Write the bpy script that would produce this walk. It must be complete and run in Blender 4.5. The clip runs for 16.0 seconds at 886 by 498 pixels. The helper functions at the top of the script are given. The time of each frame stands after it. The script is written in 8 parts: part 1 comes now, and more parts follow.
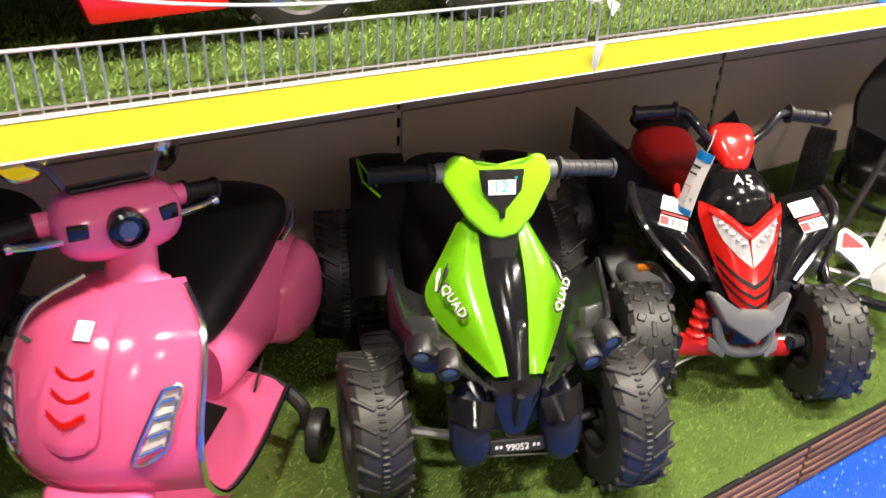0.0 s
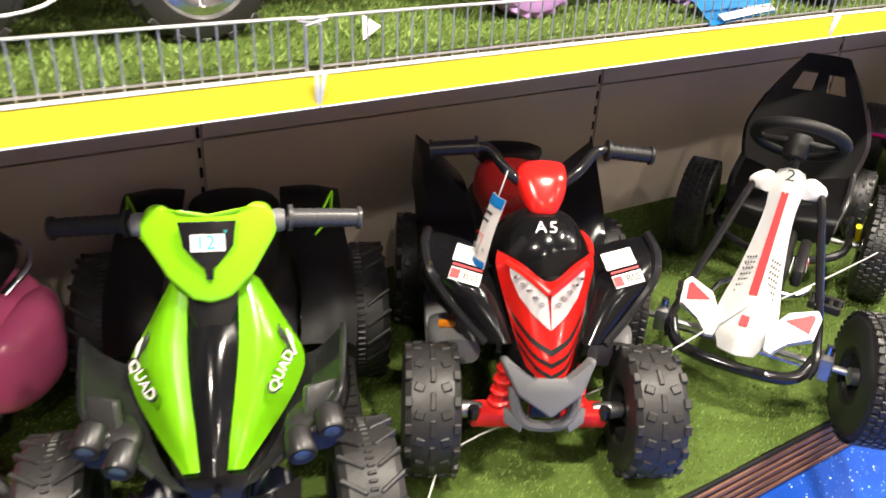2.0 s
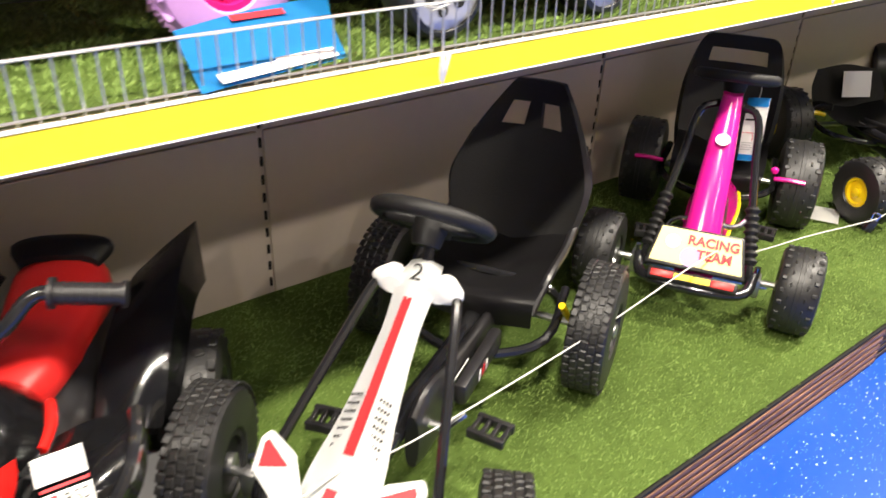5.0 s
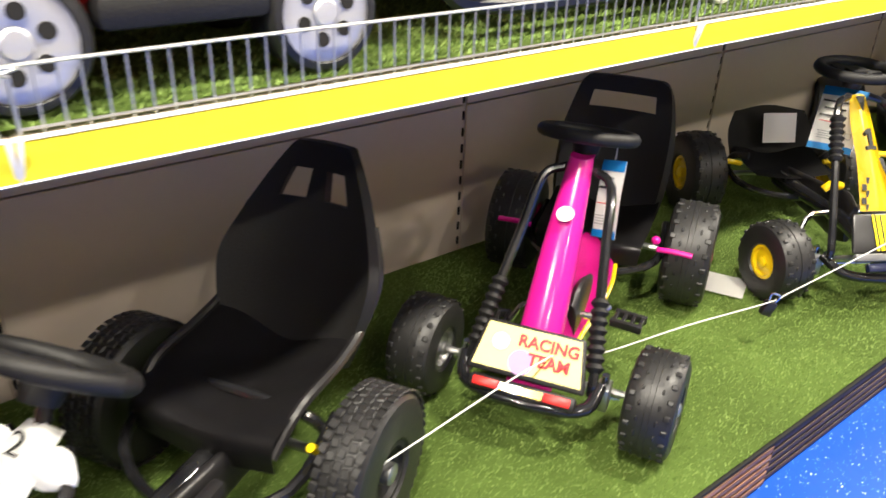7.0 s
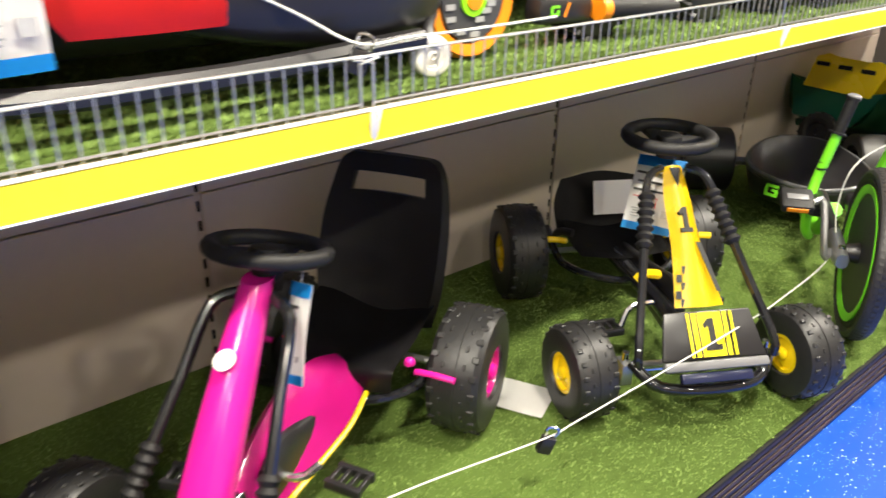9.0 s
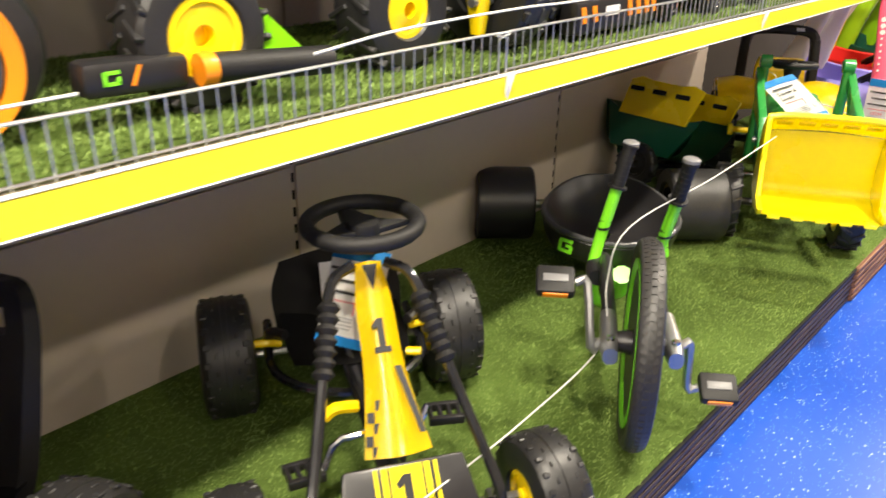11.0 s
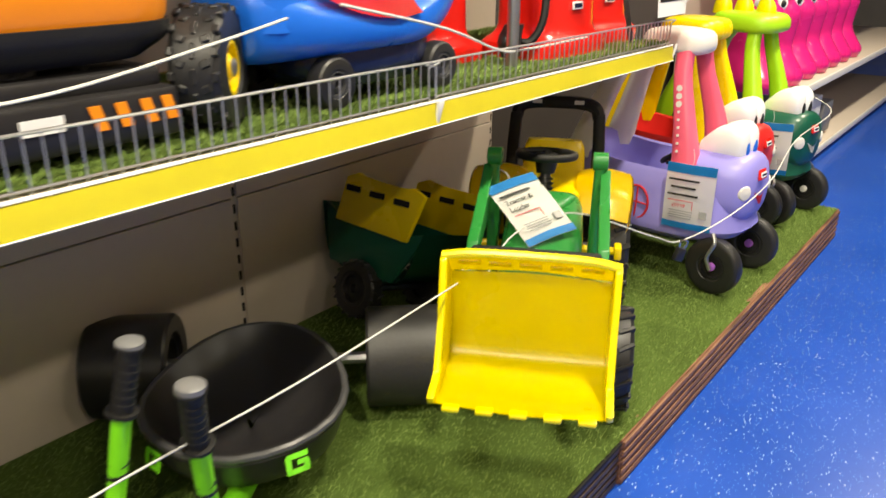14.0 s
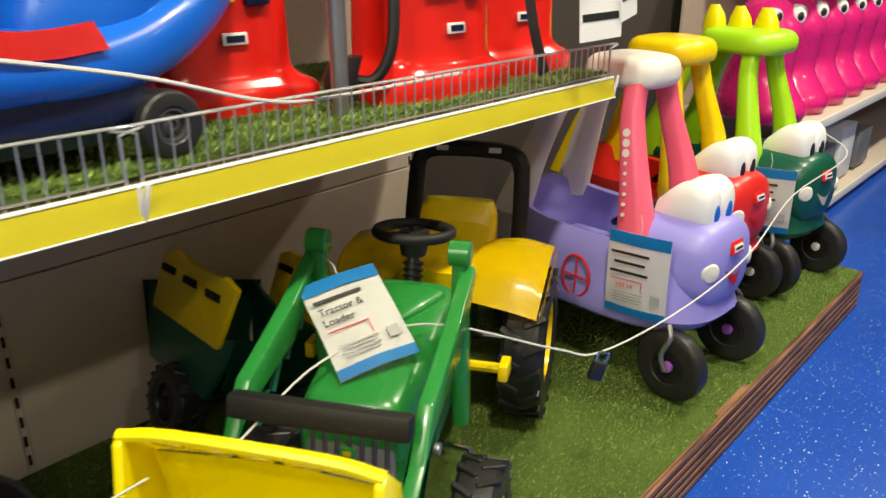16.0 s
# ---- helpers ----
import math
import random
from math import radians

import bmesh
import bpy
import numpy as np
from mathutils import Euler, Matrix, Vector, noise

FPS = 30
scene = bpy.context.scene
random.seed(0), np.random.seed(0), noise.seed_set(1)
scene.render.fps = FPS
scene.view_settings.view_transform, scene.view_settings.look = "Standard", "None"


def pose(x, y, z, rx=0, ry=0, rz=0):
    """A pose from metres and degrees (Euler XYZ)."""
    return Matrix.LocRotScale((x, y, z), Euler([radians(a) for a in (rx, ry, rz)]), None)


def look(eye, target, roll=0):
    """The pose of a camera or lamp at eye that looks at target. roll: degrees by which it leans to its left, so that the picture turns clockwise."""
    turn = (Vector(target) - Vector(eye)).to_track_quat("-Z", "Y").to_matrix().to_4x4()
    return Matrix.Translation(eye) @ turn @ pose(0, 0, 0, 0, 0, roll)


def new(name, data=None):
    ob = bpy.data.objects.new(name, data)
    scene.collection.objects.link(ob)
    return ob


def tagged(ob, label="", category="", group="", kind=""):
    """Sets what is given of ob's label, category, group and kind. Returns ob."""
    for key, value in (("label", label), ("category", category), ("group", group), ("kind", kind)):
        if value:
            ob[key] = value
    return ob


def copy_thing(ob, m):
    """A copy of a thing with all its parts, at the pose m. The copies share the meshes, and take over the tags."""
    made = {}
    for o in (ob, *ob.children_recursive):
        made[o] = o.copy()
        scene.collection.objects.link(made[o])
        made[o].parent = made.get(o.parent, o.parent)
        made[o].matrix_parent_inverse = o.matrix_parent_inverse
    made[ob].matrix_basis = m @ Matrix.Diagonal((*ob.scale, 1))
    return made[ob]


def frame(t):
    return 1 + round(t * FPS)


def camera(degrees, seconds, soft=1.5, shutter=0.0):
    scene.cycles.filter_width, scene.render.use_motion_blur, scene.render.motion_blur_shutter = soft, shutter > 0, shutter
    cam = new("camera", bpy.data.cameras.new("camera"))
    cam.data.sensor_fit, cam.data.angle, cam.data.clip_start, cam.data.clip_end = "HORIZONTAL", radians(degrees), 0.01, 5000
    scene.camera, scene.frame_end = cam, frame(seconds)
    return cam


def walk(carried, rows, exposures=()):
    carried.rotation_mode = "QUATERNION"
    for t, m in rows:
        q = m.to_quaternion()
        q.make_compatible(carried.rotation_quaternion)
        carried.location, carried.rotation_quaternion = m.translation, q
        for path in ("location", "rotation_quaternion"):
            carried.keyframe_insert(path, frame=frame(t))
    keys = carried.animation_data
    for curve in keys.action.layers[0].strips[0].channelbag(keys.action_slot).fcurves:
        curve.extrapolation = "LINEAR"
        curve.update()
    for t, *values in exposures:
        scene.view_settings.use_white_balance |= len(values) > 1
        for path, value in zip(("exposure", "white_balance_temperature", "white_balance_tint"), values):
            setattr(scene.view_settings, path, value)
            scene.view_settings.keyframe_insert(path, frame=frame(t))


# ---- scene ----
cam = camera(59.4, 16.0, soft=1.5, shutter=0.5)

PATH = [
    (0, (-0.954, -1.017, 1.254), (0.0, 0.462, 0.303), 2.6),
    (0.5, (-0.791, -1.063, 1.255), (0.067, 0.475, 0.306), 4.2),
    (1, (-0.671, -1.094, 1.278), (0.185, 0.419, 0.289), 4.0),
    (1.5, (-0.587, -1.103, 1.241), (0.363, 0.382, 0.298), 2.6),
    (2, (-0.452, -1.049, 1.244), (0.522, 0.432, 0.317), 3.3),
    (2.5, (-0.329, -1.012, 1.24), (0.668, 0.441, 0.293), 2.7),
    (3, (-0.172, -1.029, 1.233), (0.755, 0.45, 0.257), 2.5),
    (3.5, (-0.01, -1.075, 1.237), (0.849, 0.429, 0.237), 2.7),
    (4, (0.12, -1.086, 1.257), (1.06, 0.37, 0.259), 1.5),
    (4.5, (0.302, -1.014, 1.259), (1.338, 0.379, 0.266), 2.8),
    (5, (0.473, -0.977, 1.275), (1.58, 0.381, 0.311), 2.3),
    (7.5, (1.3, -0.926, 1.255), (2.417, 0.464, 0.349), 2.2),
    (8, (1.494, -0.966, 1.273), (2.607, 0.468, 0.435), 1.6),
    (8.5, (1.657, -0.993, 1.283), (2.792, 0.423, 0.441), 1.5),
    (9, (1.824, -0.943, 1.266), (3.014, 0.418, 0.411), 1.2),
    (9.5, (2.04, -0.916, 1.298), (3.266, 0.382, 0.397), -0.5),
    (12, (2.895, -0.931, 1.27), (4.292, 0.253, 0.465), 2.3),
    (12.5, (3.098, -0.968, 1.266), (4.438, 0.292, 0.481), 2.1),
    (13, (3.295, -1.023, 1.247), (4.662, 0.222, 0.485), 1.9),
    (13.5, (3.517, -0.991, 1.247), (4.956, 0.168, 0.481), 1.5),
    (14, (3.736, -0.987, 1.265), (5.211, 0.141, 0.523), 0.6),
    (14.5, (3.942, -1.041, 1.254), (5.288, 0.259, 0.548), 1.2),
    (15, (4.12, -1.075, 1.258), (5.419, 0.258, 0.526), 0.6),
    (15.5, (4.347, -1.003, 1.254), (5.735, 0.251, 0.546), 0.7),
    (16, (4.522, -0.964, 1.251), (5.917, 0.27, 0.524), 0.0),
]
EXPOSURES = [(0, .14, 6500, 10), (5, .16, 6450, 9), (8.5, .18, 6400, 6), (12, -.12, 6900, 8), (13, -.28, 7000, 6), (14.5, -.66, 7100, 2), (16, -.90, 6900, 0)]
walk(cam, [(t, look(eye, target, roll)) for t, eye, target, roll in PATH], EXPOSURES)

# ---- world and light ----
world = bpy.data.worlds.new("world")
scene.world = world
world.use_nodes = True
world.node_tree.nodes["Background"].inputs[0].default_value = (1.0, 0.93, 0.85, 1)
world.node_tree.nodes["Background"].inputs[1].default_value = 0.035


def ceiling_lamp(x, y, watts, size=0.22):
    data = bpy.data.lights.new("ceiling_spot", "AREA")
    data.shape, data.size, data.energy, data.color = "DISK", size, watts, (1.0, 0.90, 0.76)
    ob = new("ceiling_spot", data)
    ob.matrix_world = pose(x, y, 3.38)
    return tagged(ob, "round recessed spotlight in the shop ceiling", "ceiling light", "spots over the aisle")


for i in range(6):
    ceiling_lamp(-1.44 + i * 2.13, -0.98, 136)
# assumed second row, weaker, added to light the back panel under the shelf
for i in range(6):
    ceiling_lamp(-1.2 + i * 2.1, -3.1, 38 if i < 3 else 28)


# ---- materials ----
def mat(name, col, rough=0.4, metal=0.0, var=0.10, scale=30.0, bump=0.02, coat=0.0, glass=0.0, emit=0.0, spec=0.5):
    m = bpy.data.materials.new(name)
    m.use_nodes = True
    nt = m.node_tree
    b = nt.nodes["Principled BSDF"]
    b.inputs["Metallic"].default_value = metal
    b.inputs["Coat Weight"].default_value = coat
    b.inputs["Transmission Weight"].default_value = glass
    b.inputs["Specular IOR Level"].default_value = spec
    tc = nt.nodes.new("ShaderNodeTexCoord")
    big = nt.nodes.new("ShaderNodeTexNoise")
    big.inputs["Scale"].default_value = scale * 0.22
    big.inputs["Detail"].default_value = 4
    fine = nt.nodes.new("ShaderNodeTexNoise")
    fine.inputs["Scale"].default_value = scale * 6
    fine.inputs["Detail"].default_value = 3
    for n in (big, fine):
        nt.links.new(tc.outputs["Object"], n.inputs["Vector"])
    add = nt.nodes.new("ShaderNodeMath")
    add.operation = "MULTIPLY_ADD"
    add.inputs[1].default_value = 0.35
    nt.links.new(fine.outputs["Fac"], add.inputs[0])
    nt.links.new(big.outputs["Fac"], add.inputs[2])
    ramp = nt.nodes.new("ShaderNodeValToRGB")
    ramp.color_ramp.elements[0].position, ramp.color_ramp.elements[1].position = 0.35, 1.0
    ramp.color_ramp.elements[0].color = (*[c * (1 - var) for c in col], 1)
    ramp.color_ramp.elements[1].color = (*[min(1, c * (1 + var)) for c in col], 1)
    nt.links.new(add.outputs[0], ramp.inputs["Fac"])
    nt.links.new(ramp.outputs["Color"], b.inputs["Base Color"])
    rr = nt.nodes.new("ShaderNodeMapRange")
    rr.inputs["To Min"].default_value, rr.inputs["To Max"].default_value = max(0.02, rough - 0.07), min(1, rough + 0.10)
    nt.links.new(big.outputs["Fac"], rr.inputs["Value"])
    nt.links.new(rr.outputs["Result"], b.inputs["Roughness"])
    if bump:
        bp = nt.nodes.new("ShaderNodeBump")
        bp.inputs["Strength"].default_value = bump * 6
        bp.inputs["Distance"].default_value = 0.002
        nt.links.new(fine.outputs["Fac"], bp.inputs["Height"])
        nt.links.new(bp.outputs["Normal"], b.inputs["Normal"])
    if emit:
        b.inputs["Emission Color"].default_value = (*col, 1)
        b.inputs["Emission Strength"].default_value = emit
    return m


def floor_material():
    m = mat("blue_vinyl", (0.008, 0.070, 0.44), 0.30, var=0.16, scale=9, bump=0.01, coat=0.12)
    nt = m.node_tree
    b = nt.nodes["Principled BSDF"]
    tc = next(n for n in nt.nodes if n.type == "TEX_COORD")
    under = b.inputs["Base Color"].links[0].from_socket
    last = under
    for size, cut, col in ((95, 0.17, (0.55, 0.75, 0.95)), (48, 0.11, (0.75, 0.85, 0.95)), (140, 0.2, (0.10, 0.3, 0.8))):
        v = nt.nodes.new("ShaderNodeTexVoronoi")
        v.inputs["Scale"].default_value = size
        nt.links.new(tc.outputs["Object"], v.inputs["Vector"])
        lt = nt.nodes.new("ShaderNodeMath")
        lt.operation = "LESS_THAN"
        lt.inputs[1].default_value = cut
        nt.links.new(v.outputs["Distance"], lt.inputs[0])
        sep = nt.nodes.new("ShaderNodeSeparateColor")
        nt.links.new(v.outputs["Color"], sep.inputs["Color"])
        gt = nt.nodes.new("ShaderNodeMath")
        gt.operation = "GREATER_THAN"
        gt.inputs[1].default_value = 0.68
        nt.links.new(sep.outputs[0], gt.inputs[0])
        mul = nt.nodes.new("ShaderNodeMath")
        mul.operation = "MULTIPLY"
        nt.links.new(lt.outputs[0], mul.inputs[0])
        nt.links.new(gt.outputs[0], mul.inputs[1])
        mix = nt.nodes.new("ShaderNodeMix")
        mix.data_type = "RGBA"
        mix.inputs["B"].default_value = (*col, 1)
        nt.links.new(mul.outputs[0], mix.inputs["Factor"])
        nt.links.new(last, mix.inputs["A"])
        last = mix.outputs["Result"]
    nt.links.new(last, b.inputs["Base Color"])
    return m


def wood_material(name, a, c):
    m = mat(name, a, 0.55, var=0.2, scale=20, bump=0.05)
    nt = m.node_tree
    b = nt.nodes["Principled BSDF"]
    tc = next(n for n in nt.nodes if n.type == "TEX_COORD")
    mp = nt.nodes.new("ShaderNodeMapping")
    mp.inputs["Scale"].default_value = (2.5, 40, 70)
    n = nt.nodes.new("ShaderNodeTexNoise")
    n.inputs["Scale"].default_value = 2.2
    n.inputs["Detail"].default_value = 6
    nt.links.new(tc.outputs["Object"], mp.inputs["Vector"])
    nt.links.new(mp.outputs["Vector"], n.inputs["Vector"])
    r = nt.nodes.new("ShaderNodeValToRGB")
    r.color_ramp.elements[0].position, r.color_ramp.elements[1].position = 0.32, 0.68
    r.color_ramp.elements[0].color, r.color_ramp.elements[1].color = (*a, 1), (*c, 1)
    nt.links.new(n.outputs["Fac"], r.inputs["Fac"])
    nt.links.new(r.outputs["Color"], b.inputs["Base Color"])
    return m


def island_material(name, dark, light, rough):
    m = mat(name, dark, rough, bump=0)
    nt = m.node_tree
    g = nt.nodes.new("ShaderNodeNewGeometry")
    r = nt.nodes.new("ShaderNodeValToRGB")
    r.color_ramp.elements[0].color, r.color_ramp.elements[1].color = (*dark, 1), (*light, 1)
    nt.links.new(g.outputs["Random Per Island"], r.inputs["Fac"])
    nt.links.new(r.outputs["Color"], nt.nodes["Principled BSDF"].inputs["Base Color"])
    return m


VINYL = floor_material()
TURF = mat("turf_backing", (0.138, 0.215, 0.045), 0.85, var=0.35, scale=14, bump=0.12, spec=0.2)
BLADES = island_material("turf_blades", (0.130, 0.215, 0.040), (0.31, 0.44, 0.115), 0.8)
DECKING = wood_material("brown_decking", (0.075, 0.03, 0.014), (0.34, 0.16, 0.085))
DARKWOOD = wood_material("dark_decking", (0.02, 0.012, 0.01), (0.075, 0.04, 0.028))
PANEL = mat("beige_steel_panel", (0.60, 0.51, 0.43), 0.5, var=0.06, scale=6, bump=0.01)
PANELGAP = mat("shadow_gap", (0.05, 0.04, 0.035), 0.8)
SLOT = mat("slot_black", (0.008, 0.007, 0.006), 0.9)
YELLOWRAIL = mat("yellow_ticket_rail", (0.94, 0.85, 0.065), 0.3, var=0.04, scale=8, bump=0.004)
WHITE = mat("white_plastic", (0.84, 0.84, 0.83), 0.35, var=0.04, bump=0.004)
CEIL = mat("ceiling_grey", (0.30, 0.29, 0.27), 0.9)
BOUNCEWALL = mat("bounce_wall", (0.20, 0.17, 0.14), 0.8, var=0.05, scale=4)
ROOMWALL = mat("shop_wall", (0.22, 0.20, 0.18), 0.8)
WIRE = mat("zinc_wire", (0.62, 0.62, 0.62), 0.35, metal=0.85)
SILVER = mat("silver_painted_plastic", (0.62, 0.62, 0.63), 0.34, metal=0.6, var=0.10, bump=0.01)
CHROME = mat("chrome", (0.78, 0.78, 0.78), 0.14, metal=1.0, var=0.03, bump=0)
STEEL = mat("grey_steel", (0.42, 0.42, 0.42), 0.35, metal=0.9)
TYRE = mat("black_rubber", (0.017, 0.0165, 0.0165), 0.40, var=0.3, scale=25, bump=0.05)
# slightly greyer and rougher than the black rubber
TYREGREY = mat("grey_rubber", (0.024, 0.023, 0.0225), 0.44, var=0.3, scale=18, bump=0.05)
BLACK = mat("black_plastic", (0.016, 0.015, 0.016), 0.32, var=0.2, scale=30, bump=0.02)
GLOSSBLACK = mat("gloss_black_plastic", (0.012, 0.012, 0.013), 0.13, var=0.15, bump=0, coat=0.5)
MATTBLACK = mat("matt_black_plastic", (0.011, 0.0105, 0.0105), 0.52, var=0.2, scale=40, bump=0.06, spec=0.35)
DARKGREY = mat("dark_grey_plastic", (0.055, 0.055, 0.058), 0.32, var=0.2, bump=0.02)
GREY = mat("mid_grey_plastic", (0.16, 0.16, 0.165), 0.38, var=0.12, bump=0.02)
LIME = mat("lime_green_plastic", (0.30, 0.78, 0.012), 0.16, var=0.05, bump=0.003, coat=0.4)
TRIKELIME = mat("bright_green_paint", (0.23, 0.80, 0.03), 0.3, var=0.06, bump=0.004, coat=0.2)
RED = mat("red_plastic", (0.78, 0.016, 0.012), 0.18, var=0.06, bump=0.004, coat=0.4)
REDMATT = mat("soft_red_plastic", (0.68, 0.02, 0.018), 0.34, var=0.08, bump=0.01)
PINK = mat("pink_paint", (0.93, 0.16, 0.37), 0.16, var=0.05, bump=0.003, coat=0.5)
MAGENTA = mat("magenta_paint", (0.72, 0.012, 0.29), 0.2, var=0.06, bump=0.004, coat=0.4)
MAGENTA2 = mat("magenta_plastic", (0.70, 0.015, 0.20), 0.25, var=0.06, bump=0.004, coat=0.2)
YELLOW = mat("yellow_plastic", (0.90, 0.64, 0.008), 0.25, var=0.05, bump=0.004, coat=0.2)
BRIGHTYELLOW = mat("bright_yellow_plastic", (0.95, 0.80, 0.010), 0.28, var=0.05, bump=0.005, coat=0.15)
ORANGE = mat("orange_plastic", (0.85, 0.26, 0.01), 0.3, var=0.06, bump=0.004)
GREEN = mat("tractor_green_plastic", (0.022, 0.21, 0.038), 0.26, var=0.1, bump=0.006, coat=0.2)
DARKGREEN = mat("dark_green_plastic", (0.005, 0.085, 0.05), 0.3, var=0.1, bump=0.006)
LILAC = mat("lilac_plastic", (0.30, 0.27, 0.72), 0.36, var=0.05, bump=0.01)
ROSE = mat("rose_plastic", (0.82, 0.115, 0.20), 0.36, var=0.06, bump=0.01)
CREAM = mat("off_white_plastic", (0.74, 0.71, 0.66), 0.4, var=0.05, bump=0.01)
LIMEROOF = mat("soft_lime_plastic", (0.38, 0.72, 0.02), 0.36, var=0.06, bump=0.008)
BLUE = mat("bright_blue_plastic", (0.006, 0.125, 0.62), 0.28, var=0.06, bump=0.006, coat=0.2)
CARDBLUE = mat("blue_card", (0.01, 0.27, 0.66), 0.5, var=0.04)
CARD = mat("white_card", (0.80, 0.79, 0.77), 0.5, var=0.03, bump=0.004)
INK = mat("black_ink", (0.012, 0.012, 0.012), 0.5)
REDINK = mat("red_ink", (0.62, 0.02, 0.03), 0.5)
GREYINK = mat("grey_ink", (0.35, 0.35, 0.35), 0.5)
PURPLE = mat("purple_plastic", (0.34, 0.11, 0.50), 0.4, var=0.1)
NAVY = mat("navy_plastic", (0.012, 0.016, 0.05), 0.25, var=0.1)
LENS = mat("clear_lens", (0.72, 0.70, 0.70), 0.12, var=0.25, scale=120, bump=0.06, coat=0.6)
LENSBLUE = mat("blue_grey_lens", (0.10, 0.14, 0.22), 0.08, coat=0.8)
MIRROR = mat("mirror_glass", (0.85, 0.85, 0.85), 0.03, metal=1.0, var=0.01, bump=0)
CABLE = mat("coated_steel_cable", (0.62, 0.62, 0.58), 0.4, var=0.05)
SMOKE = mat("smoke_grey_plastic", (0.035, 0.036, 0.036), 0.22, var=0.15, bump=0.004, coat=0.4)
DEEPBLUE = mat("blue_black_plastic", (0.010, 0.012, 0.026), 0.28, var=0.15, bump=0.01)
PALEYELLOW = mat("pale_yellow_print", (0.90, 0.79, 0.27), 0.35, var=0.12, scale=18, bump=0.003)
LILACW = mat("lilac_wheel_plastic", (0.50, 0.27, 0.62), 0.4, var=0.1)
TEAL = mat("teal_print", (0.05, 0.50, 0.50), 0.5)


# ---- mesh tools ----
def link(name, bm, material, parent=None, label="", smooth=True, angle=38):
    bmesh.ops.recalc_face_normals(bm, faces=bm.faces)
    me = bpy.data.meshes.new(name)
    bm.to_mesh(me)
    bm.free()
    me.materials.append(material)
    if smooth:
        me.shade_smooth()
        me.set_sharp_from_angle(angle=radians(angle))
    ob = new(name, me)
    if parent:
        ob.parent = parent
    if label:
        ob["label"] = label
    return ob


def thing(name, m, label, category, group=""):
    ob = new(name)
    ob.empty_display_size = 0.05
    ob.matrix_world = m
    return tagged(ob, label, category, group)


def spline(pts, n):
    """n points a span along a Catmull-Rom line."""
    p = [Vector(q) for q in pts]
    if len(p) < 3 or n < 2:
        return [p[i].lerp(p[i + 1], k / n) for i in range(len(p) - 1) for k in range(n)] + [p[-1]]
    p = [2 * p[0] - p[1]] + p + [2 * p[-1] - p[-2]]
    out = []
    for i in range(1, len(p) - 2):
        a, b, c, d = p[i - 1:i + 3]
        for k in range(n):
            t = k / n
            out.append(0.5 * (2 * b + (c - a) * t + (2 * a - 5 * b + 4 * c - d) * t * t + (3 * b - a - 3 * c + d) * t ** 3))
    return out + [p[-2]]


def add_rings(bm, rings, closed=True, cap=True):
    vs = [[bm.verts.new(v) for v in r] for r in rings]
    n = len(rings[0])
    for a, b in zip(vs, vs[1:]):
        for i in range(n if closed else n - 1):
            j = (i + 1) % n
            try:
                bm.faces.new((a[i], a[j], b[j], b[i]))
            except ValueError:
                pass
    if cap and closed:
        bm.faces.new(vs[0][::-1])
        bm.faces.new(vs[-1])
    return bm


def tube(pts, r, n=4, seg=8, bm=None, loop=False):
    bm = bm or bmesh.new()
    path = spline(pts, n)
    if loop:
        path = path[:-1]
    rings, up = [], Vector((0.13, 0.21, 0.97)).normalized()
    for i, p in enumerate(path):
        a, b = (path[i - 1], path[(i + 1) % len(path)]) if loop else (path[max(0, i - 1)], path[min(len(path) - 1, i + 1)])
        d = (b - a).normalized()
        u = up - d * up.dot(d)
        if u.length < 1e-3:
            u = d.orthogonal()
        u.normalize()
        up = u
        w = d.cross(u)
        rr = r[min(len(r) - 1, i * len(r) // len(path))] if isinstance(r, (list, tuple)) else r
        rings.append([p + (u * math.cos(k * math.tau / seg) + w * math.sin(k * math.tau / seg)) * rr for k in range(seg)])
    if loop:
        return add_rings(bm, rings + rings[:1], cap=False)
    return add_rings(bm, rings)


def lathe(profile, m=Matrix(), seg=28, bm=None, closed=False):
    """Turns (radius, along) round the local x axis."""
    bm = bm or bmesh.new()
    prof = profile + profile[:1] if closed else profile
    rings = [[m @ Vector((x, r * math.cos(k * math.tau / seg), r * math.sin(k * math.tau / seg))) for k in range(seg)] for r, x in prof]
    return add_rings(bm, rings, cap=not closed)


def rbox(size, m=Matrix(), bevel=0.006, seg=2, bm=None):
    own = bmesh.new()
    bmesh.ops.create_cube(own, size=1)
    bmesh.ops.scale(own, vec=size, verts=own.verts)
    if bevel:
        bmesh.ops.bevel(own, geom=own.edges[:], offset=min(bevel, min(size) * 0.45), segments=seg, affect="EDGES", profile=0.5)
    bmesh.ops.transform(own, matrix=m, verts=own.verts)
    return merge(bm, own)


def merge(bm, own):
    if bm is None:
        return own
    me = bpy.data.meshes.new("joined")
    own.to_mesh(me)
    own.free()
    bm.from_mesh(me)
    bpy.data.meshes.remove(me)
    return bm


def prism(poly, depth, m=Matrix(), bevel=0.004, bm=None, seg=2):
    """An outline in local xz, thick along y."""
    own = bmesh.new()
    a = [own.verts.new((x, -depth / 2, z)) for x, z in poly]
    b = [own.verts.new((x, depth / 2, z)) for x, z in poly]
    own.faces.new(a)
    own.faces.new(b[::-1])
    for i in range(len(poly)):
        j = (i + 1) % len(poly)
        own.faces.new((a[i], b[i], b[j], a[j]))
    if bevel:
        bmesh.ops.bevel(own, geom=own.edges[:], offset=bevel, segments=seg, affect="EDGES", profile=0.5)
    bmesh.ops.transform(own, matrix=m, verts=own.verts)
    return merge(bm, own)


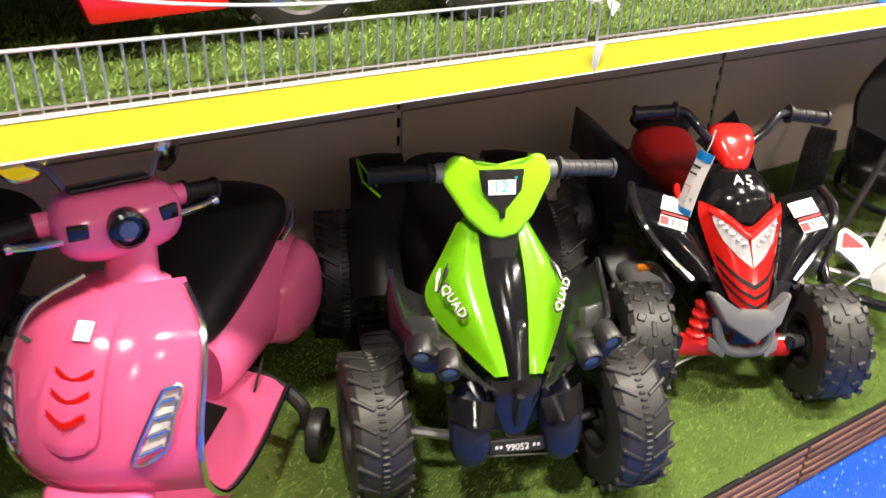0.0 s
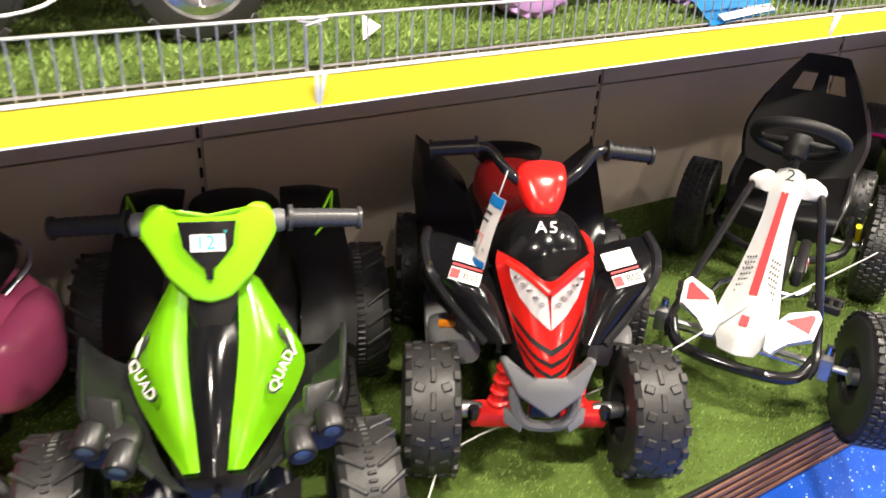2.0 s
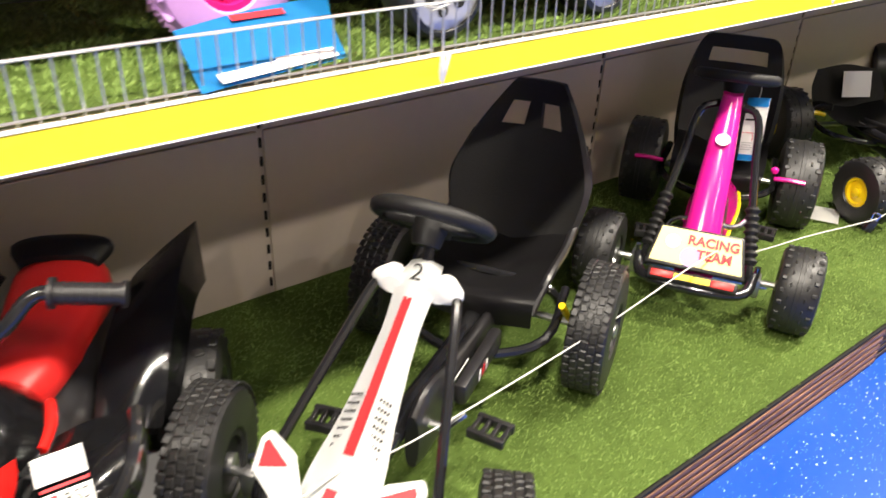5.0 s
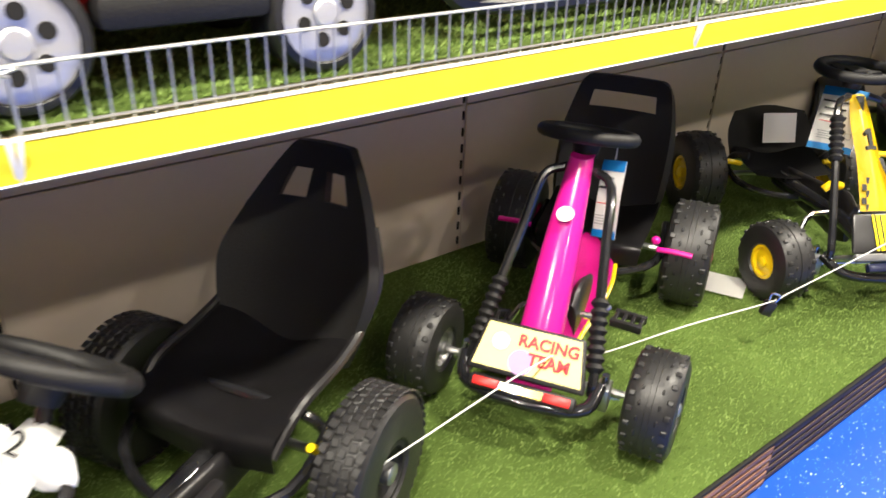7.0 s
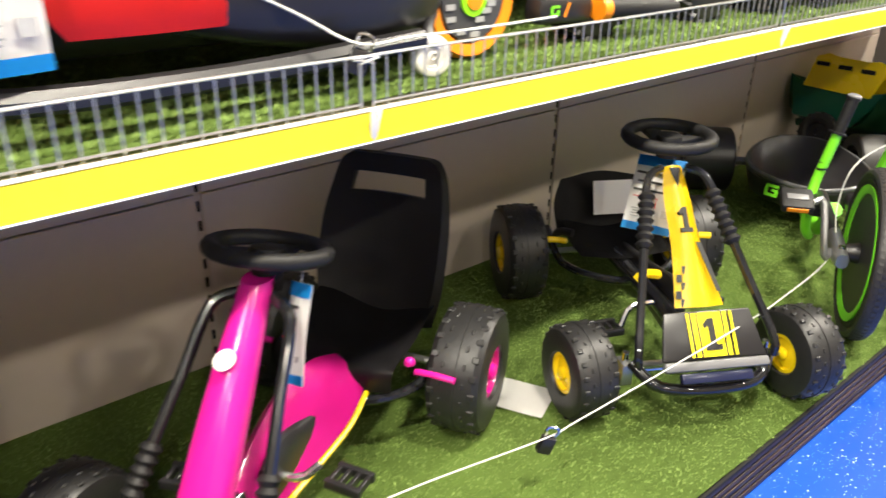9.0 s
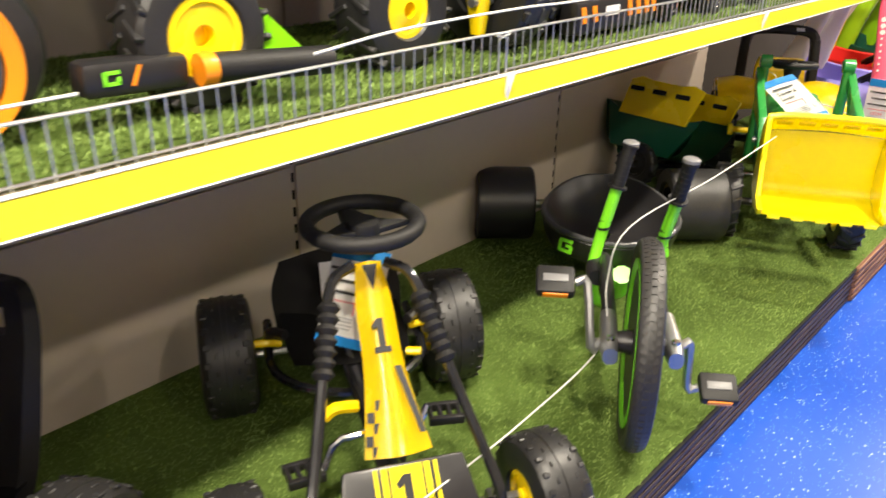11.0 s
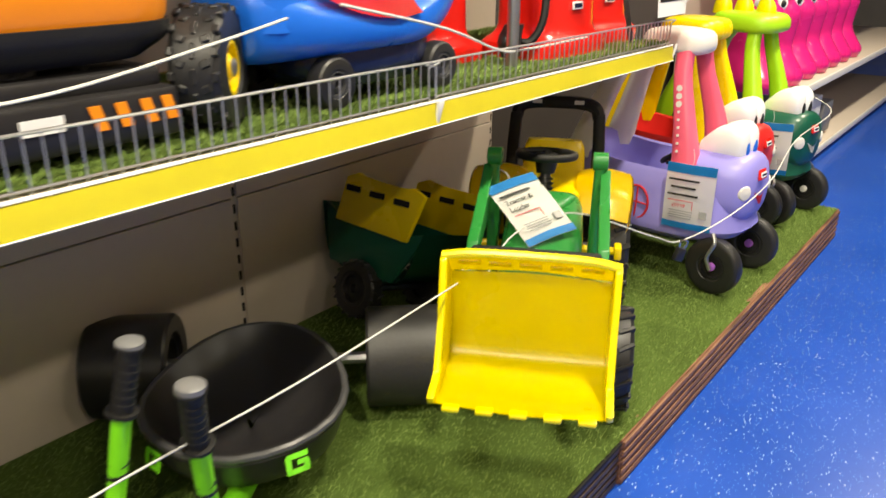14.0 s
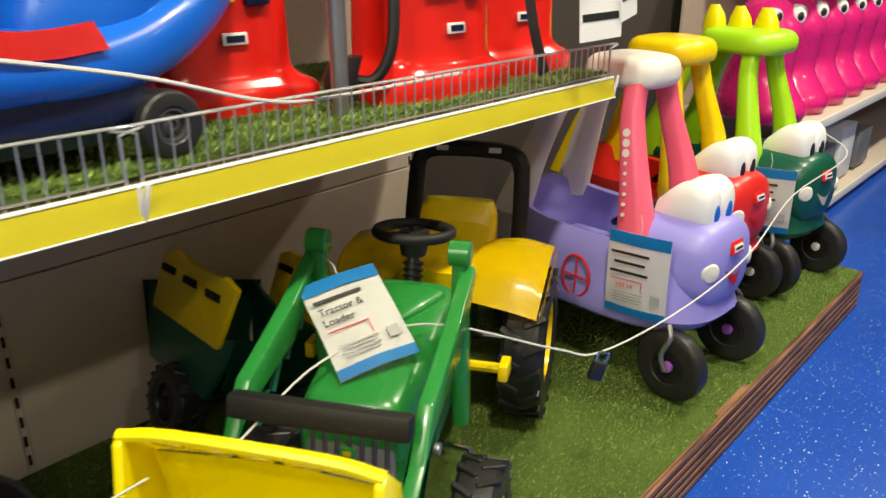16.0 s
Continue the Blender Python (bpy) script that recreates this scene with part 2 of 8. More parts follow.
def patch(ctrl, nu=5, nv=5, thick=0.006, m=Matrix(), bm=None):
    """A smooth bent panel through a small grid of control points."""
    rows = [spline(r, nu) for r in ctrl]
    cols = [spline([r[i] for r in rows], nv) for i in range(len(rows[0]))]
    own = bmesh.new()
    vs = [[own.verts.new(m @ c[j]) for c in cols] for j in range(len(cols[0]))]
    for j in range(len(vs) - 1):
        for i in range(len(vs[0]) - 1):
            own.faces.new((vs[j][i], vs[j][i + 1], vs[j + 1][i + 1], vs[j + 1][i]))
    if thick:
        bmesh.ops.solidify(own, geom=own.faces[:], thickness=thick)
    return merge(bm, own)


def blob(secs, axis="y", seg=20, n=3, m=Matrix(), bm=None):
    """A closed body of superellipse sections: (place along the axis, centre a, centre b, half a, half b, power)."""
    flat = spline([(s[0], s[1], s[2]) for s in secs], n)
    size = spline([(s[3], s[4], s[5]) for s in secs], n)
    rings = []
    for c, s in zip(flat, size):
        ring = []
        for k in range(seg):
            ca, sa = math.cos(k * math.tau / seg), math.sin(k * math.tau / seg)
            a = c[1] + s[0] * math.copysign(abs(ca) ** (2 / s[2]), ca)
            b = c[2] + s[1] * math.copysign(abs(sa) ** (2 / s[2]), sa)
            ring.append(m @ Vector({"y": (a, c[0], b), "z": (a, b, c[0]), "x": (c[0], a, b)}[axis]))
        rings.append(ring)
    return add_rings(bm or bmesh.new(), rings)


def words(body, size, m, material, parent, name="lettering", depth=0.0006, align="CENTER", bold=0.0):
    cu = bpy.data.curves.new(name, "FONT")
    cu.body, cu.size, cu.extrude, cu.align_x, cu.align_y, cu.resolution_u = body, size, depth, align, "CENTER", 3
    cu.offset = bold
    tmp = new(name, cu)
    me = bpy.data.meshes.new_from_object(tmp.evaluated_get(bpy.context.evaluated_depsgraph_get()))
    bpy.data.objects.remove(tmp)
    bpy.data.curves.remove(cu)
    me.materials.clear()
    me.materials.append(material)
    me.transform(m)
    ob = new(name, me)
    ob.parent = parent
    return ob


def facing(x, y, z, tilt=0, rz=0):
    """Stands a flat drawing (made in xy) up so that it faces -y, leaning back by tilt degrees, turned by rz."""
    return pose(x, y, z, 90 - tilt, 0, rz)


def wheel(parent, c, radius, width, rim, material, tread="none", turn=0.0, spokes=0, tyre=None, camber=0.0, hubcap=None, cup=0.75, dish=0.45):
    m = pose(*c, 0, camber, turn)
    h = width / 2
    bm = lathe([(rim * 0.25, -h * 0.30), (rim * 0.30, -h * cup), (rim * 0.8, -h * dish), (rim * 0.86, -h * 0.88), (rim * 1.04, -h * 0.86), (rim * 1.04, h * 0.86),
                (rim * 0.86, h * 0.88), (rim * 0.8, h * dish), (rim * 0.30, h * cup), (rim * 0.25, h * 0.30)], m)
    if spokes:
        for s in (-1, 1):
            for k in range(spokes):
                rbox((h * 0.3, rim * 0.16, rim * 0.62), m @ pose(s * h * 0.55, 0, 0, 360 * k / spokes) @ pose(0, 0, rim * 0.58), 0.003, 1, bm)
    w = link("wheel", bm, material, parent)
    k = 0.16 * radius
    prof = [(rim * 1.0, -h * 0.8), (rim * 1.12, -h * 0.97), (radius * 0.80, -h), (radius - k * 0.55, -h * 0.93), (radius - k * 0.12, -h * 0.72), (radius, -h * 0.35), (radius * 1.004, 0),
            (radius, h * 0.35), (radius - k * 0.12, h * 0.72), (radius - k * 0.55, h * 0.93), (radius * 0.80, h), (rim * 1.12, h * 0.97), (rim * 1.0, h * 0.8)]
    if tread == "slick":
        prof = [(rim * 1.0, -h * 0.8), (rim * 1.1, -h * 0.98), (radius * 0.95, -h), (radius, -h * 0.93), (radius, 0), (radius, h * 0.93), (radius * 0.95, h), (rim * 1.1, h * 0.98), (rim * 1.0, h * 0.8)]
    bm = lathe(prof, m, 40, closed=True)
    def lug(a, x, size, twist=0.0, lift=0.0):
        rbox(size, m @ pose(0, 0, 0, a) @ pose(x, 0, radius + lift, 0, 0, twist), 0.002, 1, bm)
    if tread == "lugs":      # tractor chevrons
        for i in range(18):
            for s in (-1, 1):
                lug(20 * i + (10 if s > 0 else 0), s * h * 0.5, (width * 0.52, radius * 0.085, radius * 0.12), s * 28, -radius * 0.025)
    elif tread == "sand":    # paddle ribs and a toothed centre band
        for i in range(22):
            for s in (-1, 1):
                lug(360 * i / 22, s * h * 0.58, (width * 0.46, radius * 0.055, radius * 0.09), s * 34, -radius * 0.022)
        for i in range(70):
            lug(360 * i / 70, 0, (width * 0.13, radius * 0.045, 0.006), 0, 0.001)
    elif tread == "blocks":
        for i in range(16):
            for s in (-1, 1):
                lug(360 * i / 16, s * h * 0.82, (width * 0.13, radius * 0.15, 0.012), 0, -radius * 0.035)
                lug(360 * i / 16 + 11, s * h * 0.45, (width * 0.17, radius * 0.13, 0.008), s * 20, -0.001)
            lug(360 * i / 16, 0, (width * 0.10, radius * 0.26, 0.005), 0, 0.0)
    elif tread == "road":
        for i in range(44):
            for j in range(5):
                lug(360 * i / 44 + (3 if j % 2 else 0), (j - 2) * h * 0.36, (width * 0.165, radius * 0.115, 0.005), 9 if j % 2 else -9, 0.0)
    elif tread == "dots":
        for i in range(22):
            for s in (-1, 1):
                lug(360 * i / 22, s * h * 0.72, (width * 0.13, radius * 0.10, 0.006), 0, -radius * 0.02)
                lug(360 * i / 22 + 8, s * h * 0.38, (width * 0.05, radius * 0.10, 0.005), 0, 0.0)
        lathe([(radius * 0.99, -h * 0.12), (radius * 1.02, -h * 0.1), (radius * 1.02, h * 0.1), (radius * 0.99, h * 0.12)], m, 40, bm)
    elif tread == "bike":
        for i in range(64):
            for j in (-1, 0, 1):
                lug(360 * i / 64 + (2.8 if j == 0 else 0), j * h * 0.5, (width * 0.30, radius * 0.055, 0.004), j * 15, -0.0004 if j == 0 else -radius * 0.006)
    link("tyre", bm, tyre or TYRE, w, angle=30)
    if hubcap:
        for s in (-1, 1):
            link("hub_cap", lathe([(rim * 0.34, s * h * 0.6), (rim * 0.33, s * h * 0.95), (rim * 0.2, s * h * 1.02), (0.001, s * h * 1.03)], m, 16), hubcap, w)
    return w


# ---- the setting ----
DECK, WALL, FRONT = 0.137, 0.70, -0.375


def shelf_z(x):
    """Underside of the yellow rail; the bays hang a little unevenly."""
    return float(np.interp(x, (-2.5, 0, 1.25, 2.5, 3.75, 6.3), (0.866, 0.885, 0.897, 0.902, 0.905, 0.902)))


def slab(name, x0, x1, y0, y1, z0, z1, material, label, bevel=0.0):
    ob = link(name, rbox((x1 - x0, y1 - y0, z1 - z0), pose((x0 + x1) / 2, (y0 + y1) / 2, (z0 + z1) / 2), bevel), material, smooth=False)
    return tagged(ob, label, name.split("_")[0], kind="structure")


slab("floor", -7, 15, -7, 4, -0.1, 0.0, VINYL, "blue speckled glossy vinyl shop floor")
# ceiling out of view, grey so that less light bounces into the shadows
slab("ceiling", -7, 15, -7, 4, 3.4, 3.5, CEIL, "plain unseen shop ceiling, kept grey to limit bounce")
slab("wall_north", -7, 15, 3.9, 4.0, 0, 3.4, ROOMWALL, "plain wall added to close the shop")
# unseen wall assumed across the aisle; its distance and tone set the bounced light
slab("wall_south", -7, 15, -3.9, -3.8, 0, 3.4, BOUNCEWALL, "plain wall added to close the shop")
slab("wall_west", -7.1, -7, -7, 4, 0, 3.4, ROOMWALL, "plain wall added to close the shop")
slab("wall_east", 15, 15.1, -7, 4, 0, 3.4, ROOMWALL, "plain wall added to close the shop")
X0, X1, XD = -2.5, 6.27, 7.51


def grooved_board(name, x0, x1, z0, z1, y, material, label, grooves=5):
    """A fluted decking board on edge: ribs along its length with dark grooves between."""
    bm = rbox((x1 - x0, 0.020, z1 - z0), pose((x0 + x1) / 2, y + 0.016, (z0 + z1) / 2), 0.001, 1)
    pitch = (z1 - z0) / grooves
    for k in range(grooves):
        rbox((x1 - x0 - 0.002, 0.010, pitch * 0.68), pose((x0 + x1) / 2, y + 0.003, z0 + (k + 0.5) * pitch), 0.003, 2, bm)
    ob = link(name, bm, material, angle=30)
    return tagged(ob, label, "plinth board", kind="structure")


grooved_board("trim_plinth_1", X0, 0.418, 0.0, 0.119, FRONT, DECKING, "brown fluted decking board along the display edge")
grooved_board("trim_plinth_2", 0.424, 2.52, 0.0, 0.119, FRONT, DECKING, "brown fluted decking board along the display edge")
grooved_board("trim_plinth_3", 2.525, 5.260, 0.0, 0.119, FRONT + 0.004, DARKWOOD, "dark brown decking board along the display edge")
grooved_board("trim_plinth_4", 5.265, XD, 0.0, 0.133, FRONT - 0.006, DECKING, "brown wooden board along the display edge")
end = link("trim_plinth_end", rbox((0.022, WALL - FRONT, 0.13), pose(XD + 0.008, (WALL + FRONT) / 2, 0.066), 0.003), DECKING)
tagged(end, "brown wooden board closing the display deck", "plinth board", kind="structure")
slab("trim_edge", X0, 5.260, FRONT - 0.001, FRONT + 0.028, 0.1205, 0.1285, SLOT, "black edging strip under the turf")


def turf(name, x0, x1, y0, y1, z, count, label, height):
    """A backing sheet with gentle waves, and short blades on it as one mesh."""
    nx, ny = int((x1 - x0) / 0.04), int((y1 - y0) / 0.04)
    bm = bmesh.new()
    def wave(x, y):
        return z(x) + 0.0035 * noise.noise((x * 2.1, y * 2.1, 3)) + 0.0016 * noise.noise((x * 9, y * 9, 7))
    top = [[bm.verts.new((x0 + (x1 - x0) * i / nx, y0 + (y1 - y0) * j / ny, wave(x0 + (x1 - x0) * i / nx, y0 + (y1 - y0) * j / ny))) for i in range(nx + 1)] for j in range(ny + 1)]
    for a, b in zip(top, top[1:]):
        for i in range(nx):
            bm.faces.new((a[i], a[i + 1], b[i + 1], b[i]))
    bmesh.ops.solidify(bm, geom=bm.faces[:], thickness=-0.006)
    base = tagged(link(name, bm, TURF), label, "artificial grass", kind="structure")
    rng = np.random.default_rng(5)
    p = np.stack([rng.uniform(x0, x1, count), rng.uniform(y0, y1, count)], 1)
    zz = np.array([wave(x, y) for x, y in p]) - 0.001
    a = rng.uniform(0, math.tau, count)
    d = np.stack([np.cos(a), np.sin(a)], 1)
    lean = rng.normal(0, 0.55, (count, 2)) * height + np.array([0.25, -0.2]) * height
    hh = height * rng.uniform(0.6, 1.25, count)
    w = 0.0019
    v = np.zeros((count, 3, 3))
    v[:, 0, :2], v[:, 1, :2], v[:, 2, :2] = p - d * w, p + d * w, p + lean
    v[:, 0, 2] = v[:, 1, 2] = zz
    v[:, 2, 2] = zz + hh
    me = bpy.data.meshes.new("turf_blades")
    me.from_pydata(v.reshape(-1, 3).tolist(), [], np.arange(count * 3).reshape(-1, 3).tolist())
    me.materials.append(BLADES)
    bl = new("turf_blades", me)
    bl.parent = base
    bl["kind"] = "stuff"
    return base


turf("ground_deck_turf", X0, XD, FRONT + 0.004, WALL, lambda x: DECK - 0.002, 230000, "short green artificial grass laid over the display deck", 0.006)
slab("ground_deck", X0, XD, FRONT + 0.03, WALL, 0.0, 0.126, DARKWOOD, "low wooden display deck under the turf")

# the gondola: back panels, slotted uprights, shelf
for k in range(-2, 6):
    x = k * 1.25
    if k < 5:
        for z0, z1 in ((0.10, 0.596), (0.600, 1.20), (1.204, 2.3)):
            tagged(link("wall_panel", rbox((1.234, 0.02, z1 - z0), pose(x + 0.625, WALL + 0.012, (z0 + z1) / 2), 0.002, 1), PANEL),
                   "beige painted steel gondola back panel", "back panel", "back panels", kind="structure")
    up = tagged(link("wall_upright", rbox((0.03, 0.03, 2.2), pose(x, WALL + 0.024, 1.2), 0.002, 1), PANEL), "beige slotted steel upright", "upright", "uprights", kind="structure")
    slotmesh = None
    for i in range(16):
        if slotmesh is None:
            s = link("slot", rbox((0.007, 0.006, 0.026), Matrix(), 0.001, 1), SLOT, up, smooth=False)
            slotmesh = s.data
        else:
            s = new("slot", slotmesh)
            s.parent = up
        s.location = (x, WALL + 0.008, 0.165 + 0.05 * i)
slab("wall_back", X0, XD + 3.0, WALL + 0.05, WALL + 0.07, 0, 2.3, PANELGAP, "dark back of the gondola")

# the shelf above, bay by bay
for k in range(-2, 5):
    xa, xb = k * 1.25, min((k + 1) * 1.25, X1)
    if k == 4:
        xb = 6.25
    tilt = math.degrees(math.atan2(shelf_z(xb) - shelf_z(xa), xb - xa))
    sh = thing("display_shelf", pose(xa, 0, shelf_z(xa), 0, -tilt), "steel display shelf with yellow ticket rail and turf", "shelf", "shelves over the deck")
    L = xb - xa
    link("board", rbox((L - 0.002, WALL - 0.008, 0.028), pose(L / 2, WALL / 2 + 0.006, 0.034), 0.003), PANEL, sh, "beige steel shelf board")
    link("ticket_rail", patch([[(0.002, -0.006, 0.001), (0.002, -0.0035, 0.016), (0.002, -0.001, 0.031), (0.002, 0.0015, 0.046)],
                               [(L - 0.002, -0.006, 0.001), (L - 0.002, -0.0035, 0.016), (L - 0.002, -0.001, 0.031), (L - 0.002, 0.0015, 0.046)]], 3, 2, 0.003), YELLOWRAIL, sh, "yellow plastic ticket rail")
    link("rail_lip", tube([(0.002, 0.003, 0.0482), (L - 0.002, 0.003, 0.0482)], 0.0032, 1, 6), WHITE, sh, "white plastic lip")
    link("rail_foot", tube([(0.002, -0.006, 0.0), (L - 0.002, -0.006, 0.0)], 0.0016, 1, 6), WHITE, sh)
    link("end_clip", rbox((0.006, 0.007, 0.056), pose(0.004, -0.006, 0.026, 12, 6), 0.002), WHITE, sh, "white rail end clip")
    link("end_clip", rbox((0.006, 0.007, 0.056), pose(L - 0.004, -0.006, 0.026, 12, -4), 0.002), WHITE, sh, "white rail end clip")
    # wire riser standing in the shelf edge
    fence = thing("wire_riser", pose(xa, 0.012, shelf_z(xa) + 0.05, 0, -tilt), "zinc wire riser fence along the shelf front", "shelf fence", "wire risers")
    H = 0.078
    link("frame_wire", tube([(0.012, 0, -0.012), (0.012, 0, H * 0.6), (0.013, 0, H - 0.012), (0.024, 0, H), (L * 0.5, 0, H), (L - 0.024, 0, H), (L - 0.013, 0, H - 0.012), (L - 0.012, 0, H * 0.6), (L - 0.012, 0, -0.012)], 0.0027, 5, 6), WIRE, fence)
    link("foot_wire", tube([(0.012, 0, 0.006), (L - 0.012, 0, 0.006)], 0.002, 1, 6), WIRE, fence)
    me = None
    count = 48
    for i in range(1, count):
        if me is None:
            w = link("upright_wire", tube([(0, 0, -0.012), (0, 0, H)], 0.0016, 1, 5), WIRE, fence)
            me = w.data
        else:
            w = new("upright_wire", me)
            w.parent = fence
        w.location = (0.012 + (L - 0.024) * i / count, 0.0, 0)
turf("ground_shelf_turf", X0, 6.25, 0.014, WALL - 0.01, lambda x: shelf_z(x) + 0.058, 90000, "longer green artificial grass on the upper shelf", 0.010)
# presumed next shelf, out of view: added to keep lamp light off the toys' backs
slab("ceiling_shelf", X0, 6.25, 0.03, WALL, 1.66, 1.69, PANEL, "unseen plain slab added to shade the upper shelf, as a presumed next shelf")

# ---- ride-ons on the deck ----
def sticker(name, w, h, m, material, parent, label=""):
    return link(name, rbox((w, h, 0.0012), m, 0, 1), material, parent, label, smooth=False)


def shop_tag(m, label, lines, price="", w=0.15, h=0.21, name="price_tag"):
    """A hanging card: white with blue bands, its origin at the top middle, drawn in xy."""
    t = thing(name, m, label, "price tag", "price tags")
    link("card", patch([[(-w / 2, 0, 0), (0, 0, 0.004), (w / 2, 0, 0)], [(-w / 2, -h / 2, 0.003), (0, -h / 2, 0.008), (w / 2, -h / 2, 0.002)], [(-w / 2, -h, -0.002), (0, -h, 0.003), (w / 2, -h, -0.004)]], 4, 4, 0.0008), CARD, t)
    for y0, y1 in ((0, 0.14), (0.9, 1.0)):
        link("band", patch([[(-w / 2, -h * y0, 0.0022), (0, -h * y0, 0.0072 + 0.002 * y0), (w / 2, -h * y0, 0.0022 - 0.002 * y0)], [(-w / 2, -h * y1, 0.0040 - 0.003 * y0), (0, -h * y1, 0.0098 - 0.004 * y0), (w / 2, -h * y1, 0.0040 - 0.006 * y0)]], 4, 2, 0.0008), CARDBLUE, t, "blue printed band")
    for i, body in enumerate(lines):
        y = -h * (0.24 + 0.115 * i)
        if body:
            words(body, h * 0.10, pose(-w * 0.42, y, 0.0122), INK, t, align="LEFT")
        else:
            sticker("text_bar", w * (0.62 - 0.12 * (i % 2)), h * 0.030, pose(-w * 0.12, y, 0.0112), INK, t)
    sticker("price_frame", w * 0.5, h * 0.01, pose(-w * 0.15, -h * 0.56, 0.0112), REDINK, t)
    sticker("price_frame", w * 0.012, h * 0.13, pose(w * 0.1, -h * 0.62, 0.0112), REDINK, t)
    if price:
        words(price, h * 0.075, pose(-w * 0.18, -h * 0.64, 0.0122), REDINK, t)
    for i in range(4):
        sticker("text_bar", w * (0.5 - 0.06 * (i % 2)), h * 0.012, pose(-w * 0.12, -h * (0.72 + 0.035 * i), 0.0108), GREYINK, t)
    sticker("code_patch", w * 0.15, w * 0.15, pose(w * 0.33, -h * 0.74, 0.0085), GREYINK, t)
    link("tie", tube([(0, -0.008, 0.004), (0.004, 0.02, 0.006), (-0.004, 0.05, 0.0)], 0.0012, 4, 5), CABLE, t)
    return t


def grip(a, b, r, parent, material=MATTBLACK):
    a, b = Vector(a), Vector(b)
    d = (b - a).normalized()
    g = link("grip", tube([a, b], r, 1, 12), material, parent, "ribbed rubber grip")
    for name, p, long, k in [("flange", a, 0.006, 1.45), ("end_cap", b - d * 0.006, 0.006, 1.25)] + [("rib", a.lerp(b, 0.15 + 0.12 * i), 0.004, 1.07) for i in range(6)]:
        link(name, tube([p, p + d * long], r * k, 1, 12), material, g)
    return g


def mirror_rows(rows, s):
    return [[(s * x, y, z) for x, y, z in r] for r in rows]


def green_quad(m):
    q = thing("quad_bike", m, "lime green and black electric toy quad bike with sand tyres", "ride-on quad", "ride-ons on the deck")
    for s in (-1, 1):
        wheel(q, (s * 0.232 - 0.010, 0.045 if s < 0 else 0.020, 0.138), 0.138, 0.104, 0.07, MATTBLACK, "sand", tyre=TYREGREY, turn=4)
        wheel(q, (s * 0.258, 0.60, 0.15), 0.15, 0.13, 0.07, MATTBLACK, "sand")
        link("steering_knuckle", tube([(s * 0.10, 0.02, 0.12), (s * 0.185, 0.03, 0.135)], 0.010, 1, 8), STEEL, q)
    link("axle", tube([(-0.2, 0.60, 0.14), (0.2, 0.60, 0.14)], 0.014, 1, 8), STEEL, q)
    link("chassis", blob([(0.0, 0, 0.19, 0.07, 0.05, 3), (0.1, 0, 0.22, 0.085, 0.09, 3), (0.35, 0, 0.22, 0.12, 0.10, 3), (0.72, 0, 0.25, 0.15, 0.09, 3)]), BLACK, q)
    flank = [[(0.036, 0.180, 0.492), (0.052, 0.186, 0.494), (0.068, 0.197, 0.474)],
             [(0.038, 0.135, 0.457), (0.072, 0.146, 0.455), (0.102, 0.172, 0.418)],
             [(0.037, 0.082, 0.415), (0.086, 0.098, 0.412), (0.135, 0.140, 0.360)],
             [(0.031, 0.030, 0.374), (0.075, 0.045, 0.372), (0.116, 0.085, 0.328)],
             [(0.024, -0.012, 0.335), (0.050, -0.008, 0.336), (0.078, 0.015, 0.312)],
             [(0.019, -0.045, 0.300), (0.029, -0.050, 0.304), (0.042, -0.046, 0.300)]]
    for s in (-1, 1):
        link("nose_flank", patch(mirror_rows(flank, s), 5, 4, 0.009), LIME, q, "glossy lime green nose panel")
        # pointed black and silver flash with the outlined word beside it
        for pts, mt in (([(0.096, 0.130, 0.428), (0.101, 0.120, 0.417), (0.118, 0.098, 0.386)], INK), ([(0.108, 0.140, 0.412), (0.113, 0.130, 0.402), (0.121, 0.108, 0.384)], CREAM)):
            a, b, c = [(s * x, y, z) for x, y, z in pts]
            link("flank_flash", tube([a, b, c], [0.0015, 0.004, 0.002], 4, 6), mt, q, "black and silver flash decal")
        wm = pose(s * 0.098, 0.055, 0.3935, 47, s * 34, 0) @ pose(0, 0, 0.002, 0, 0, -86 if s < 0 else 88)
        words("QUAD", 0.026, wm, INK, q, depth=0.0012)
        words("QUAD", 0.0225, wm @ pose(0, 0, 0.0016), CREAM, q, depth=0.0012)
        # tinted fender panel, its raised tip, edge rims and the two lamps
        panel = [[(0.118, 0.165, 0.335), (0.160, 0.165, 0.355), (0.198, 0.150, 0.408)],
                 [(0.114, 0.100, 0.318), (0.155, 0.090, 0.343), (0.190, 0.075, 0.374)],
                 [(0.095, 0.035, 0.300), (0.135, 0.025, 0.325), (0.176, 0.022, 0.358)],
                 [(0.066, -0.025, 0.288), (0.100, -0.022, 0.308), (0.130, -0.015, 0.333)],
                 [(0.036, -0.062, 0.280), (0.058, -0.060, 0.288), (0.080, -0.052, 0.305)]]
        f = link("fender", patch(mirror_rows(panel, s), 4, 4, 0.007), SMOKE, q, "smoke-grey glossy angular front fender")
        link("fender_rim", tube([(s * r[2][0], r[2][1], r[2][2]) for r in panel], 0.0055, 4, 6), GLOSSBLACK, f)
        link("fender_skirt", patch(mirror_rows([[(0.198, 0.150, 0.405), (0.190, 0.075, 0.370), (0.176, 0.022, 0.354)], [(0.206, 0.155, 0.345), (0.205, 0.09, 0.322), (0.188, 0.03, 0.318)], [(0.196, 0.165, 0.29), (0.196, 0.10, 0.285), (0.176, 0.035, 0.285)]], s), 3, 3, 0.007), GLOSSBLACK, f, "black fender skirt")
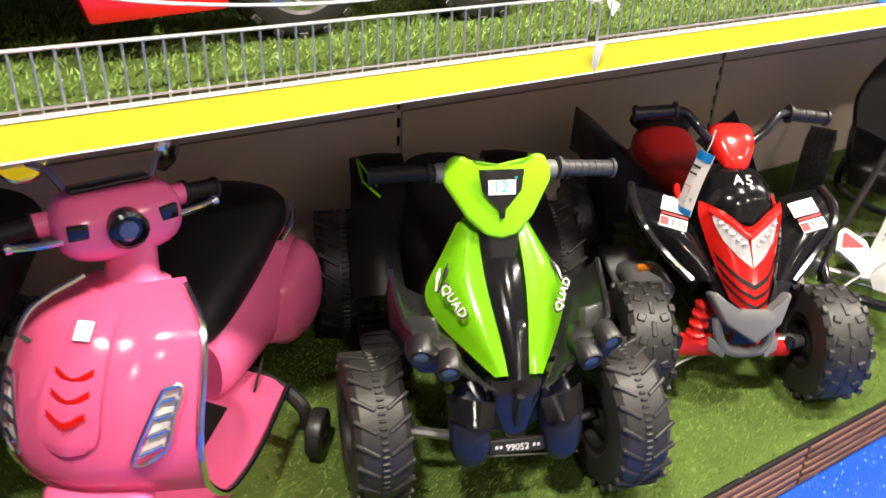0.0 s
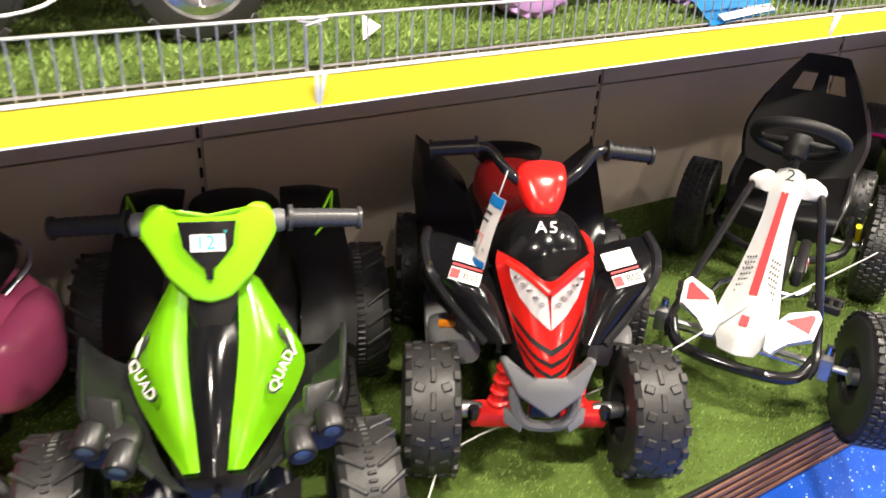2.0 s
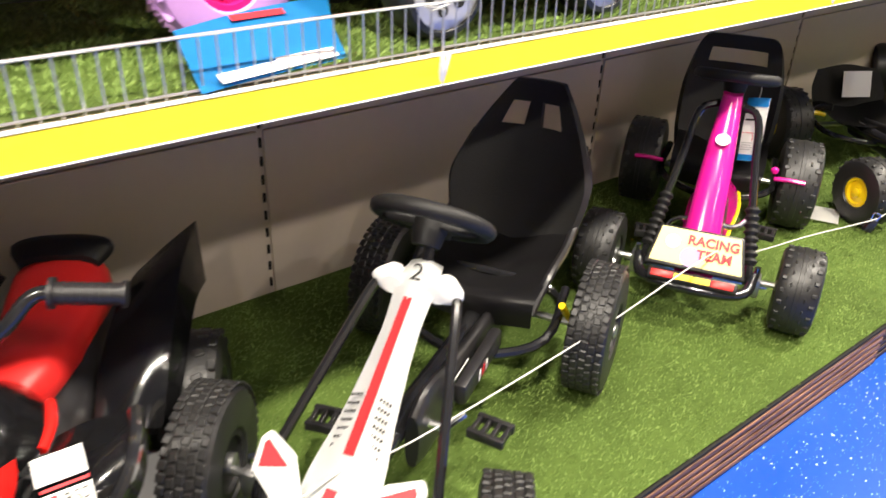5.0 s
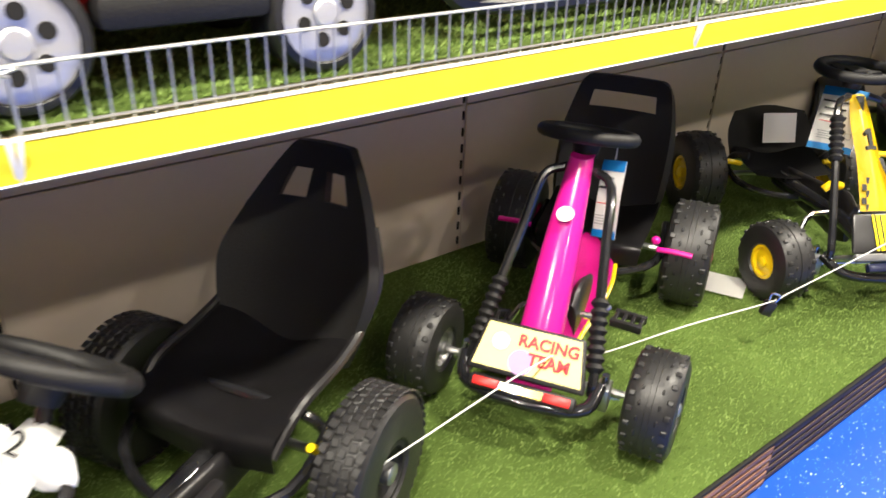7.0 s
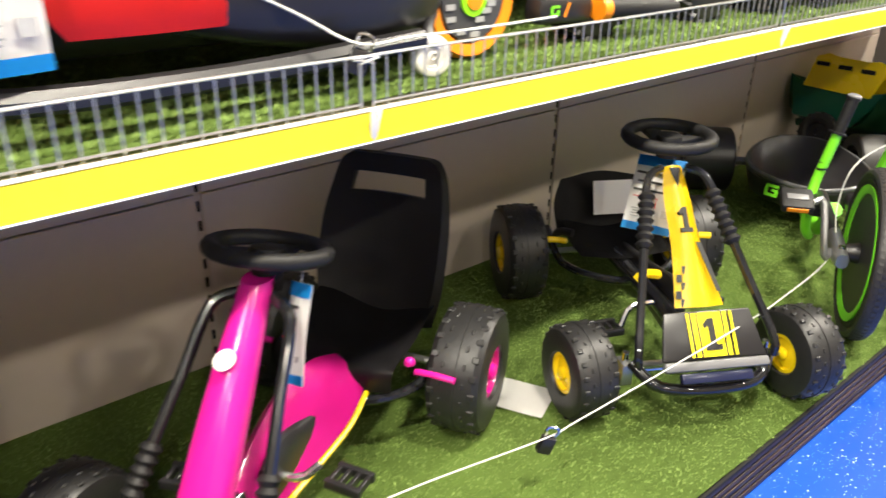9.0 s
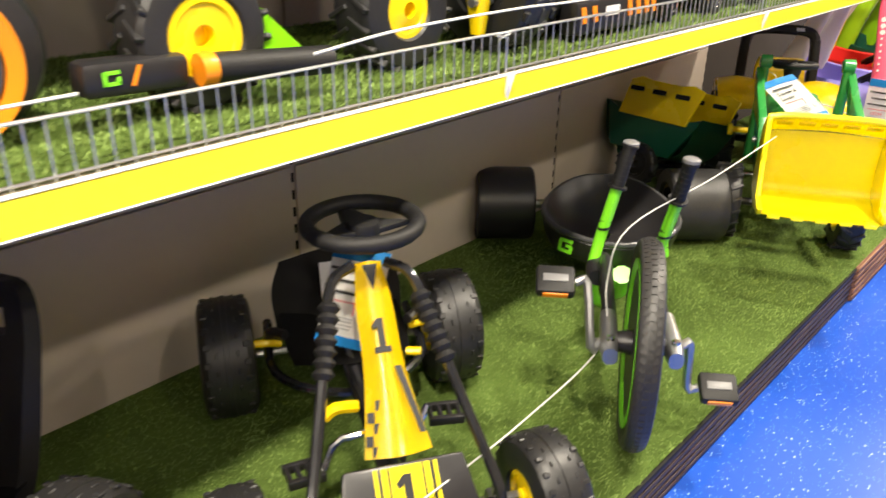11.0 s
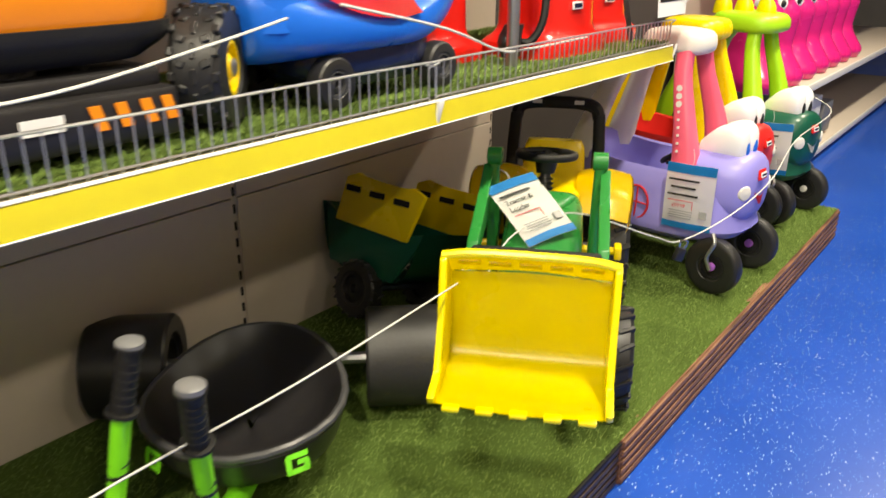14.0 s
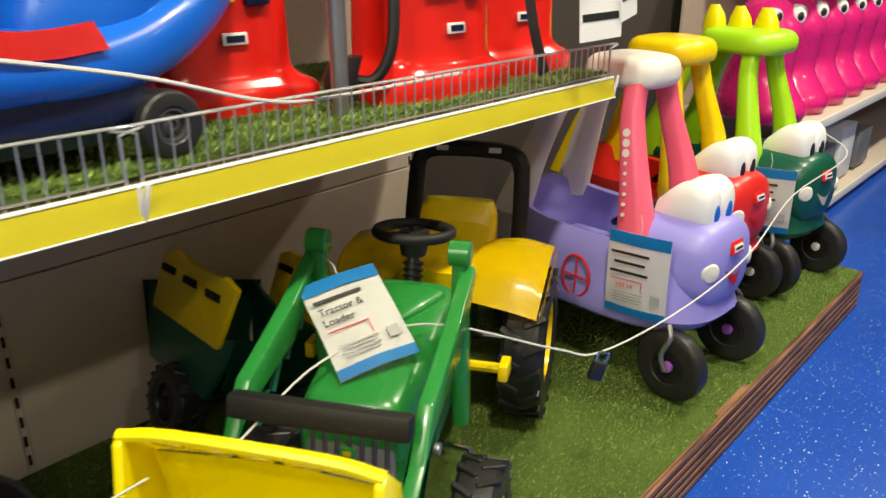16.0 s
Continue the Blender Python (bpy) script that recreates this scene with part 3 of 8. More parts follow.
        link("fender_shoulder", prism([(0, 0), (0.05, -0.012), (0.072, 0.028), (0.02, 0.038)], 0.016, pose(s * 0.128, 0.01, 0.342, -30, 0, s * 36) @ Matrix.Diagonal((s, 1, 1, 1)), 0.004), SMOKE, f)
        for x, y, z in ((0.166, -0.012, 0.345), (0.122, -0.038, 0.328)):
            lm = pose(s * x, y, z, 0, 0, 90 + s * 8) @ pose(0, 0, 0, 0, -16)
            lamp = link("lamp_pod", lathe([(0.010, 0.03), (0.020, 0.02), (0.0225, -0.014), (0.0195, -0.020), (0.016, -0.018)], lm, 20), BLACK, q, "round black lamp housing")
            link("lamp_lens", lathe([(0.0165, -0.010), (0.0165, -0.0165), (0.011, -0.0185), (0.001, -0.019)], lm, 20), LENSBLUE, lamp, "blue-grey lamp lens")
        link("lamp_bracket", blob([(-0.02, s * 0.140, 0.318, 0.035, 0.018, 3), (0.01, s * 0.145, 0.325, 0.045, 0.022, 3), (0.05, s * 0.15, 0.32, 0.035, 0.02, 3)]), BLACK, q)
        link("bumper_pod", blob([(-0.092, s * 0.080, 0.160, 0.012, 0.014, 2), (-0.085, s * 0.082, 0.168, 0.028, 0.032, 2.3), (-0.060, s * 0.084, 0.192, 0.037, 0.046, 2.6), (-0.01, s * 0.078, 0.225, 0.032, 0.042, 2.6)]), DEEPBLUE, q, "rounded dark bumper pod")
        link("pod_cap", patch(mirror_rows([[(0.040, -0.058, 0.255), (0.085, -0.055, 0.262), (0.122, -0.03, 0.262)], [(0.048, -0.082, 0.222), (0.084, -0.088, 0.228), (0.120, -0.062, 0.228)]], s), 4, 3, 0.008), GLOSSBLACK, q, "angular black pod cap")
        link("foot_rest", rbox((0.10, 0.22, 0.02), pose(s * 0.19, 0.32, 0.13), 0.006), MATTBLACK, q)
        treads = link("foot_tread", rbox((0.085, 0.012, 0.006), pose(s * 0.19, 0.24, 0.143), 0.002), BLACK, q)
        for k in range(1, 6):
            t = new("foot_tread", treads.data)
            t.parent = q
            t.location = (0, 0.032 * k, 0)
        rear = [[(0.13, 0.40, 0.20), (0.19, 0.40, 0.20), (0.245, 0.41, 0.19)], [(0.135, 0.48, 0.29), (0.19, 0.475, 0.29), (0.248, 0.48, 0.275)],
                [(0.105, 0.60, 0.37), (0.17, 0.61, 0.375), (0.232, 0.62, 0.37)], [(0.10, 0.70, 0.415), (0.165, 0.715, 0.412), (0.228, 0.72, 0.40)], [(0.11, 0.76, 0.37), (0.165, 0.775, 0.37), (0.215, 0.77, 0.36)]]
        link("rear_fender", patch(mirror_rows(rear, s), 3, 3, 0.012), BLACK, q, "black upswept rear fender")
        for a, b in (((0.175, 0.59, 0.378), (0.212, 0.675, 0.410)), ((0.212, 0.675, 0.410), (0.205, 0.60, 0.380)), ((0.170, 0.560, 0.362), (0.205, 0.60, 0.384))):
            link("fender_flash", tube([(s * a[0], a[1] - 0.006, a[2] + 0.006), (s * b[0], b[1] - 0.006, b[2] + 0.006)], 0.0035, 1, 4), LIME, q, "yellow-green flash decal")
        grip((s * 0.118, 0.205, 0.575), (s * 0.232, 0.215, 0.566), 0.0150, q, DARKGREY if s > 0 else MATTBLACK)
        link("bar_clamp", lathe([(0.017, -0.01), (0.019, 0.0), (0.017, 0.01)], pose(s * 0.103, 0.203, 0.573), 14), GREY, q)
    link("handlebar", tube([(-0.13, 0.207, 0.573), (-0.07, 0.205, 0.56), (0, 0.205, 0.53), (0.07, 0.205, 0.56), (0.13, 0.207, 0.573)], 0.010, 5, 10), DARKGREY, q)
    spine = [[(-0.042, 0.190, 0.470), (0, 0.182, 0.478), (0.042, 0.190, 0.470)], [(-0.040, 0.130, 0.440), (0, 0.118, 0.442), (0.040, 0.130, 0.440)], [(-0.038, 0.082, 0.406), (0, 0.072, 0.414), (0.038, 0.082, 0.406)],
             [(-0.032, 0.028, 0.365), (0, 0.018, 0.372), (0.032, 0.028, 0.365)], [(-0.024, -0.015, 0.328), (0, -0.024, 0.332), (0.024, -0.015, 0.328)], [(-0.020, -0.048, 0.294), (0, -0.056, 0.298), (0.020, -0.048, 0.294)]]
    link("nose_spine", patch(spine, 4, 4, 0.008), GLOSSBLACK, q, "gloss black centre spine")
    link("nose_cowl", blob([(0.425, 0, 0.128, 0.024, 0.018, 3.5), (0.450, 0, 0.148, 0.036, 0.026, 3.5), (0.485, 0, 0.175, 0.040, 0.034, 3.5), (0.51, 0, 0.19, 0.036, 0.03, 3)], "z"), GLOSSBLACK, q, "faceted gloss black cowl")
    # shield in front of the bars: two ears and a rounded point, bowed back at the sides
    sh = pose(0, 0.162, 0.545, -20)
    half = [(0, -0.080), (0.028, -0.073), (0.062, -0.040), (0.100, 0.022), (0.103, 0.042), (0.086, 0.070), (0.064, 0.072), (0.046, 0.054)]
    ring = half + [(0, 0.046)] + [(-x, z) for x, z in half[:0:-1]]
    bm = prism(ring, 0.026, sh, 0.008, seg=3)
    for v in bm.verts:
        l = sh.inverted() @ v.co
        l.y += 2.4 * l.x * l.x
        v.co = sh @ l
    link("shield", bm, LIME, q, "lime green V-shaped shield")
    inset = prism([(-0.042, 0.046), (0.042, 0.046), (0.036, 0.008), (0.012, -0.020), (0.005, -0.024), (0.005, -0.042), (-0.005, -0.042), (-0.005, -0.024), (-0.012, -0.020), (-0.036, 0.008)], 0.004, sh @ pose(0, -0.0135, 0), 0.001)
    link("shield_inset", inset, GLOSSBLACK, q)
    sticker("badge", 0.050, 0.026, sh @ pose(0, -0.0165, 0.014, 90), CARD, q)
    words("12", 0.030, sh @ pose(-0.003, -0.0175, 0.014, 90), TEAL, q)
    words("v", 0.014, sh @ pose(0.026, -0.0165, 0.031, 90), TEAL, q)
    link("prow", prism([(-0.050, 0.060), (0.050, 0.060), (0.042, 0.01), (0.016, -0.060), (-0.016, -0.060), (-0.042, 0.01)], 0.05, pose(0, -0.028, 0.222, -14), 0.010), GLOSSBLACK, q, "black keel-shaped prow")
    link("prow_rib", tube([(0, -0.066, 0.270), (0, -0.060, 0.23), (0, -0.052, 0.19)], 0.007, 3, 6), BLACK, q)
    link("plate_holder", rbox((0.105, 0.016, 0.026), pose(0, -0.068, 0.166, -22), 0.005), BLACK, q)
    sticker("number_plate", 0.096, 0.018, facing(0, -0.0775, 0.168, 22), INK, q)
    words("99052", 0.017, facing(0, -0.0785, 0.168, 22), CARD, q)
    for s in (-1, 1):
        for i in range(4):
            for j in range(2):
                if (i + j) % 2:
                    sticker("check_mark", 0.004, 0.005, facing(s * (0.030 + 0.004 * i), -0.0785, 0.1655 + 0.005 * j, 22), CARD, q)
    link("seat", blob([(0.24, 0, 0.41, 0.06, 0.04, 2.6), (0.40, 0, 0.33, 0.080, 0.05, 2.6), (0.58, 0, 0.33, 0.095, 0.05, 2.6), (0.72, 0, 0.355, 0.10, 0.050, 2.6), (0.76, 0, 0.35, 0.06, 0.03, 2.4)]), MATTBLACK, q)
    return q


green_quad(pose(-0.240, -0.151, DECK, 0, 0, -21))


def red_quad(m):
    q = thing("quad_bike", m, "red and black electric toy quad bike with knobbly tyres", "ride-on quad", "ride-ons on the deck")
    for s in (-1, 1):
        wheel(q, (s * 0.212, 0.01, 0.128), 0.128, 0.108, 0.06, MATTBLACK, "blocks", tyre=TYREGREY)
        wheel(q, (s * 0.225, 0.55, 0.14), 0.14, 0.12, 0.06, MATTBLACK, "blocks")
        link("hub", lathe([(0.014, -0.03), (0.018, 0.0), (0.014, 0.03)], pose(s * 0.140, 0.01, 0.128), 12), STEEL, q)
        link("spring", blob([(0.125, s * 0.080, 0.012, 0.014, 0.014, 2), (0.15, s * 0.075, 0.018, 0.015, 0.015, 2), (0.25, s * 0.058, 0.045, 0.011, 0.011, 2)], "z"), REDMATT, q, "red moulded spring")
        for k in range(4):
            link("spring_coil", tube([(s * (0.078 - 0.005 * k) + 0.017 * math.cos(a), 0.015 + 0.006 * k + 0.017 * math.sin(a), 0.145 + 0.022 * k) for a in np.linspace(0, math.tau, 9)], 0.006, 1, 6), REDMATT, q)
        link("wishbone", rbox((0.10, 0.05, 0.034), pose(s * 0.085, 0.005, 0.122), 0.008), REDMATT, q, "red wishbone")
        link("wishbone_bolt", lathe([(0.011, -0.012), (0.013, 0.0), (0.011, 0.012)], pose(s * 0.128, -0.012, 0.138, 0, 90), 10), GLOSSBLACK, q)
    link("axle", tube([(-0.17, 0.55, 0.13), (0.17, 0.55, 0.13)], 0.014, 1, 8), STEEL, q)
    link("chassis", blob([(0.03, 0, 0.19, 0.065, 0.06, 3), (0.2, 0, 0.22, 0.085, 0.09, 3), (0.5, 0, 0.24, 0.10, 0.10, 3), (0.70, 0, 0.26, 0.10, 0.08, 3)]), BLACK, q)
    tank = [[(-0.100, 0.150, 0.375), (-0.060, 0.085, 0.395), (0, 0.062, 0.400), (0.060, 0.085, 0.395), (0.100, 0.150, 0.375)],
            [(-0.104, 0.165, 0.395), (-0.062, 0.110, 0.435), (0, 0.092, 0.450), (0.062, 0.110, 0.435), (0.104, 0.165, 0.395)],
            [(-0.102, 0.205, 0.405), (-0.060, 0.160, 0.462), (0, 0.145, 0.480), (0.060, 0.160, 0.462), (0.102, 0.205, 0.405)],
            [(-0.090, 0.250, 0.400), (-0.055, 0.215, 0.460), (0, 0.205, 0.480), (0.055, 0.215, 0.460), (0.090, 0.250, 0.400)],
            [(-0.070, 0.300, 0.36), (-0.045, 0.290, 0.41), (0, 0.285, 0.425), (0.045, 0.290, 0.41), (0.070, 0.300, 0.36)]]
    link("tank", patch(tank, 5, 5, 0.012), GLOSSBLACK, q, "gloss black domed tank")
    for s in (-1, 1):
        link("tank_stripe", tube([(s * 0.104, 0.165, 0.393), (s * 0.106, 0.205, 0.400), (s * 0.094, 0.250, 0.400), (s * 0.073, 0.300, 0.365)], 0.008, 4, 8), RED, q, "red side strip")
    mask = [[(-0.092, 0.118, 0.425), (-0.050, 0.078, 0.418), (0, 0.050, 0.395), (0.050, 0.078, 0.418), (0.092, 0.118, 0.425)],
            [(-0.094, 0.100, 0.400), (-0.048, 0.052, 0.388), (0, 0.030, 0.365), (0.048, 0.052, 0.388), (0.094, 0.100, 0.400)],
            [(-0.080, 0.065, 0.355), (-0.042, 0.010, 0.340), (0, -0.008, 0.330), (0.042, 0.010, 0.340), (0.080, 0.065, 0.355)],
            [(-0.062, 0.015, 0.305), (-0.034, -0.032, 0.294), (0, -0.046, 0.288), (0.034, -0.032, 0.294), (0.062, 0.015, 0.305)],
            [(-0.042, -0.030, 0.262), (-0.023, -0.060, 0.256), (0, -0.070, 0.252), (0.023, -0.060, 0.256), (0.042, -0.030, 0.262)]]
    link("mask", patch(mask, 5, 5, 0.014), RED, q, "glossy red front mask")

    def on_mask(u, v, lift):
        """A point of the mask: u across from -1 to 1, v down from 0 to 1, lifted outward."""
        c = []
        for r in mask:
            k = (u + 1) * 2
            i = min(3, int(k))
            c.append(Vector(r[i]).lerp(Vector(r[i + 1]), k - i))
        k = v * 4
        i = min(3, int(k))
        p = c[i].lerp(c[i + 1], k - i)
        return p + Vector((0.3 * u, -0.78, 0.62)) * lift
    for s in (-1, 1):
        lens = [[on_mask(s * 0.04, 0.20, 0.004), on_mask(s * 0.40, 0.17, 0.006), on_mask(s * 0.74, 0.14, 0.006)], [on_mask(s * 0.02, 0.36, 0.006), on_mask(s * 0.38, 0.32, 0.008), on_mask(s * 0.72, 0.27, 0.006)], [on_mask(s * 0.01, 0.52, 0.005), on_mask(s * 0.32, 0.46, 0.006), on_mask(s * 0.60, 0.38, 0.005)]]
        hl = link("headlight", patch(lens, 4, 4, 0.006), LENS, q, "clear faceted V-shaped headlight")
        for k in range(5):
            a = on_mask(s * (0.16 + 0.11 * k), 0.33 - 0.025 * k, 0.012)
            link("reflector_cell", lathe([(0.001, -0.003), (0.006, -0.001), (0.0065, 0.002)], Matrix.Translation(a) @ pose(0, 0, 0, 0, 0, 90) @ pose(0, 0, 0, 0, -40), 8), CHROME, hl)
        link("light_brow", tube([on_mask(s * 0.0, 0.17, 0.006), on_mask(s * 0.40, 0.125, 0.008), on_mask(s * 0.80, 0.10, 0.007)], 0.006, 4, 6), RED, q)
        for v, w in ((0.62, 0.92), (0.74, 0.95), (0.86, 0.98)):
            link("vent", patch([[on_mask(0, v + 0.055, 0.003), on_mask(s * w * 0.5, v + 0.012, 0.003), on_mask(s * w, v - 0.055, 0.003)], [on_mask(0, v + 0.105, 0.003), on_mask(s * w * 0.5, v + 0.062, 0.003), on_mask(s * w * 0.96, v + 0.005, 0.003)]], 3, 2, 0.003), INK, q, "black chevron vent")
        link("cheek", patch(mirror_rows([[(0.095, 0.115, 0.395), (0.112, 0.14, 0.36), (0.11, 0.17, 0.30)], [(0.083, 0.065, 0.345), (0.10, 0.09, 0.31), (0.10, 0.11, 0.25)], [(0.064, 0.012, 0.295), (0.08, 0.03, 0.27), (0.08, 0.05, 0.22)], [(0.045, -0.03, 0.255), (0.055, -0.015, 0.235), (0.055, 0.0, 0.20)]], s), 4, 4, 0.010), GLOSSBLACK, q, "gloss black cheek panel")
        wing = [[(0.112, 0.200, 0.385), (0.150, 0.205, 0.402), (0.188, 0.200, 0.415), (0.222, 0.196, 0.424)],
                [(0.110, 0.150, 0.385), (0.150, 0.140, 0.400), (0.190, 0.138, 0.408), (0.228, 0.145, 0.408)],
                [(0.100, 0.100, 0.370), (0.140, 0.078, 0.380), (0.180, 0.082, 0.385), (0.216, 0.098, 0.378)],
                [(0.085, 0.052, 0.335), (0.112, 0.035, 0.342), (0.144, 0.042, 0.340), (0.172, 0.062, 0.328)],
                [(0.066, 0.005, 0.290), (0.080, -0.005, 0.292), (0.098, 0.002, 0.288), (0.112, 0.015, 0.280)]]
        fender = link("fender", patch(mirror_rows(wing, s), 4, 4, 0.009), GLOSSBLACK, q, "gloss black swept front fender")
        link("fender_lip", tube([(s * r[-1][0], r[-1][1], r[-1][2] + 0.002) for r in wing], 0.010, 5, 8), GLOSSBLACK, fender)
        link("fender_apron", patch(mirror_rows([[(0.226, 0.19, 0.415), (0.230, 0.145, 0.40), (0.217, 0.10, 0.37), (0.174, 0.064, 0.322)], [(0.228, 0.20, 0.38), (0.234, 0.155, 0.36), (0.222, 0.115, 0.335), (0.178, 0.078, 0.30)]], s), 4, 3, 0.008), GLOSSBLACK, fender)
        fm = pose(s * 0.152, 0.092, 0.391, 36, s * -4, s * 6) @ pose(0, 0, 0.004, 0, 0, s * 10)
        sticker("fender_sticker", 0.062, 0.036, fm @ pose(0, 0.030, 0.004), CARD, q, "white sticker with outlined number")
        words("001", 0.036, fm @ pose(0, 0.030, 0.0052), GREYINK, q)
        words("001", 0.032, fm @ pose(0, 0.030, 0.0060), CARD, q)
        sticker("sticker_rule", 0.058, 0.004, fm @ pose(0.002, 0.005, 0.004), REDINK, q)
        sticker("fender_sticker", 0.060, 0.026, fm @ pose(0.002, -0.014, 0.003), CARD, q, "white sticker with red square")
        sticker("sticker_band", 0.018, 0.020, fm @ pose(-0.018, -0.014, 0.0042), REDINK, q)
        words("BSS", 0.021, fm @ pose(0.013, -0.014, 0.0048), INK, q)
        link("handlebar", tube([(0, 0.235, 0.505), (s * 0.035, 0.225, 0.515), (s * 0.075, 0.230, 0.548), (s * 0.105, 0.248, 0.578), (s * 0.135, 0.252, 0.582), (s * 0.2, 0.252, 0.576)], 0.0105, 5, 10), GLOSSBLACK, q)
        grip((s * 0.128, 0.252, 0.582), (s * 0.223, 0.254, 0.573), 0.0150, q, BLACK)
        rear = [[(0.10, 0.36, 0.25), (0.16, 0.36, 0.25), (0.205, 0.38, 0.23)], [(0.10, 0.46, 0.31), (0.165, 0.46, 0.32), (0.215, 0.47, 0.32)], [(0.11, 0.60, 0.35), (0.165, 0.60, 0.375), (0.222, 0.62, 0.395)], [(0.12, 0.72, 0.34), (0.18, 0.735, 0.39), (0.236, 0.765, 0.425)]]
        link("rear_fender", patch(mirror_rows(rear, s), 4, 4, 0.012), GLOSSBLACK, q, "black spiked rear fender")
        link("fender_wall", patch(mirror_rows([[(0.205, 0.38, 0.23), (0.215, 0.47, 0.32), (0.222, 0.62, 0.395), (0.236, 0.765, 0.425)], [(0.215, 0.40, 0.19), (0.232, 0.48, 0.27), (0.240, 0.62, 0.32), (0.245, 0.74, 0.30)]], s), 4, 3, 0.010), GLOSSBLACK, q)
        link("foot_rest", rbox((0.10, 0.24, 0.022), pose(s * 0.165, 0.29, 0.15), 0.008), GREY, q, "grey foot board")
        link("foot_guard", blob([(0.10, s * 0.155, 0.20, 0.045, 0.03, 2.8), (0.16, s * 0.165, 0.205, 0.05, 0.035, 2.8), (0.24, s * 0.165, 0.18, 0.045, 0.025, 2.8)]), GREY, q, "grey moulded foot guard")
    words("A", 0.034, pose(-0.012, 0.122, 0.4710, 40), CARD, q, "tank_decal", 0.002)
    words("5", 0.034, pose(0.012, 0.122, 0.4710, 40), CARD, q, "tank_decal", 0.002)
    link("bar_pod", blob([(0.160, 0, 0.485, 0.012, 0.008, 2), (0.172, 0, 0.492, 0.028, 0.020, 2.6), (0.205, 0, 0.515, 0.046, 0.030, 3.0), (0.245, 0, 0.532, 0.050, 0.026, 3.4), (0.265, 0, 0.534, 0.044, 0.016, 3)], n=4, seg=24), RED, q, "red handlebar pod")
    link("seat", blob([(0.30, 0, 0.36, 0.05, 0.04, 2.6), (0.37, 0, 0.36, 0.070, 0.05, 2.8), (0.52, 0, 0.33, 0.078, 0.05, 2.8), (0.64, 0, 0.33, 0.088, 0.075, 2.8), (0.69, 0, 0.335, 0.08, 0.068, 2.8)]), REDMATT, q, "red moulded seat")
    link("backrest_pad", blob([(0.66, 0, 0.395, 0.07, 0.022, 2.5), (0.70, 0, 0.408, 0.092, 0.028, 2.5), (0.74, 0, 0.395, 0.07, 0.022, 2.5)]), MATTBLACK, q)
    bar = [(-0.090, 0.030), (-0.078, 0.038), (-0.034, 0.010), (-0.028, 0.018), (0.028, 0.018), (0.034, 0.010), (0.078, 0.038), (0.090, 0.030), (0.060, -0.012), (0.0, -0.038), (-0.060, -0.012)]
    bm = prism(bar, 0.036, pose(0, -0.068, 0.236, -26) @ Matrix.Diagonal((1, 1, 1.25, 1)), 0.005)
    for v in bm.verts:
        v.co.y += 4.0 * v.co.x ** 2
    link("bumper", bm, GREY, q, "grey angular bumper")
    link("bumper_hoop", tube([(-0.060, -0.030, 0.215), (-0.054, -0.050, 0.178), (-0.030, -0.062, 0.152), (0.030, -0.062, 0.152), (0.054, -0.050, 0.178), (0.060, -0.030, 0.215)], 0.011, 4, 8), GREY, q)
    for s in (-1, 1):
        link("bumper_fin", prism([(0, 0), (0.046, 0.018), (0.040, -0.012), (0.006, -0.024)], 0.014, pose(s * 0.036, -0.062, 0.160, -20, 0, s * 20) @ Matrix.Diagonal((s, 1, 1, 1)), 0.004), GREY, q, "grey pointed bumper fin")
    link("number_board", rbox((0.06, 0.02, 0.05), pose(0, -0.045, 0.185, -10), 0.006), BLACK, q)
    link("reflector", rbox((0.036, 0.012, 0.016), pose(-0.178, 0.135, 0.245), 0.005), ORANGE, q, "orange reflector")
    return q


red_quad(pose(0.380, -0.155, DECK, 0, 0, -29))


def steering_wheel(parent, c, radius, tilt, material=MATTBLACK, turn=0.0):
    m = pose(*c, tilt, 0, turn)
    ring = tube([m @ Vector((radius * math.cos(a), radius * 0.92 * math.sin(a), 0)) for a in np.linspace(0, math.tau, 25)], radius * 0.150, 1, 10, loop=True)
    w = link("steering_wheel", ring, material, parent)
    bm = prism([(-0.9 * radius, 0.10 * radius), (-0.25 * radius, 0.22 * radius), (0.25 * radius, 0.22 * radius), (0.9 * radius, 0.10 * radius), (0.25 * radius, -0.25 * radius), (0.12 * radius, -0.92 * radius), (-0.12 * radius, -0.92 * radius), (-0.25 * radius, -0.25 * radius)],
               0.012, m @ pose(0, 0, -0.012, -90) @ Matrix.Diagonal((1, 1, -1, 1)), 0.003)
    link("spokes", bm, material, w)
    link("hub", lathe([(0.026, -0.05), (0.034, -0.01), (0.03, 0.004), (0.001, 0.006)], m @ pose(0, 0, 0, 0, -90), 16), material, w)
    return w


def pedal(parent, c, rz=0):
    m = pose(*c, 0, 0, rz)
    p = link("pedal", rbox((0.075, 0.012, 0.02), m @ pose(0, 0.024, 0), 0.003), BLACK, parent, "black plastic pedal")
    bm = rbox((0.075, 0.012, 0.02), m @ pose(0, -0.024, 0), 0.003)
    for k in range(4):
        rbox((0.009, 0.05, 0.016), m @ pose(-0.03 + 0.02 * k, 0, 0), 0.002, 1, bm)
    link("pedal_treads", bm, BLACK, p)
    return p


def bellows(parent, a, b, r, n):
    a, b = Vector(a), Vector(b)
    d = (b - a) / (n * 2)
    q = d.normalized().to_track_quat("X", "Z").to_matrix().to_4x4()
    prof = []
    for k in range(n * 2 + 1):
        prof.append((r if k % 2 else r * 0.66, d.length * k))
    return link("bellows", lathe(prof, Matrix.Translation(a) @ q, 14), MATTBLACK, parent, "ribbed black rubber bellows")


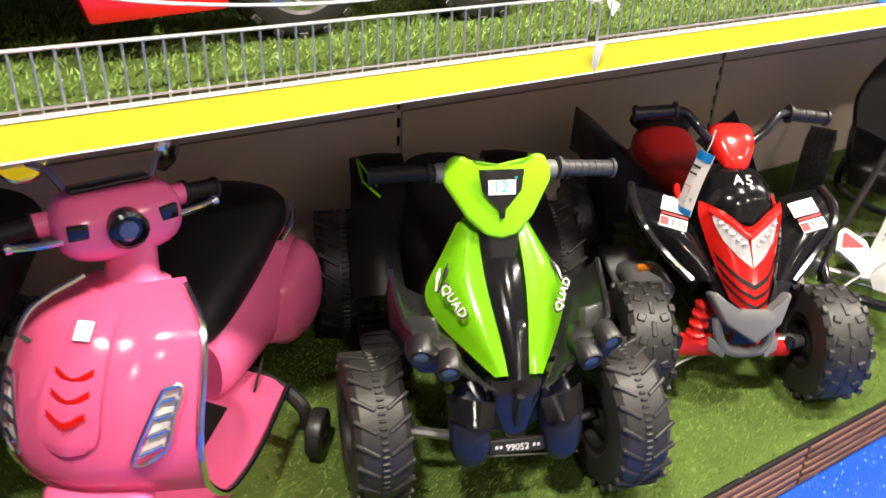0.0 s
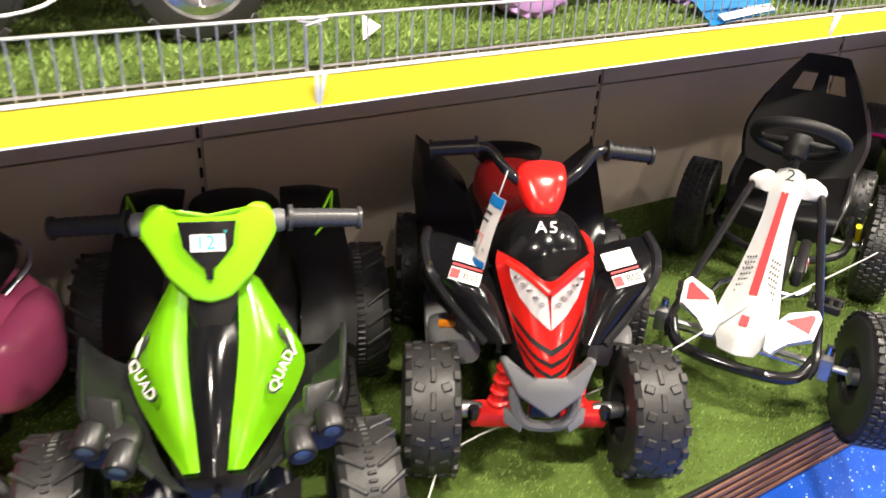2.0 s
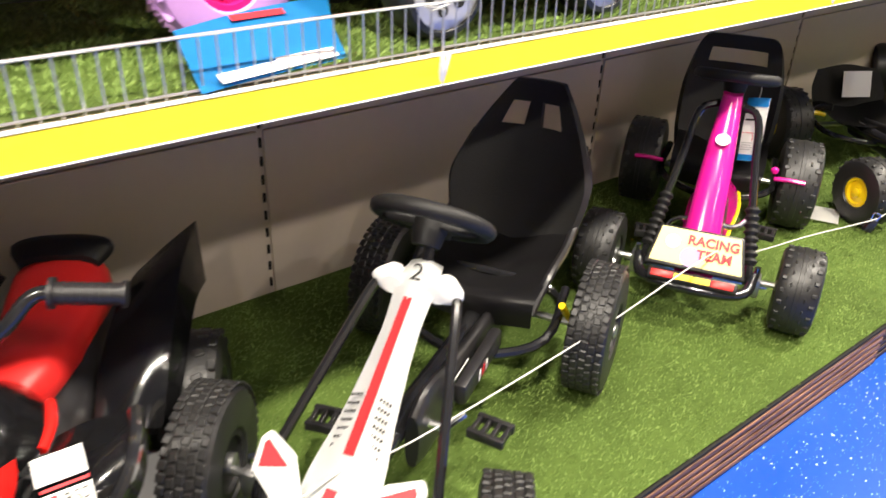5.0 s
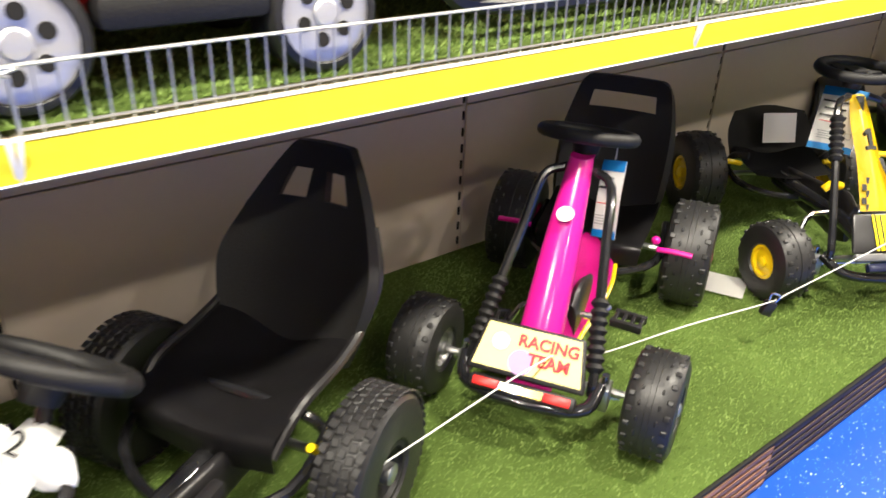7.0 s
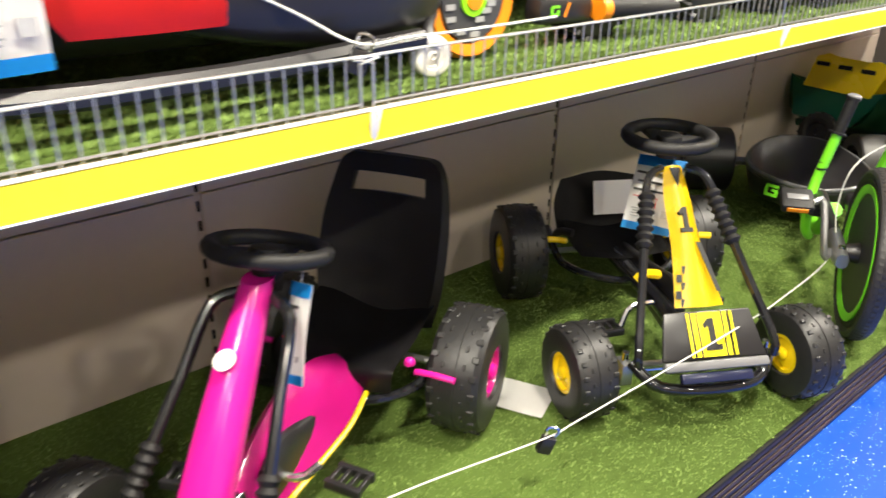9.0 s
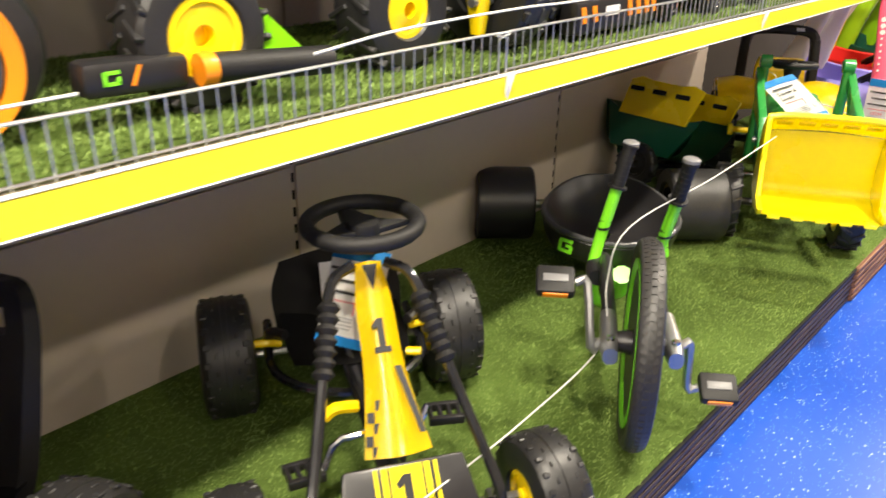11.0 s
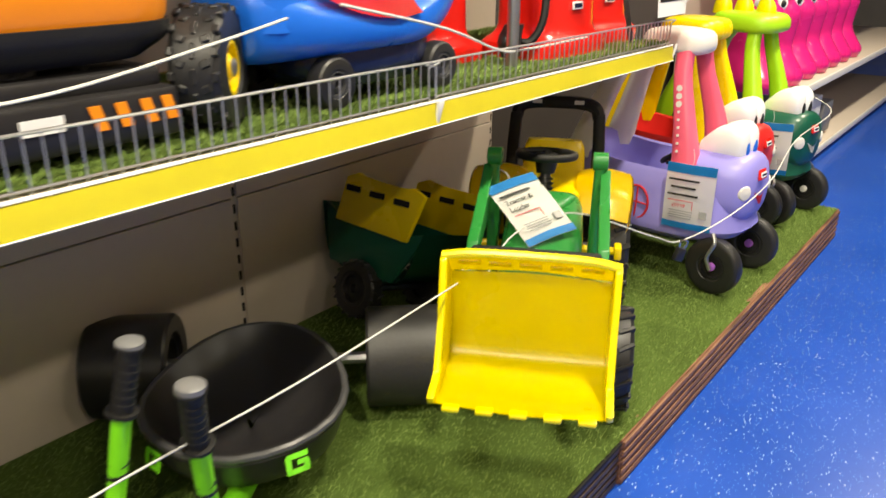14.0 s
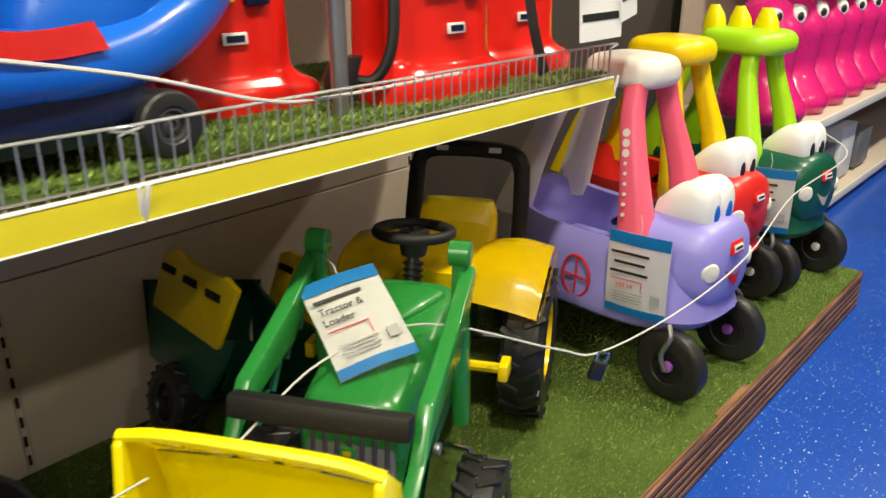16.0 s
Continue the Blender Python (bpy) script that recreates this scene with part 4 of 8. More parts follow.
def shell(rows, holes, thick, cx):
    """A dished upright panel from rows (z, y, half width, dish), with holes (u0, u1, v0, v1) cut through it."""
    line = spline([(r[0], r[1], 0) for r in rows], 6)
    size = spline([(r[2], r[3], 0) for r in rows], 6)
    nu, nv = 36, len(line) - 1
    bm = bmesh.new()
    vs = []
    for p, q in zip(line, size):
        vs.append([bm.verts.new((cx + q[0] * u, p[1] - q[1] * abs(u) ** 2.2, p[0])) for u in np.linspace(-1, 1, nu + 1)])
    z0, z1 = line[0][0], line[-1][0]
    for j in range(nv):
        for i in range(nu):
            u, v = -1 + 2 * (i + 0.5) / nu, ((line[j][0] + line[j + 1][0]) / 2 - z0) / (z1 - z0)
            if not any(a < u < b and c < v < d for a, b, c, d in holes):
                bm.faces.new((vs[j][i], vs[j][i + 1], vs[j + 1][i + 1], vs[j + 1][i]))
    bmesh.ops.delete(bm, geom=[v for v in bm.verts if not v.link_faces], context="VERTS")
    bmesh.ops.solidify(bm, geom=bm.faces[:], thickness=thick)
    return bm


ONE = [(-0.020, -0.036), (0.020, -0.036), (0.020, -0.024), (0.008, -0.024), (0.008, 0.036), (-0.006, 0.036), (-0.020, 0.022), (-0.015, 0.013), (-0.007, 0.020), (-0.007, -0.024), (-0.020, -0.024)]


def kart(m, style, label):
    k = thing("pedal_go_kart", m, label, "go-kart", "ride-ons on the deck")
    col = {"white": WHITE, "pink": MAGENTA, "yellow": YELLOW}[style]
    R, wd, tr, base = {"white": (0.141, 0.088, 0.268, 0.70), "pink": (0.136, 0.118, 0.256, 0.70), "yellow": (0.134, 0.115, 0.278, 0.62)}[style]
    tread = {"white": "road", "pink": "dots", "yellow": "dots"}[style]
    rimm = {"white": MATTBLACK, "pink": MAGENTA, "yellow": YELLOW}[style]
    fy, FR = (0, R) if style == "white" else (0.035, 0.112)
    for s in (-1, 1):
        wheel(k, (s * tr, fy, FR), FR, wd if style == "white" else wd * 0.88, FR * 0.42, rimm if not (style == "pink") else STEEL, tread, turn={"white": 17, "pink": -4, "yellow": 8}[style], hubcap=STEEL if style != "yellow" else YELLOW, cup=0.35 if style == "white" else 0.8, dish=0.7)
        wheel(k, (s * (tr - 0.01), base, R + 0.006), R + 0.006, wd * 1.05, R * 0.42, rimm, tread, hubcap={"white": STEEL, "pink": MAGENTA, "yellow": YELLOW}[style], cup=0.35 if style == "white" else 0.8, dish=0.7)
        link("knuckle", rbox((0.028, 0.045, 0.055), pose(s * (tr - wd / 2 - 0.045), fy * 0.5, FR), 0.004), STEEL, k)
        link("tie_bolt", lathe([(0.008, -0.03), (0.011, 0.02), (0.008, 0.035)], pose(s * (tr - wd / 2 - 0.045), fy * 0.5, FR + 0.02, 0, 90), 10), CHROME, k)
    link("front_axle", tube([(-tr + 0.03, fy, FR), (tr - 0.03, fy, FR)], 0.008, 1, 8), STEEL, k)
    link("rear_axle", tube([(-tr + 0.02, base, R), (tr - 0.02, base, R)], 0.009, 1, 8), STEEL, k)
    link("front_hoop", tube([(-tr + 0.11, 0.0, R + 0.01), (-0.13, -0.05, R - 0.02), (-0.06, -0.075, R - 0.025), (0.06, -0.075, R - 0.025), (0.13, -0.05, R - 0.02), (tr - 0.11, 0, R + 0.01)], 0.014, 4, 10), GLOSSBLACK, k)
    link("main_tube", tube([(0, -0.02, R), (0, 0.2, R + 0.03), (0, 0.45, R + 0.02), (0, base, R + 0.02)], 0.024, 4, 10), GLOSSBLACK, k)
    link("rear_frame", tube([(-0.17, base + 0.04, R + 0.06), (-0.17, base - 0.12, R + 0.02), (-0.06, base - 0.2, R), (0.06, base - 0.2, R), (0.17, base - 0.12, R + 0.02), (0.17, base + 0.04, R + 0.06)], 0.011, 4, 8), GLOSSBLACK, k)
    link("tie_rod", tube([(-tr + 0.07, 0.03, R - 0.035), (tr - 0.07, 0.03, R - 0.035)], 0.004, 1, 6), CHROME, k)
    link("crank", tube([(-0.11, 0.20, R - 0.02), (-0.07, 0.22, R + 0.03), (0.07, 0.22, R + 0.03), (0.11, 0.25, R + 0.05)], 0.008, 3, 8), CHROME, k)
    pedal(k, (-0.15, 0.2, R - 0.02), 8)
    pedal(k, (0.155, 0.27, R + 0.01), -6)
    link("chain_case", blob([(0.18, 0.035, R + 0.01, 0.014, 0.06, 2.5), (0.24, 0.035, R + 0.015, 0.018, 0.08, 2.5), (0.38, 0.035, R + 0.01, 0.018, 0.06, 2.5), (base, 0.035, R, 0.014, 0.04, 2.5)]), BLACK, k, "black chain guard")
    if style == "white":
        steering_wheel(k, (-0.005, 0.345, 0.520), 0.102, -38)
        link("steering_column", tube([(0, 0.335, 0.505), (0, 0.27, 0.39), (0, 0.1, 0.2)], 0.011, 3, 8), GLOSSBLACK, k)
        for s in (-1, 1):
            link("side_tube", tube([(s * 0.045, 0.30, 0.435), (s * 0.075, 0.27, 0.42), (s * 0.10, 0.19, 0.35), (s * 0.155, 0.0, 0.17), (s * 0.15, -0.04, 0.12)], 0.0095, 5, 8), GLOSSBLACK, k, "glossy black side tube")
        top = [[(-0.04, 0.315, 0.448), (0, 0.305, 0.462), (0.04, 0.315, 0.448)], [(-0.05, 0.27, 0.43), (0, 0.262, 0.447), (0.05, 0.27, 0.43)], [(-0.045, 0.20, 0.37), (0, 0.19, 0.39), (0.045, 0.20, 0.37)],
               [(-0.062, 0.09, 0.28), (0, 0.075, 0.30), (0.062, 0.09, 0.28)], [(-0.085, 0.0, 0.215), (0, -0.02, 0.233), (0.085, 0.0, 0.215)], [(-0.075, -0.055, 0.195), (0, -0.085, 0.205), (0.075, -0.055, 0.195)], [(-0.05, -0.095, 0.165), (0, -0.115, 0.17), (0.05, -0.095, 0.165)]]
        link("nose_cover", patch(top, 5, 5, 0.012, Matrix.Diagonal((0.76, 1, 1, 1))), WHITE, k, "long white plastic nose cover")
        for s in (-1, 1):
            link("nose_ear", blob([(0.255, s * 0.042, 0.425, 0.02, 0.018, 2), (0.27, s * 0.062, 0.425, 0.026, 0.02, 2), (0.29, s * 0.050, 0.435, 0.018, 0.015, 2)]), WHITE, k)
            link("nose_flap", prism([(0, -0.02), (0.05, 0.035), (0.125, 0.058), (0.14, 0.04), (0.128, -0.02), (0.06, -0.035), (0.03, -0.075), (0.005, -0.07)], 0.018, pose(s * 0.045, -0.045, 0.228, -52, 0, s * 4) @ Matrix.Diagonal((s * 0.74, 1, 0.95, 1)), 0.006), WHITE, k)
            link("flap_decal", prism([(0.045, 0.012), (0.115, 0.042), (0.122, 0.034), (0.112, -0.006)], 0.002, pose(s * 0.045, -0.045, 0.228, -52, 0, s * 4) @ Matrix.Diagonal((s * 0.74, 1, 0.95, 1)) @ pose(0, -0.0100, 0), 0), REDINK, k, "red and black flap decal")
            for i in range(9):
                for j in range(4):
                    sticker("vent_dot", 0.0035, 0.005, pose(s * (0.018 + 0.0056 * j + 0.0010 * i), 0.098 - 0.0105 * i - 0.006, 0.311 - 0.0098 * i - 0.0022 * j, 45), INK, k)
        link("stripe", patch([[(-0.008, 0.232, 0.424), (0.008, 0.232, 0.424)], [(-0.008, 0.19, 0.3925), (0.008, 0.19, 0.3925)], [(-0.009, 0.075, 0.303), (0.009, 0.075, 0.303)], [(-0.009, 0.01, 0.255), (0.009, 0.01, 0.255)]], 2, 5, 0.002), REDINK, k, "red centre stripe")
        sticker("stripe", 0.018, 0.028, pose(0, -0.055, 0.2235, 26), REDINK, k)
        words("2", 0.045, pose(0, 0.268, 0.4525, 40), INK, k)
        sticker("frame_decal", 0.002, 0.10, pose(0.056, 0.36, 0.19), CARD, k)
        link("side_guard", rbox((0.028, 0.22, 0.05), pose(0.075, 0.42, 0.175), 0.01), BLACK, k)
        for j, mm in enumerate((CARD, REDINK, CARD)):
            sticker("guard_decal", 0.018, 0.03, pose(0.0895, 0.39 + 0.02 * j, 0.178, 0, 90, 12), mm, k)
        link("backrest", shell([(0.22, 0.86, 0.135, 0.02), (0.29, 0.905, 0.155, 0.045), (0.38, 0.945, 0.168, 0.05), (0.46, 0.985, 0.138, 0.035), (0.53, 1.015, 0.100, 0.02), (0.575, 1.033, 0.070, 0.008), (0.590, 1.036, 0.055, 0.004)],
                                [(-0.62, -0.15, 0.715, 0.86), (0.15, 0.62, 0.715, 0.86)], 0.024, -0.013), MATTBLACK, k, "black moulded bucket backrest with two grip holes")
        link("seat", patch([[(-0.15, 0.60, 0.165), (-0.013, 0.59, 0.155), (0.13, 0.60, 0.165)], [(-0.155, 0.595, 0.235), (-0.013, 0.585, 0.225), (0.135, 0.595, 0.235)], [(-0.168, 0.67, 0.262), (-0.013, 0.67, 0.225), (0.145, 0.67, 0.262)], [(-0.168, 0.78, 0.265), (-0.013, 0.78, 0.212), (0.145, 0.78, 0.265)], [(-0.165, 0.88, 0.285), (-0.013, 0.91, 0.245), (0.142, 0.88, 0.285)]], 5, 5, 0.028), BLACK, k, "black moulded seat pan")
        for s in (-1, 1):
            link("seat_edge", tube([(-0.013 + s * w, y, z) for w, y, z in ((0.140, 0.60, 0.20), (0.156, 0.67, 0.262), (0.160, 0.80, 0.272), (0.158, 0.90, 0.30), (0.168, 0.94, 0.38), (0.138, 0.98, 0.46))], 0.010, 5, 8), BLACK, k)
        link("seat_bracket", tube([(-0.17, base + 0.02, R + 0.02), (-0.12, base, 0.22), (0.12, base, 0.22), (0.17, base + 0.02, R + 0.02)], 0.011, 4, 8), GLOSSBLACK, k)
        link("lever", tube([(0.2, base - 0.03, R + 0.03), (0.19, base - 0.08, R + 0.09)], 0.008, 2, 8), YELLOW, k, "yellow lever grip")
    else:
        sy, sz, sr = (0.30, 0.555, 0.099) if style == "pink" else (0.295, 0.570, 0.104)
        steering_wheel(k, (0, sy + 0.01, sz + 0.01), sr, -14 if style == "pink" else 2, MATTBLACK, 0 if style == "pink" else 12)
        top_z = sz - 0.055
        if style == "pink":
            link("nose_cover", blob([(0.10, 0, -0.02, 0.05, 0.03, 2.3), (0.2, 0, 0.05, 0.047, 0.04, 2.3), (0.36, 0, 0.155, 0.040, 0.04, 2.3), (0.53, 0, 0.272, 0.026, 0.03, 2.3)], "z"), MAGENTA, k, "magenta tapered steering tunnel")
            link("dot_decal", lathe([(0.019, 0), (0.019, 0.0015), (0.001, 0.0015)], pose(0, 0.158, 0.437, 0, -55, -90) @ pose(0.0, 0, 0, 0, 180), 20), CREAM, k, "round pale sticker")
            link("belly_pan", patch([[(-0.05, 0.14, 0.13), (0.0, 0.14, 0.19), (0.05, 0.14, 0.115)], [(-0.06, 0.28, 0.14), (0.0, 0.27, 0.265), (0.066, 0.28, 0.130)], [(-0.06, 0.42, 0.15), (0.0, 0.41, 0.275), (0.080, 0.42, 0.145)], [(-0.04, 0.53, 0.16), (0.0, 0.53, 0.225), (0.070, 0.53, 0.162)]], 4, 4, 0.02), MAGENTA, k, "magenta side cover")
            link("cover_edge", tube([(0.054, 0.15, 0.110), (0.070, 0.28, 0.124), (0.084, 0.42, 0.138), (0.075, 0.53, 0.156)], 0.006, 4, 6), YELLOW, k, "yellow printed edge")
        else:
            top = [[(-0.024, 0.27, 0.515), (0, 0.262, 0.522), (0.024, 0.27, 0.515)], [(-0.034, 0.22, 0.45), (0, 0.205, 0.46), (0.034, 0.22, 0.45)], [(-0.038, 0.14, 0.36), (0, 0.12, 0.37), (0.038, 0.14, 0.36)], [(-0.06, 0.04, 0.255), (0, 0.02, 0.265), (0.06, 0.04, 0.255)]]
            link("nose_cover", patch(top, 5, 5, 0.012), YELLOW, k, "yellow nose cover with racing decals")
            link("numeral", prism(ONE, 0.012, pose(0.0, 0.168, 0.418, -38) @ Matrix.Diagonal((0.72, 1, 0.85, 1)), 0), INK, k, "bold black numeral one")
            for i in range(5):
                for j in range(3):
                    if (i + j) % 2:
                        sticker("check_decal", 0.013, 0.018, pose(-0.052 + 0.013 * j + 0.004 * i, 0.040 + 0.0125 * i, 0.2665 + 0.0148 * i, 52, 0, -8), INK, k)
            link("flame_decal", prism([(-0.006, 0.06), (0.006, 0.06), (0.03, -0.06), (0.02, -0.06)], 0.0015, pose(0.02, 0.085, 0.334, -43), 0), INK, k)
            link("tip_decal", prism([(-0.014, 0.02), (0.014, 0.02), (0.0, -0.03)], 0.0015, pose(0, 0.243, 0.502, -40), 0), INK, k)
        for s in (-1, 1):
            p0, p1 = Vector((s * 0.03, sy - 0.03, top_z)), Vector((s * 0.13, -0.005, R + 0.03))
            if style == "yellow":
                p1 = Vector((s * 0.165, -0.02, R + 0.06))
            mid = Vector((s * 0.075, sy - 0.06, top_z - 0.02))
            link("side_tube", tube([p0, mid, mid.lerp(p1, 0.3), mid.lerp(p1, 0.65), p1, p1 + Vector((0, -0.01, -0.04))], 0.0105, 4, 8), GLOSSBLACK, k, "glossy black steering strut")
            if style == "pink":
                bellows(k, mid.lerp(p1, 0.60), mid.lerp(p1, 0.98), 0.020, 8)
            else:
                bellows(k, mid.lerp(p1, 0.08), mid.lerp(p1, 0.42), 0.021, 7)
        # front sign board
        sm = pose(0, -0.025, R + (0.06 if style == "pink" else 0.085), -40)
        bd = [(-0.125, -0.055), (0.125, -0.055), (0.105, 0.055), (-0.105, 0.055)]
        link("front_board", prism(bd, 0.012, sm, 0.006), BLACK, k, "black front board")
        if style == "pink":
            link("board_print", prism([(-0.115, -0.045), (0.115, -0.045), (0.098, 0.048), (-0.098, 0.048)], 0.002, sm @ pose(0, -0.0072, 0), 0), PALEYELLOW, k, "pale yellow printed panel")
            link("board_ring", lathe([(0.026, 0), (0.026, 0.001), (0.001, 0.001)], sm @ pose(-0.015, -0.0085, -0.022, 0, 0, -90), 18), LILACW, k)
            link("board_ring", lathe([(0.018, 0), (0.018, 0.001), (0.001, 0.001)], sm @ pose(-0.065, -0.0085, 0.012, 0, 0, -90), 18), CARD, k)
            words("RACING", 0.034, sm @ pose(0.035, -0.0105, 0.022, 90), REDINK, k, bold=0.0012)
            words("TEAM", 0.034, sm @ pose(0.042, -0.0105, -0.012, 90), REDINK, k, bold=0.0012)
            link("lamp_bar", rbox((0.225, 0.02, 0.03), sm @ pose(0, 0.002, -0.078), 0.008), BLACK, k)
            for s in (-1, 1):
                link("bar_lamp", rbox((0.055, 0.004, 0.018), sm @ pose(s * 0.075, -0.01, -0.078), 0.004), REDMATT, k, "red printed lamp")
            sticker("bar_print", 0.09, 0.016, sm @ pose(0, -0.0112, -0.078, 90), YELLOW, k)
        else:
            link("board_print", prism([(-0.042, -0.05), (0.042, -0.05), (0.042, 0.05), (-0.042, 0.05)], 0.002, sm @ pose(0, -0.0072, 0), 0), BRIGHTYELLOW, k, "yellow stripe panel")
            for s in (-1, 1):
                sticker("board_stripe", 0.004, 0.1, sm @ pose(s * 0.030, -0.0088, 0, 90), INK, k)
                sticker("board_stripe", 0.006, 0.1, sm @ pose(s * 0.052, -0.0088, 0, 90), BRIGHTYELLOW, k)
            link("numeral", prism(ONE, 0.002, sm @ pose(0, -0.0095, 0), 0), INK, k, "bold black numeral one")
            link("lamp_bar", rbox((0.25, 0.022, 0.022), sm @ pose(0, -0.004, -0.068), 0.006), GREY, k, "grey front bar")
            link("grille_bar", rbox((0.17, 0.02, 0.024), sm @ pose(0.0, 0.006, -0.094), 0.004), NAVY, k)
        if style == "pink":
            link("seat", patch([[(-0.14, 0.52, 0.16), (0, 0.51, 0.15), (0.13, 0.52, 0.16)], [(-0.145, 0.53, 0.215), (0, 0.52, 0.205), (0.135, 0.53, 0.215)], [(-0.15, 0.63, 0.225), (0, 0.63, 0.195), (0.14, 0.63, 0.225)], [(-0.15, 0.76, 0.25), (0, 0.78, 0.21), (0.14, 0.76, 0.25)]], 5, 5, 0.03), BLACK, k, "black moulded seat pan")
            link("backrest", shell([(0.20, 0.76, 0.135, 0.03), (0.28, 0.80, 0.146, 0.04), (0.40, 0.835, 0.148, 0.035), (0.48, 0.860, 0.138, 0.02), (0.535, 0.872, 0.122, 0.008), (0.555, 0.875, 0.095, 0.004)],
                                    [(-0.66, 0.66, 0.74, 0.88)], 0.030, -0.012), MATTBLACK, k, "black moulded backrest with a wide grip hole")
            for s in (-1, 1):
                link("lever", tube([(s * 0.17, 0.56, 0.20), (s * 0.21, 0.555, 0.205), (s * 0.26, 0.55, 0.205)], 0.007, 2, 8), MAGENTA, k, "magenta lever grip")
            link("knob", blob([(0.53, 0.165, 0.235, 0.006, 0.006, 2), (0.54, 0.165, 0.235, 0.012, 0.012, 2), (0.55, 0.165, 0.235, 0.006, 0.006, 2)]), MAGENTA, k)
        else:
            link("seat", patch([[(-0.13, 0.46, 0.19), (0, 0.45, 0.18), (0.13, 0.46, 0.19)], [(-0.14, 0.53, 0.20), (0, 0.53, 0.175), (0.14, 0.53, 0.20)], [(-0.14, 0.63, 0.23), (0, 0.65, 0.2), (0.14, 0.63, 0.23)]], 5, 5, 0.03), MATTBLACK, k, "black moulded seat pan")
            link("backrest", patch([[(-0.15, 0.62, 0.19), (0, 0.63, 0.18), (0.15, 0.62, 0.19)], [(-0.155, 0.66, 0.27), (0, 0.68, 0.27), (0.155, 0.66, 0.27)], [(-0.13, 0.69, 0.335), (0, 0.71, 0.35), (0.13, 0.69, 0.335)]], 5, 5, 0.03), MATTBLACK, k, "low black moulded backrest")
            sticker("paper_note", 0.12, 0.10, pose(0.02, 0.64, 0.29, 72, 0, 0), CARD, k, "white paper note")
            for s in (-1, 1):
                link("lever", tube([(s * 0.15, 0.545, 0.2), (s * 0.19, 0.54, 0.21), (s * 0.24, 0.54, 0.21)], 0.009, 2, 8), YELLOW, k, "yellow lever grip")
                link("arm_hook", tube([(s * 0.16, base, R + 0.02), (s * 0.17, base - 0.06, R + 0.09), (s * 0.14, base - 0.1, R + 0.1)], 0.012, 3, 8), BLACK, k)
            link("hand_brake", tube([(-0.05, 0.16, 0.28), (-0.09, 0.15, 0.29), (-0.11, 0.15, 0.275)], 0.012, 3, 8), YELLOW, k, "yellow brake grip")
            link("hand_brake", tube([(0.05, 0.18, 0.37), (0.075, 0.17, 0.372)], 0.008, 2, 8), YELLOW, k)
    return k


kart(pose(0.937, -0.185, DECK, 0, 0, -60.5), "white", "white and black pedal go-kart with number two on its nose")
kart(pose(2.110, -0.017, DECK, 0, 0, -60), "pink", "magenta and black pedal go-kart with a yellow racing board")
kart(pose(3.282, -0.188, DECK, 0, 0, -30.5), "yellow", "yellow and black pedal go-kart with number one boards")


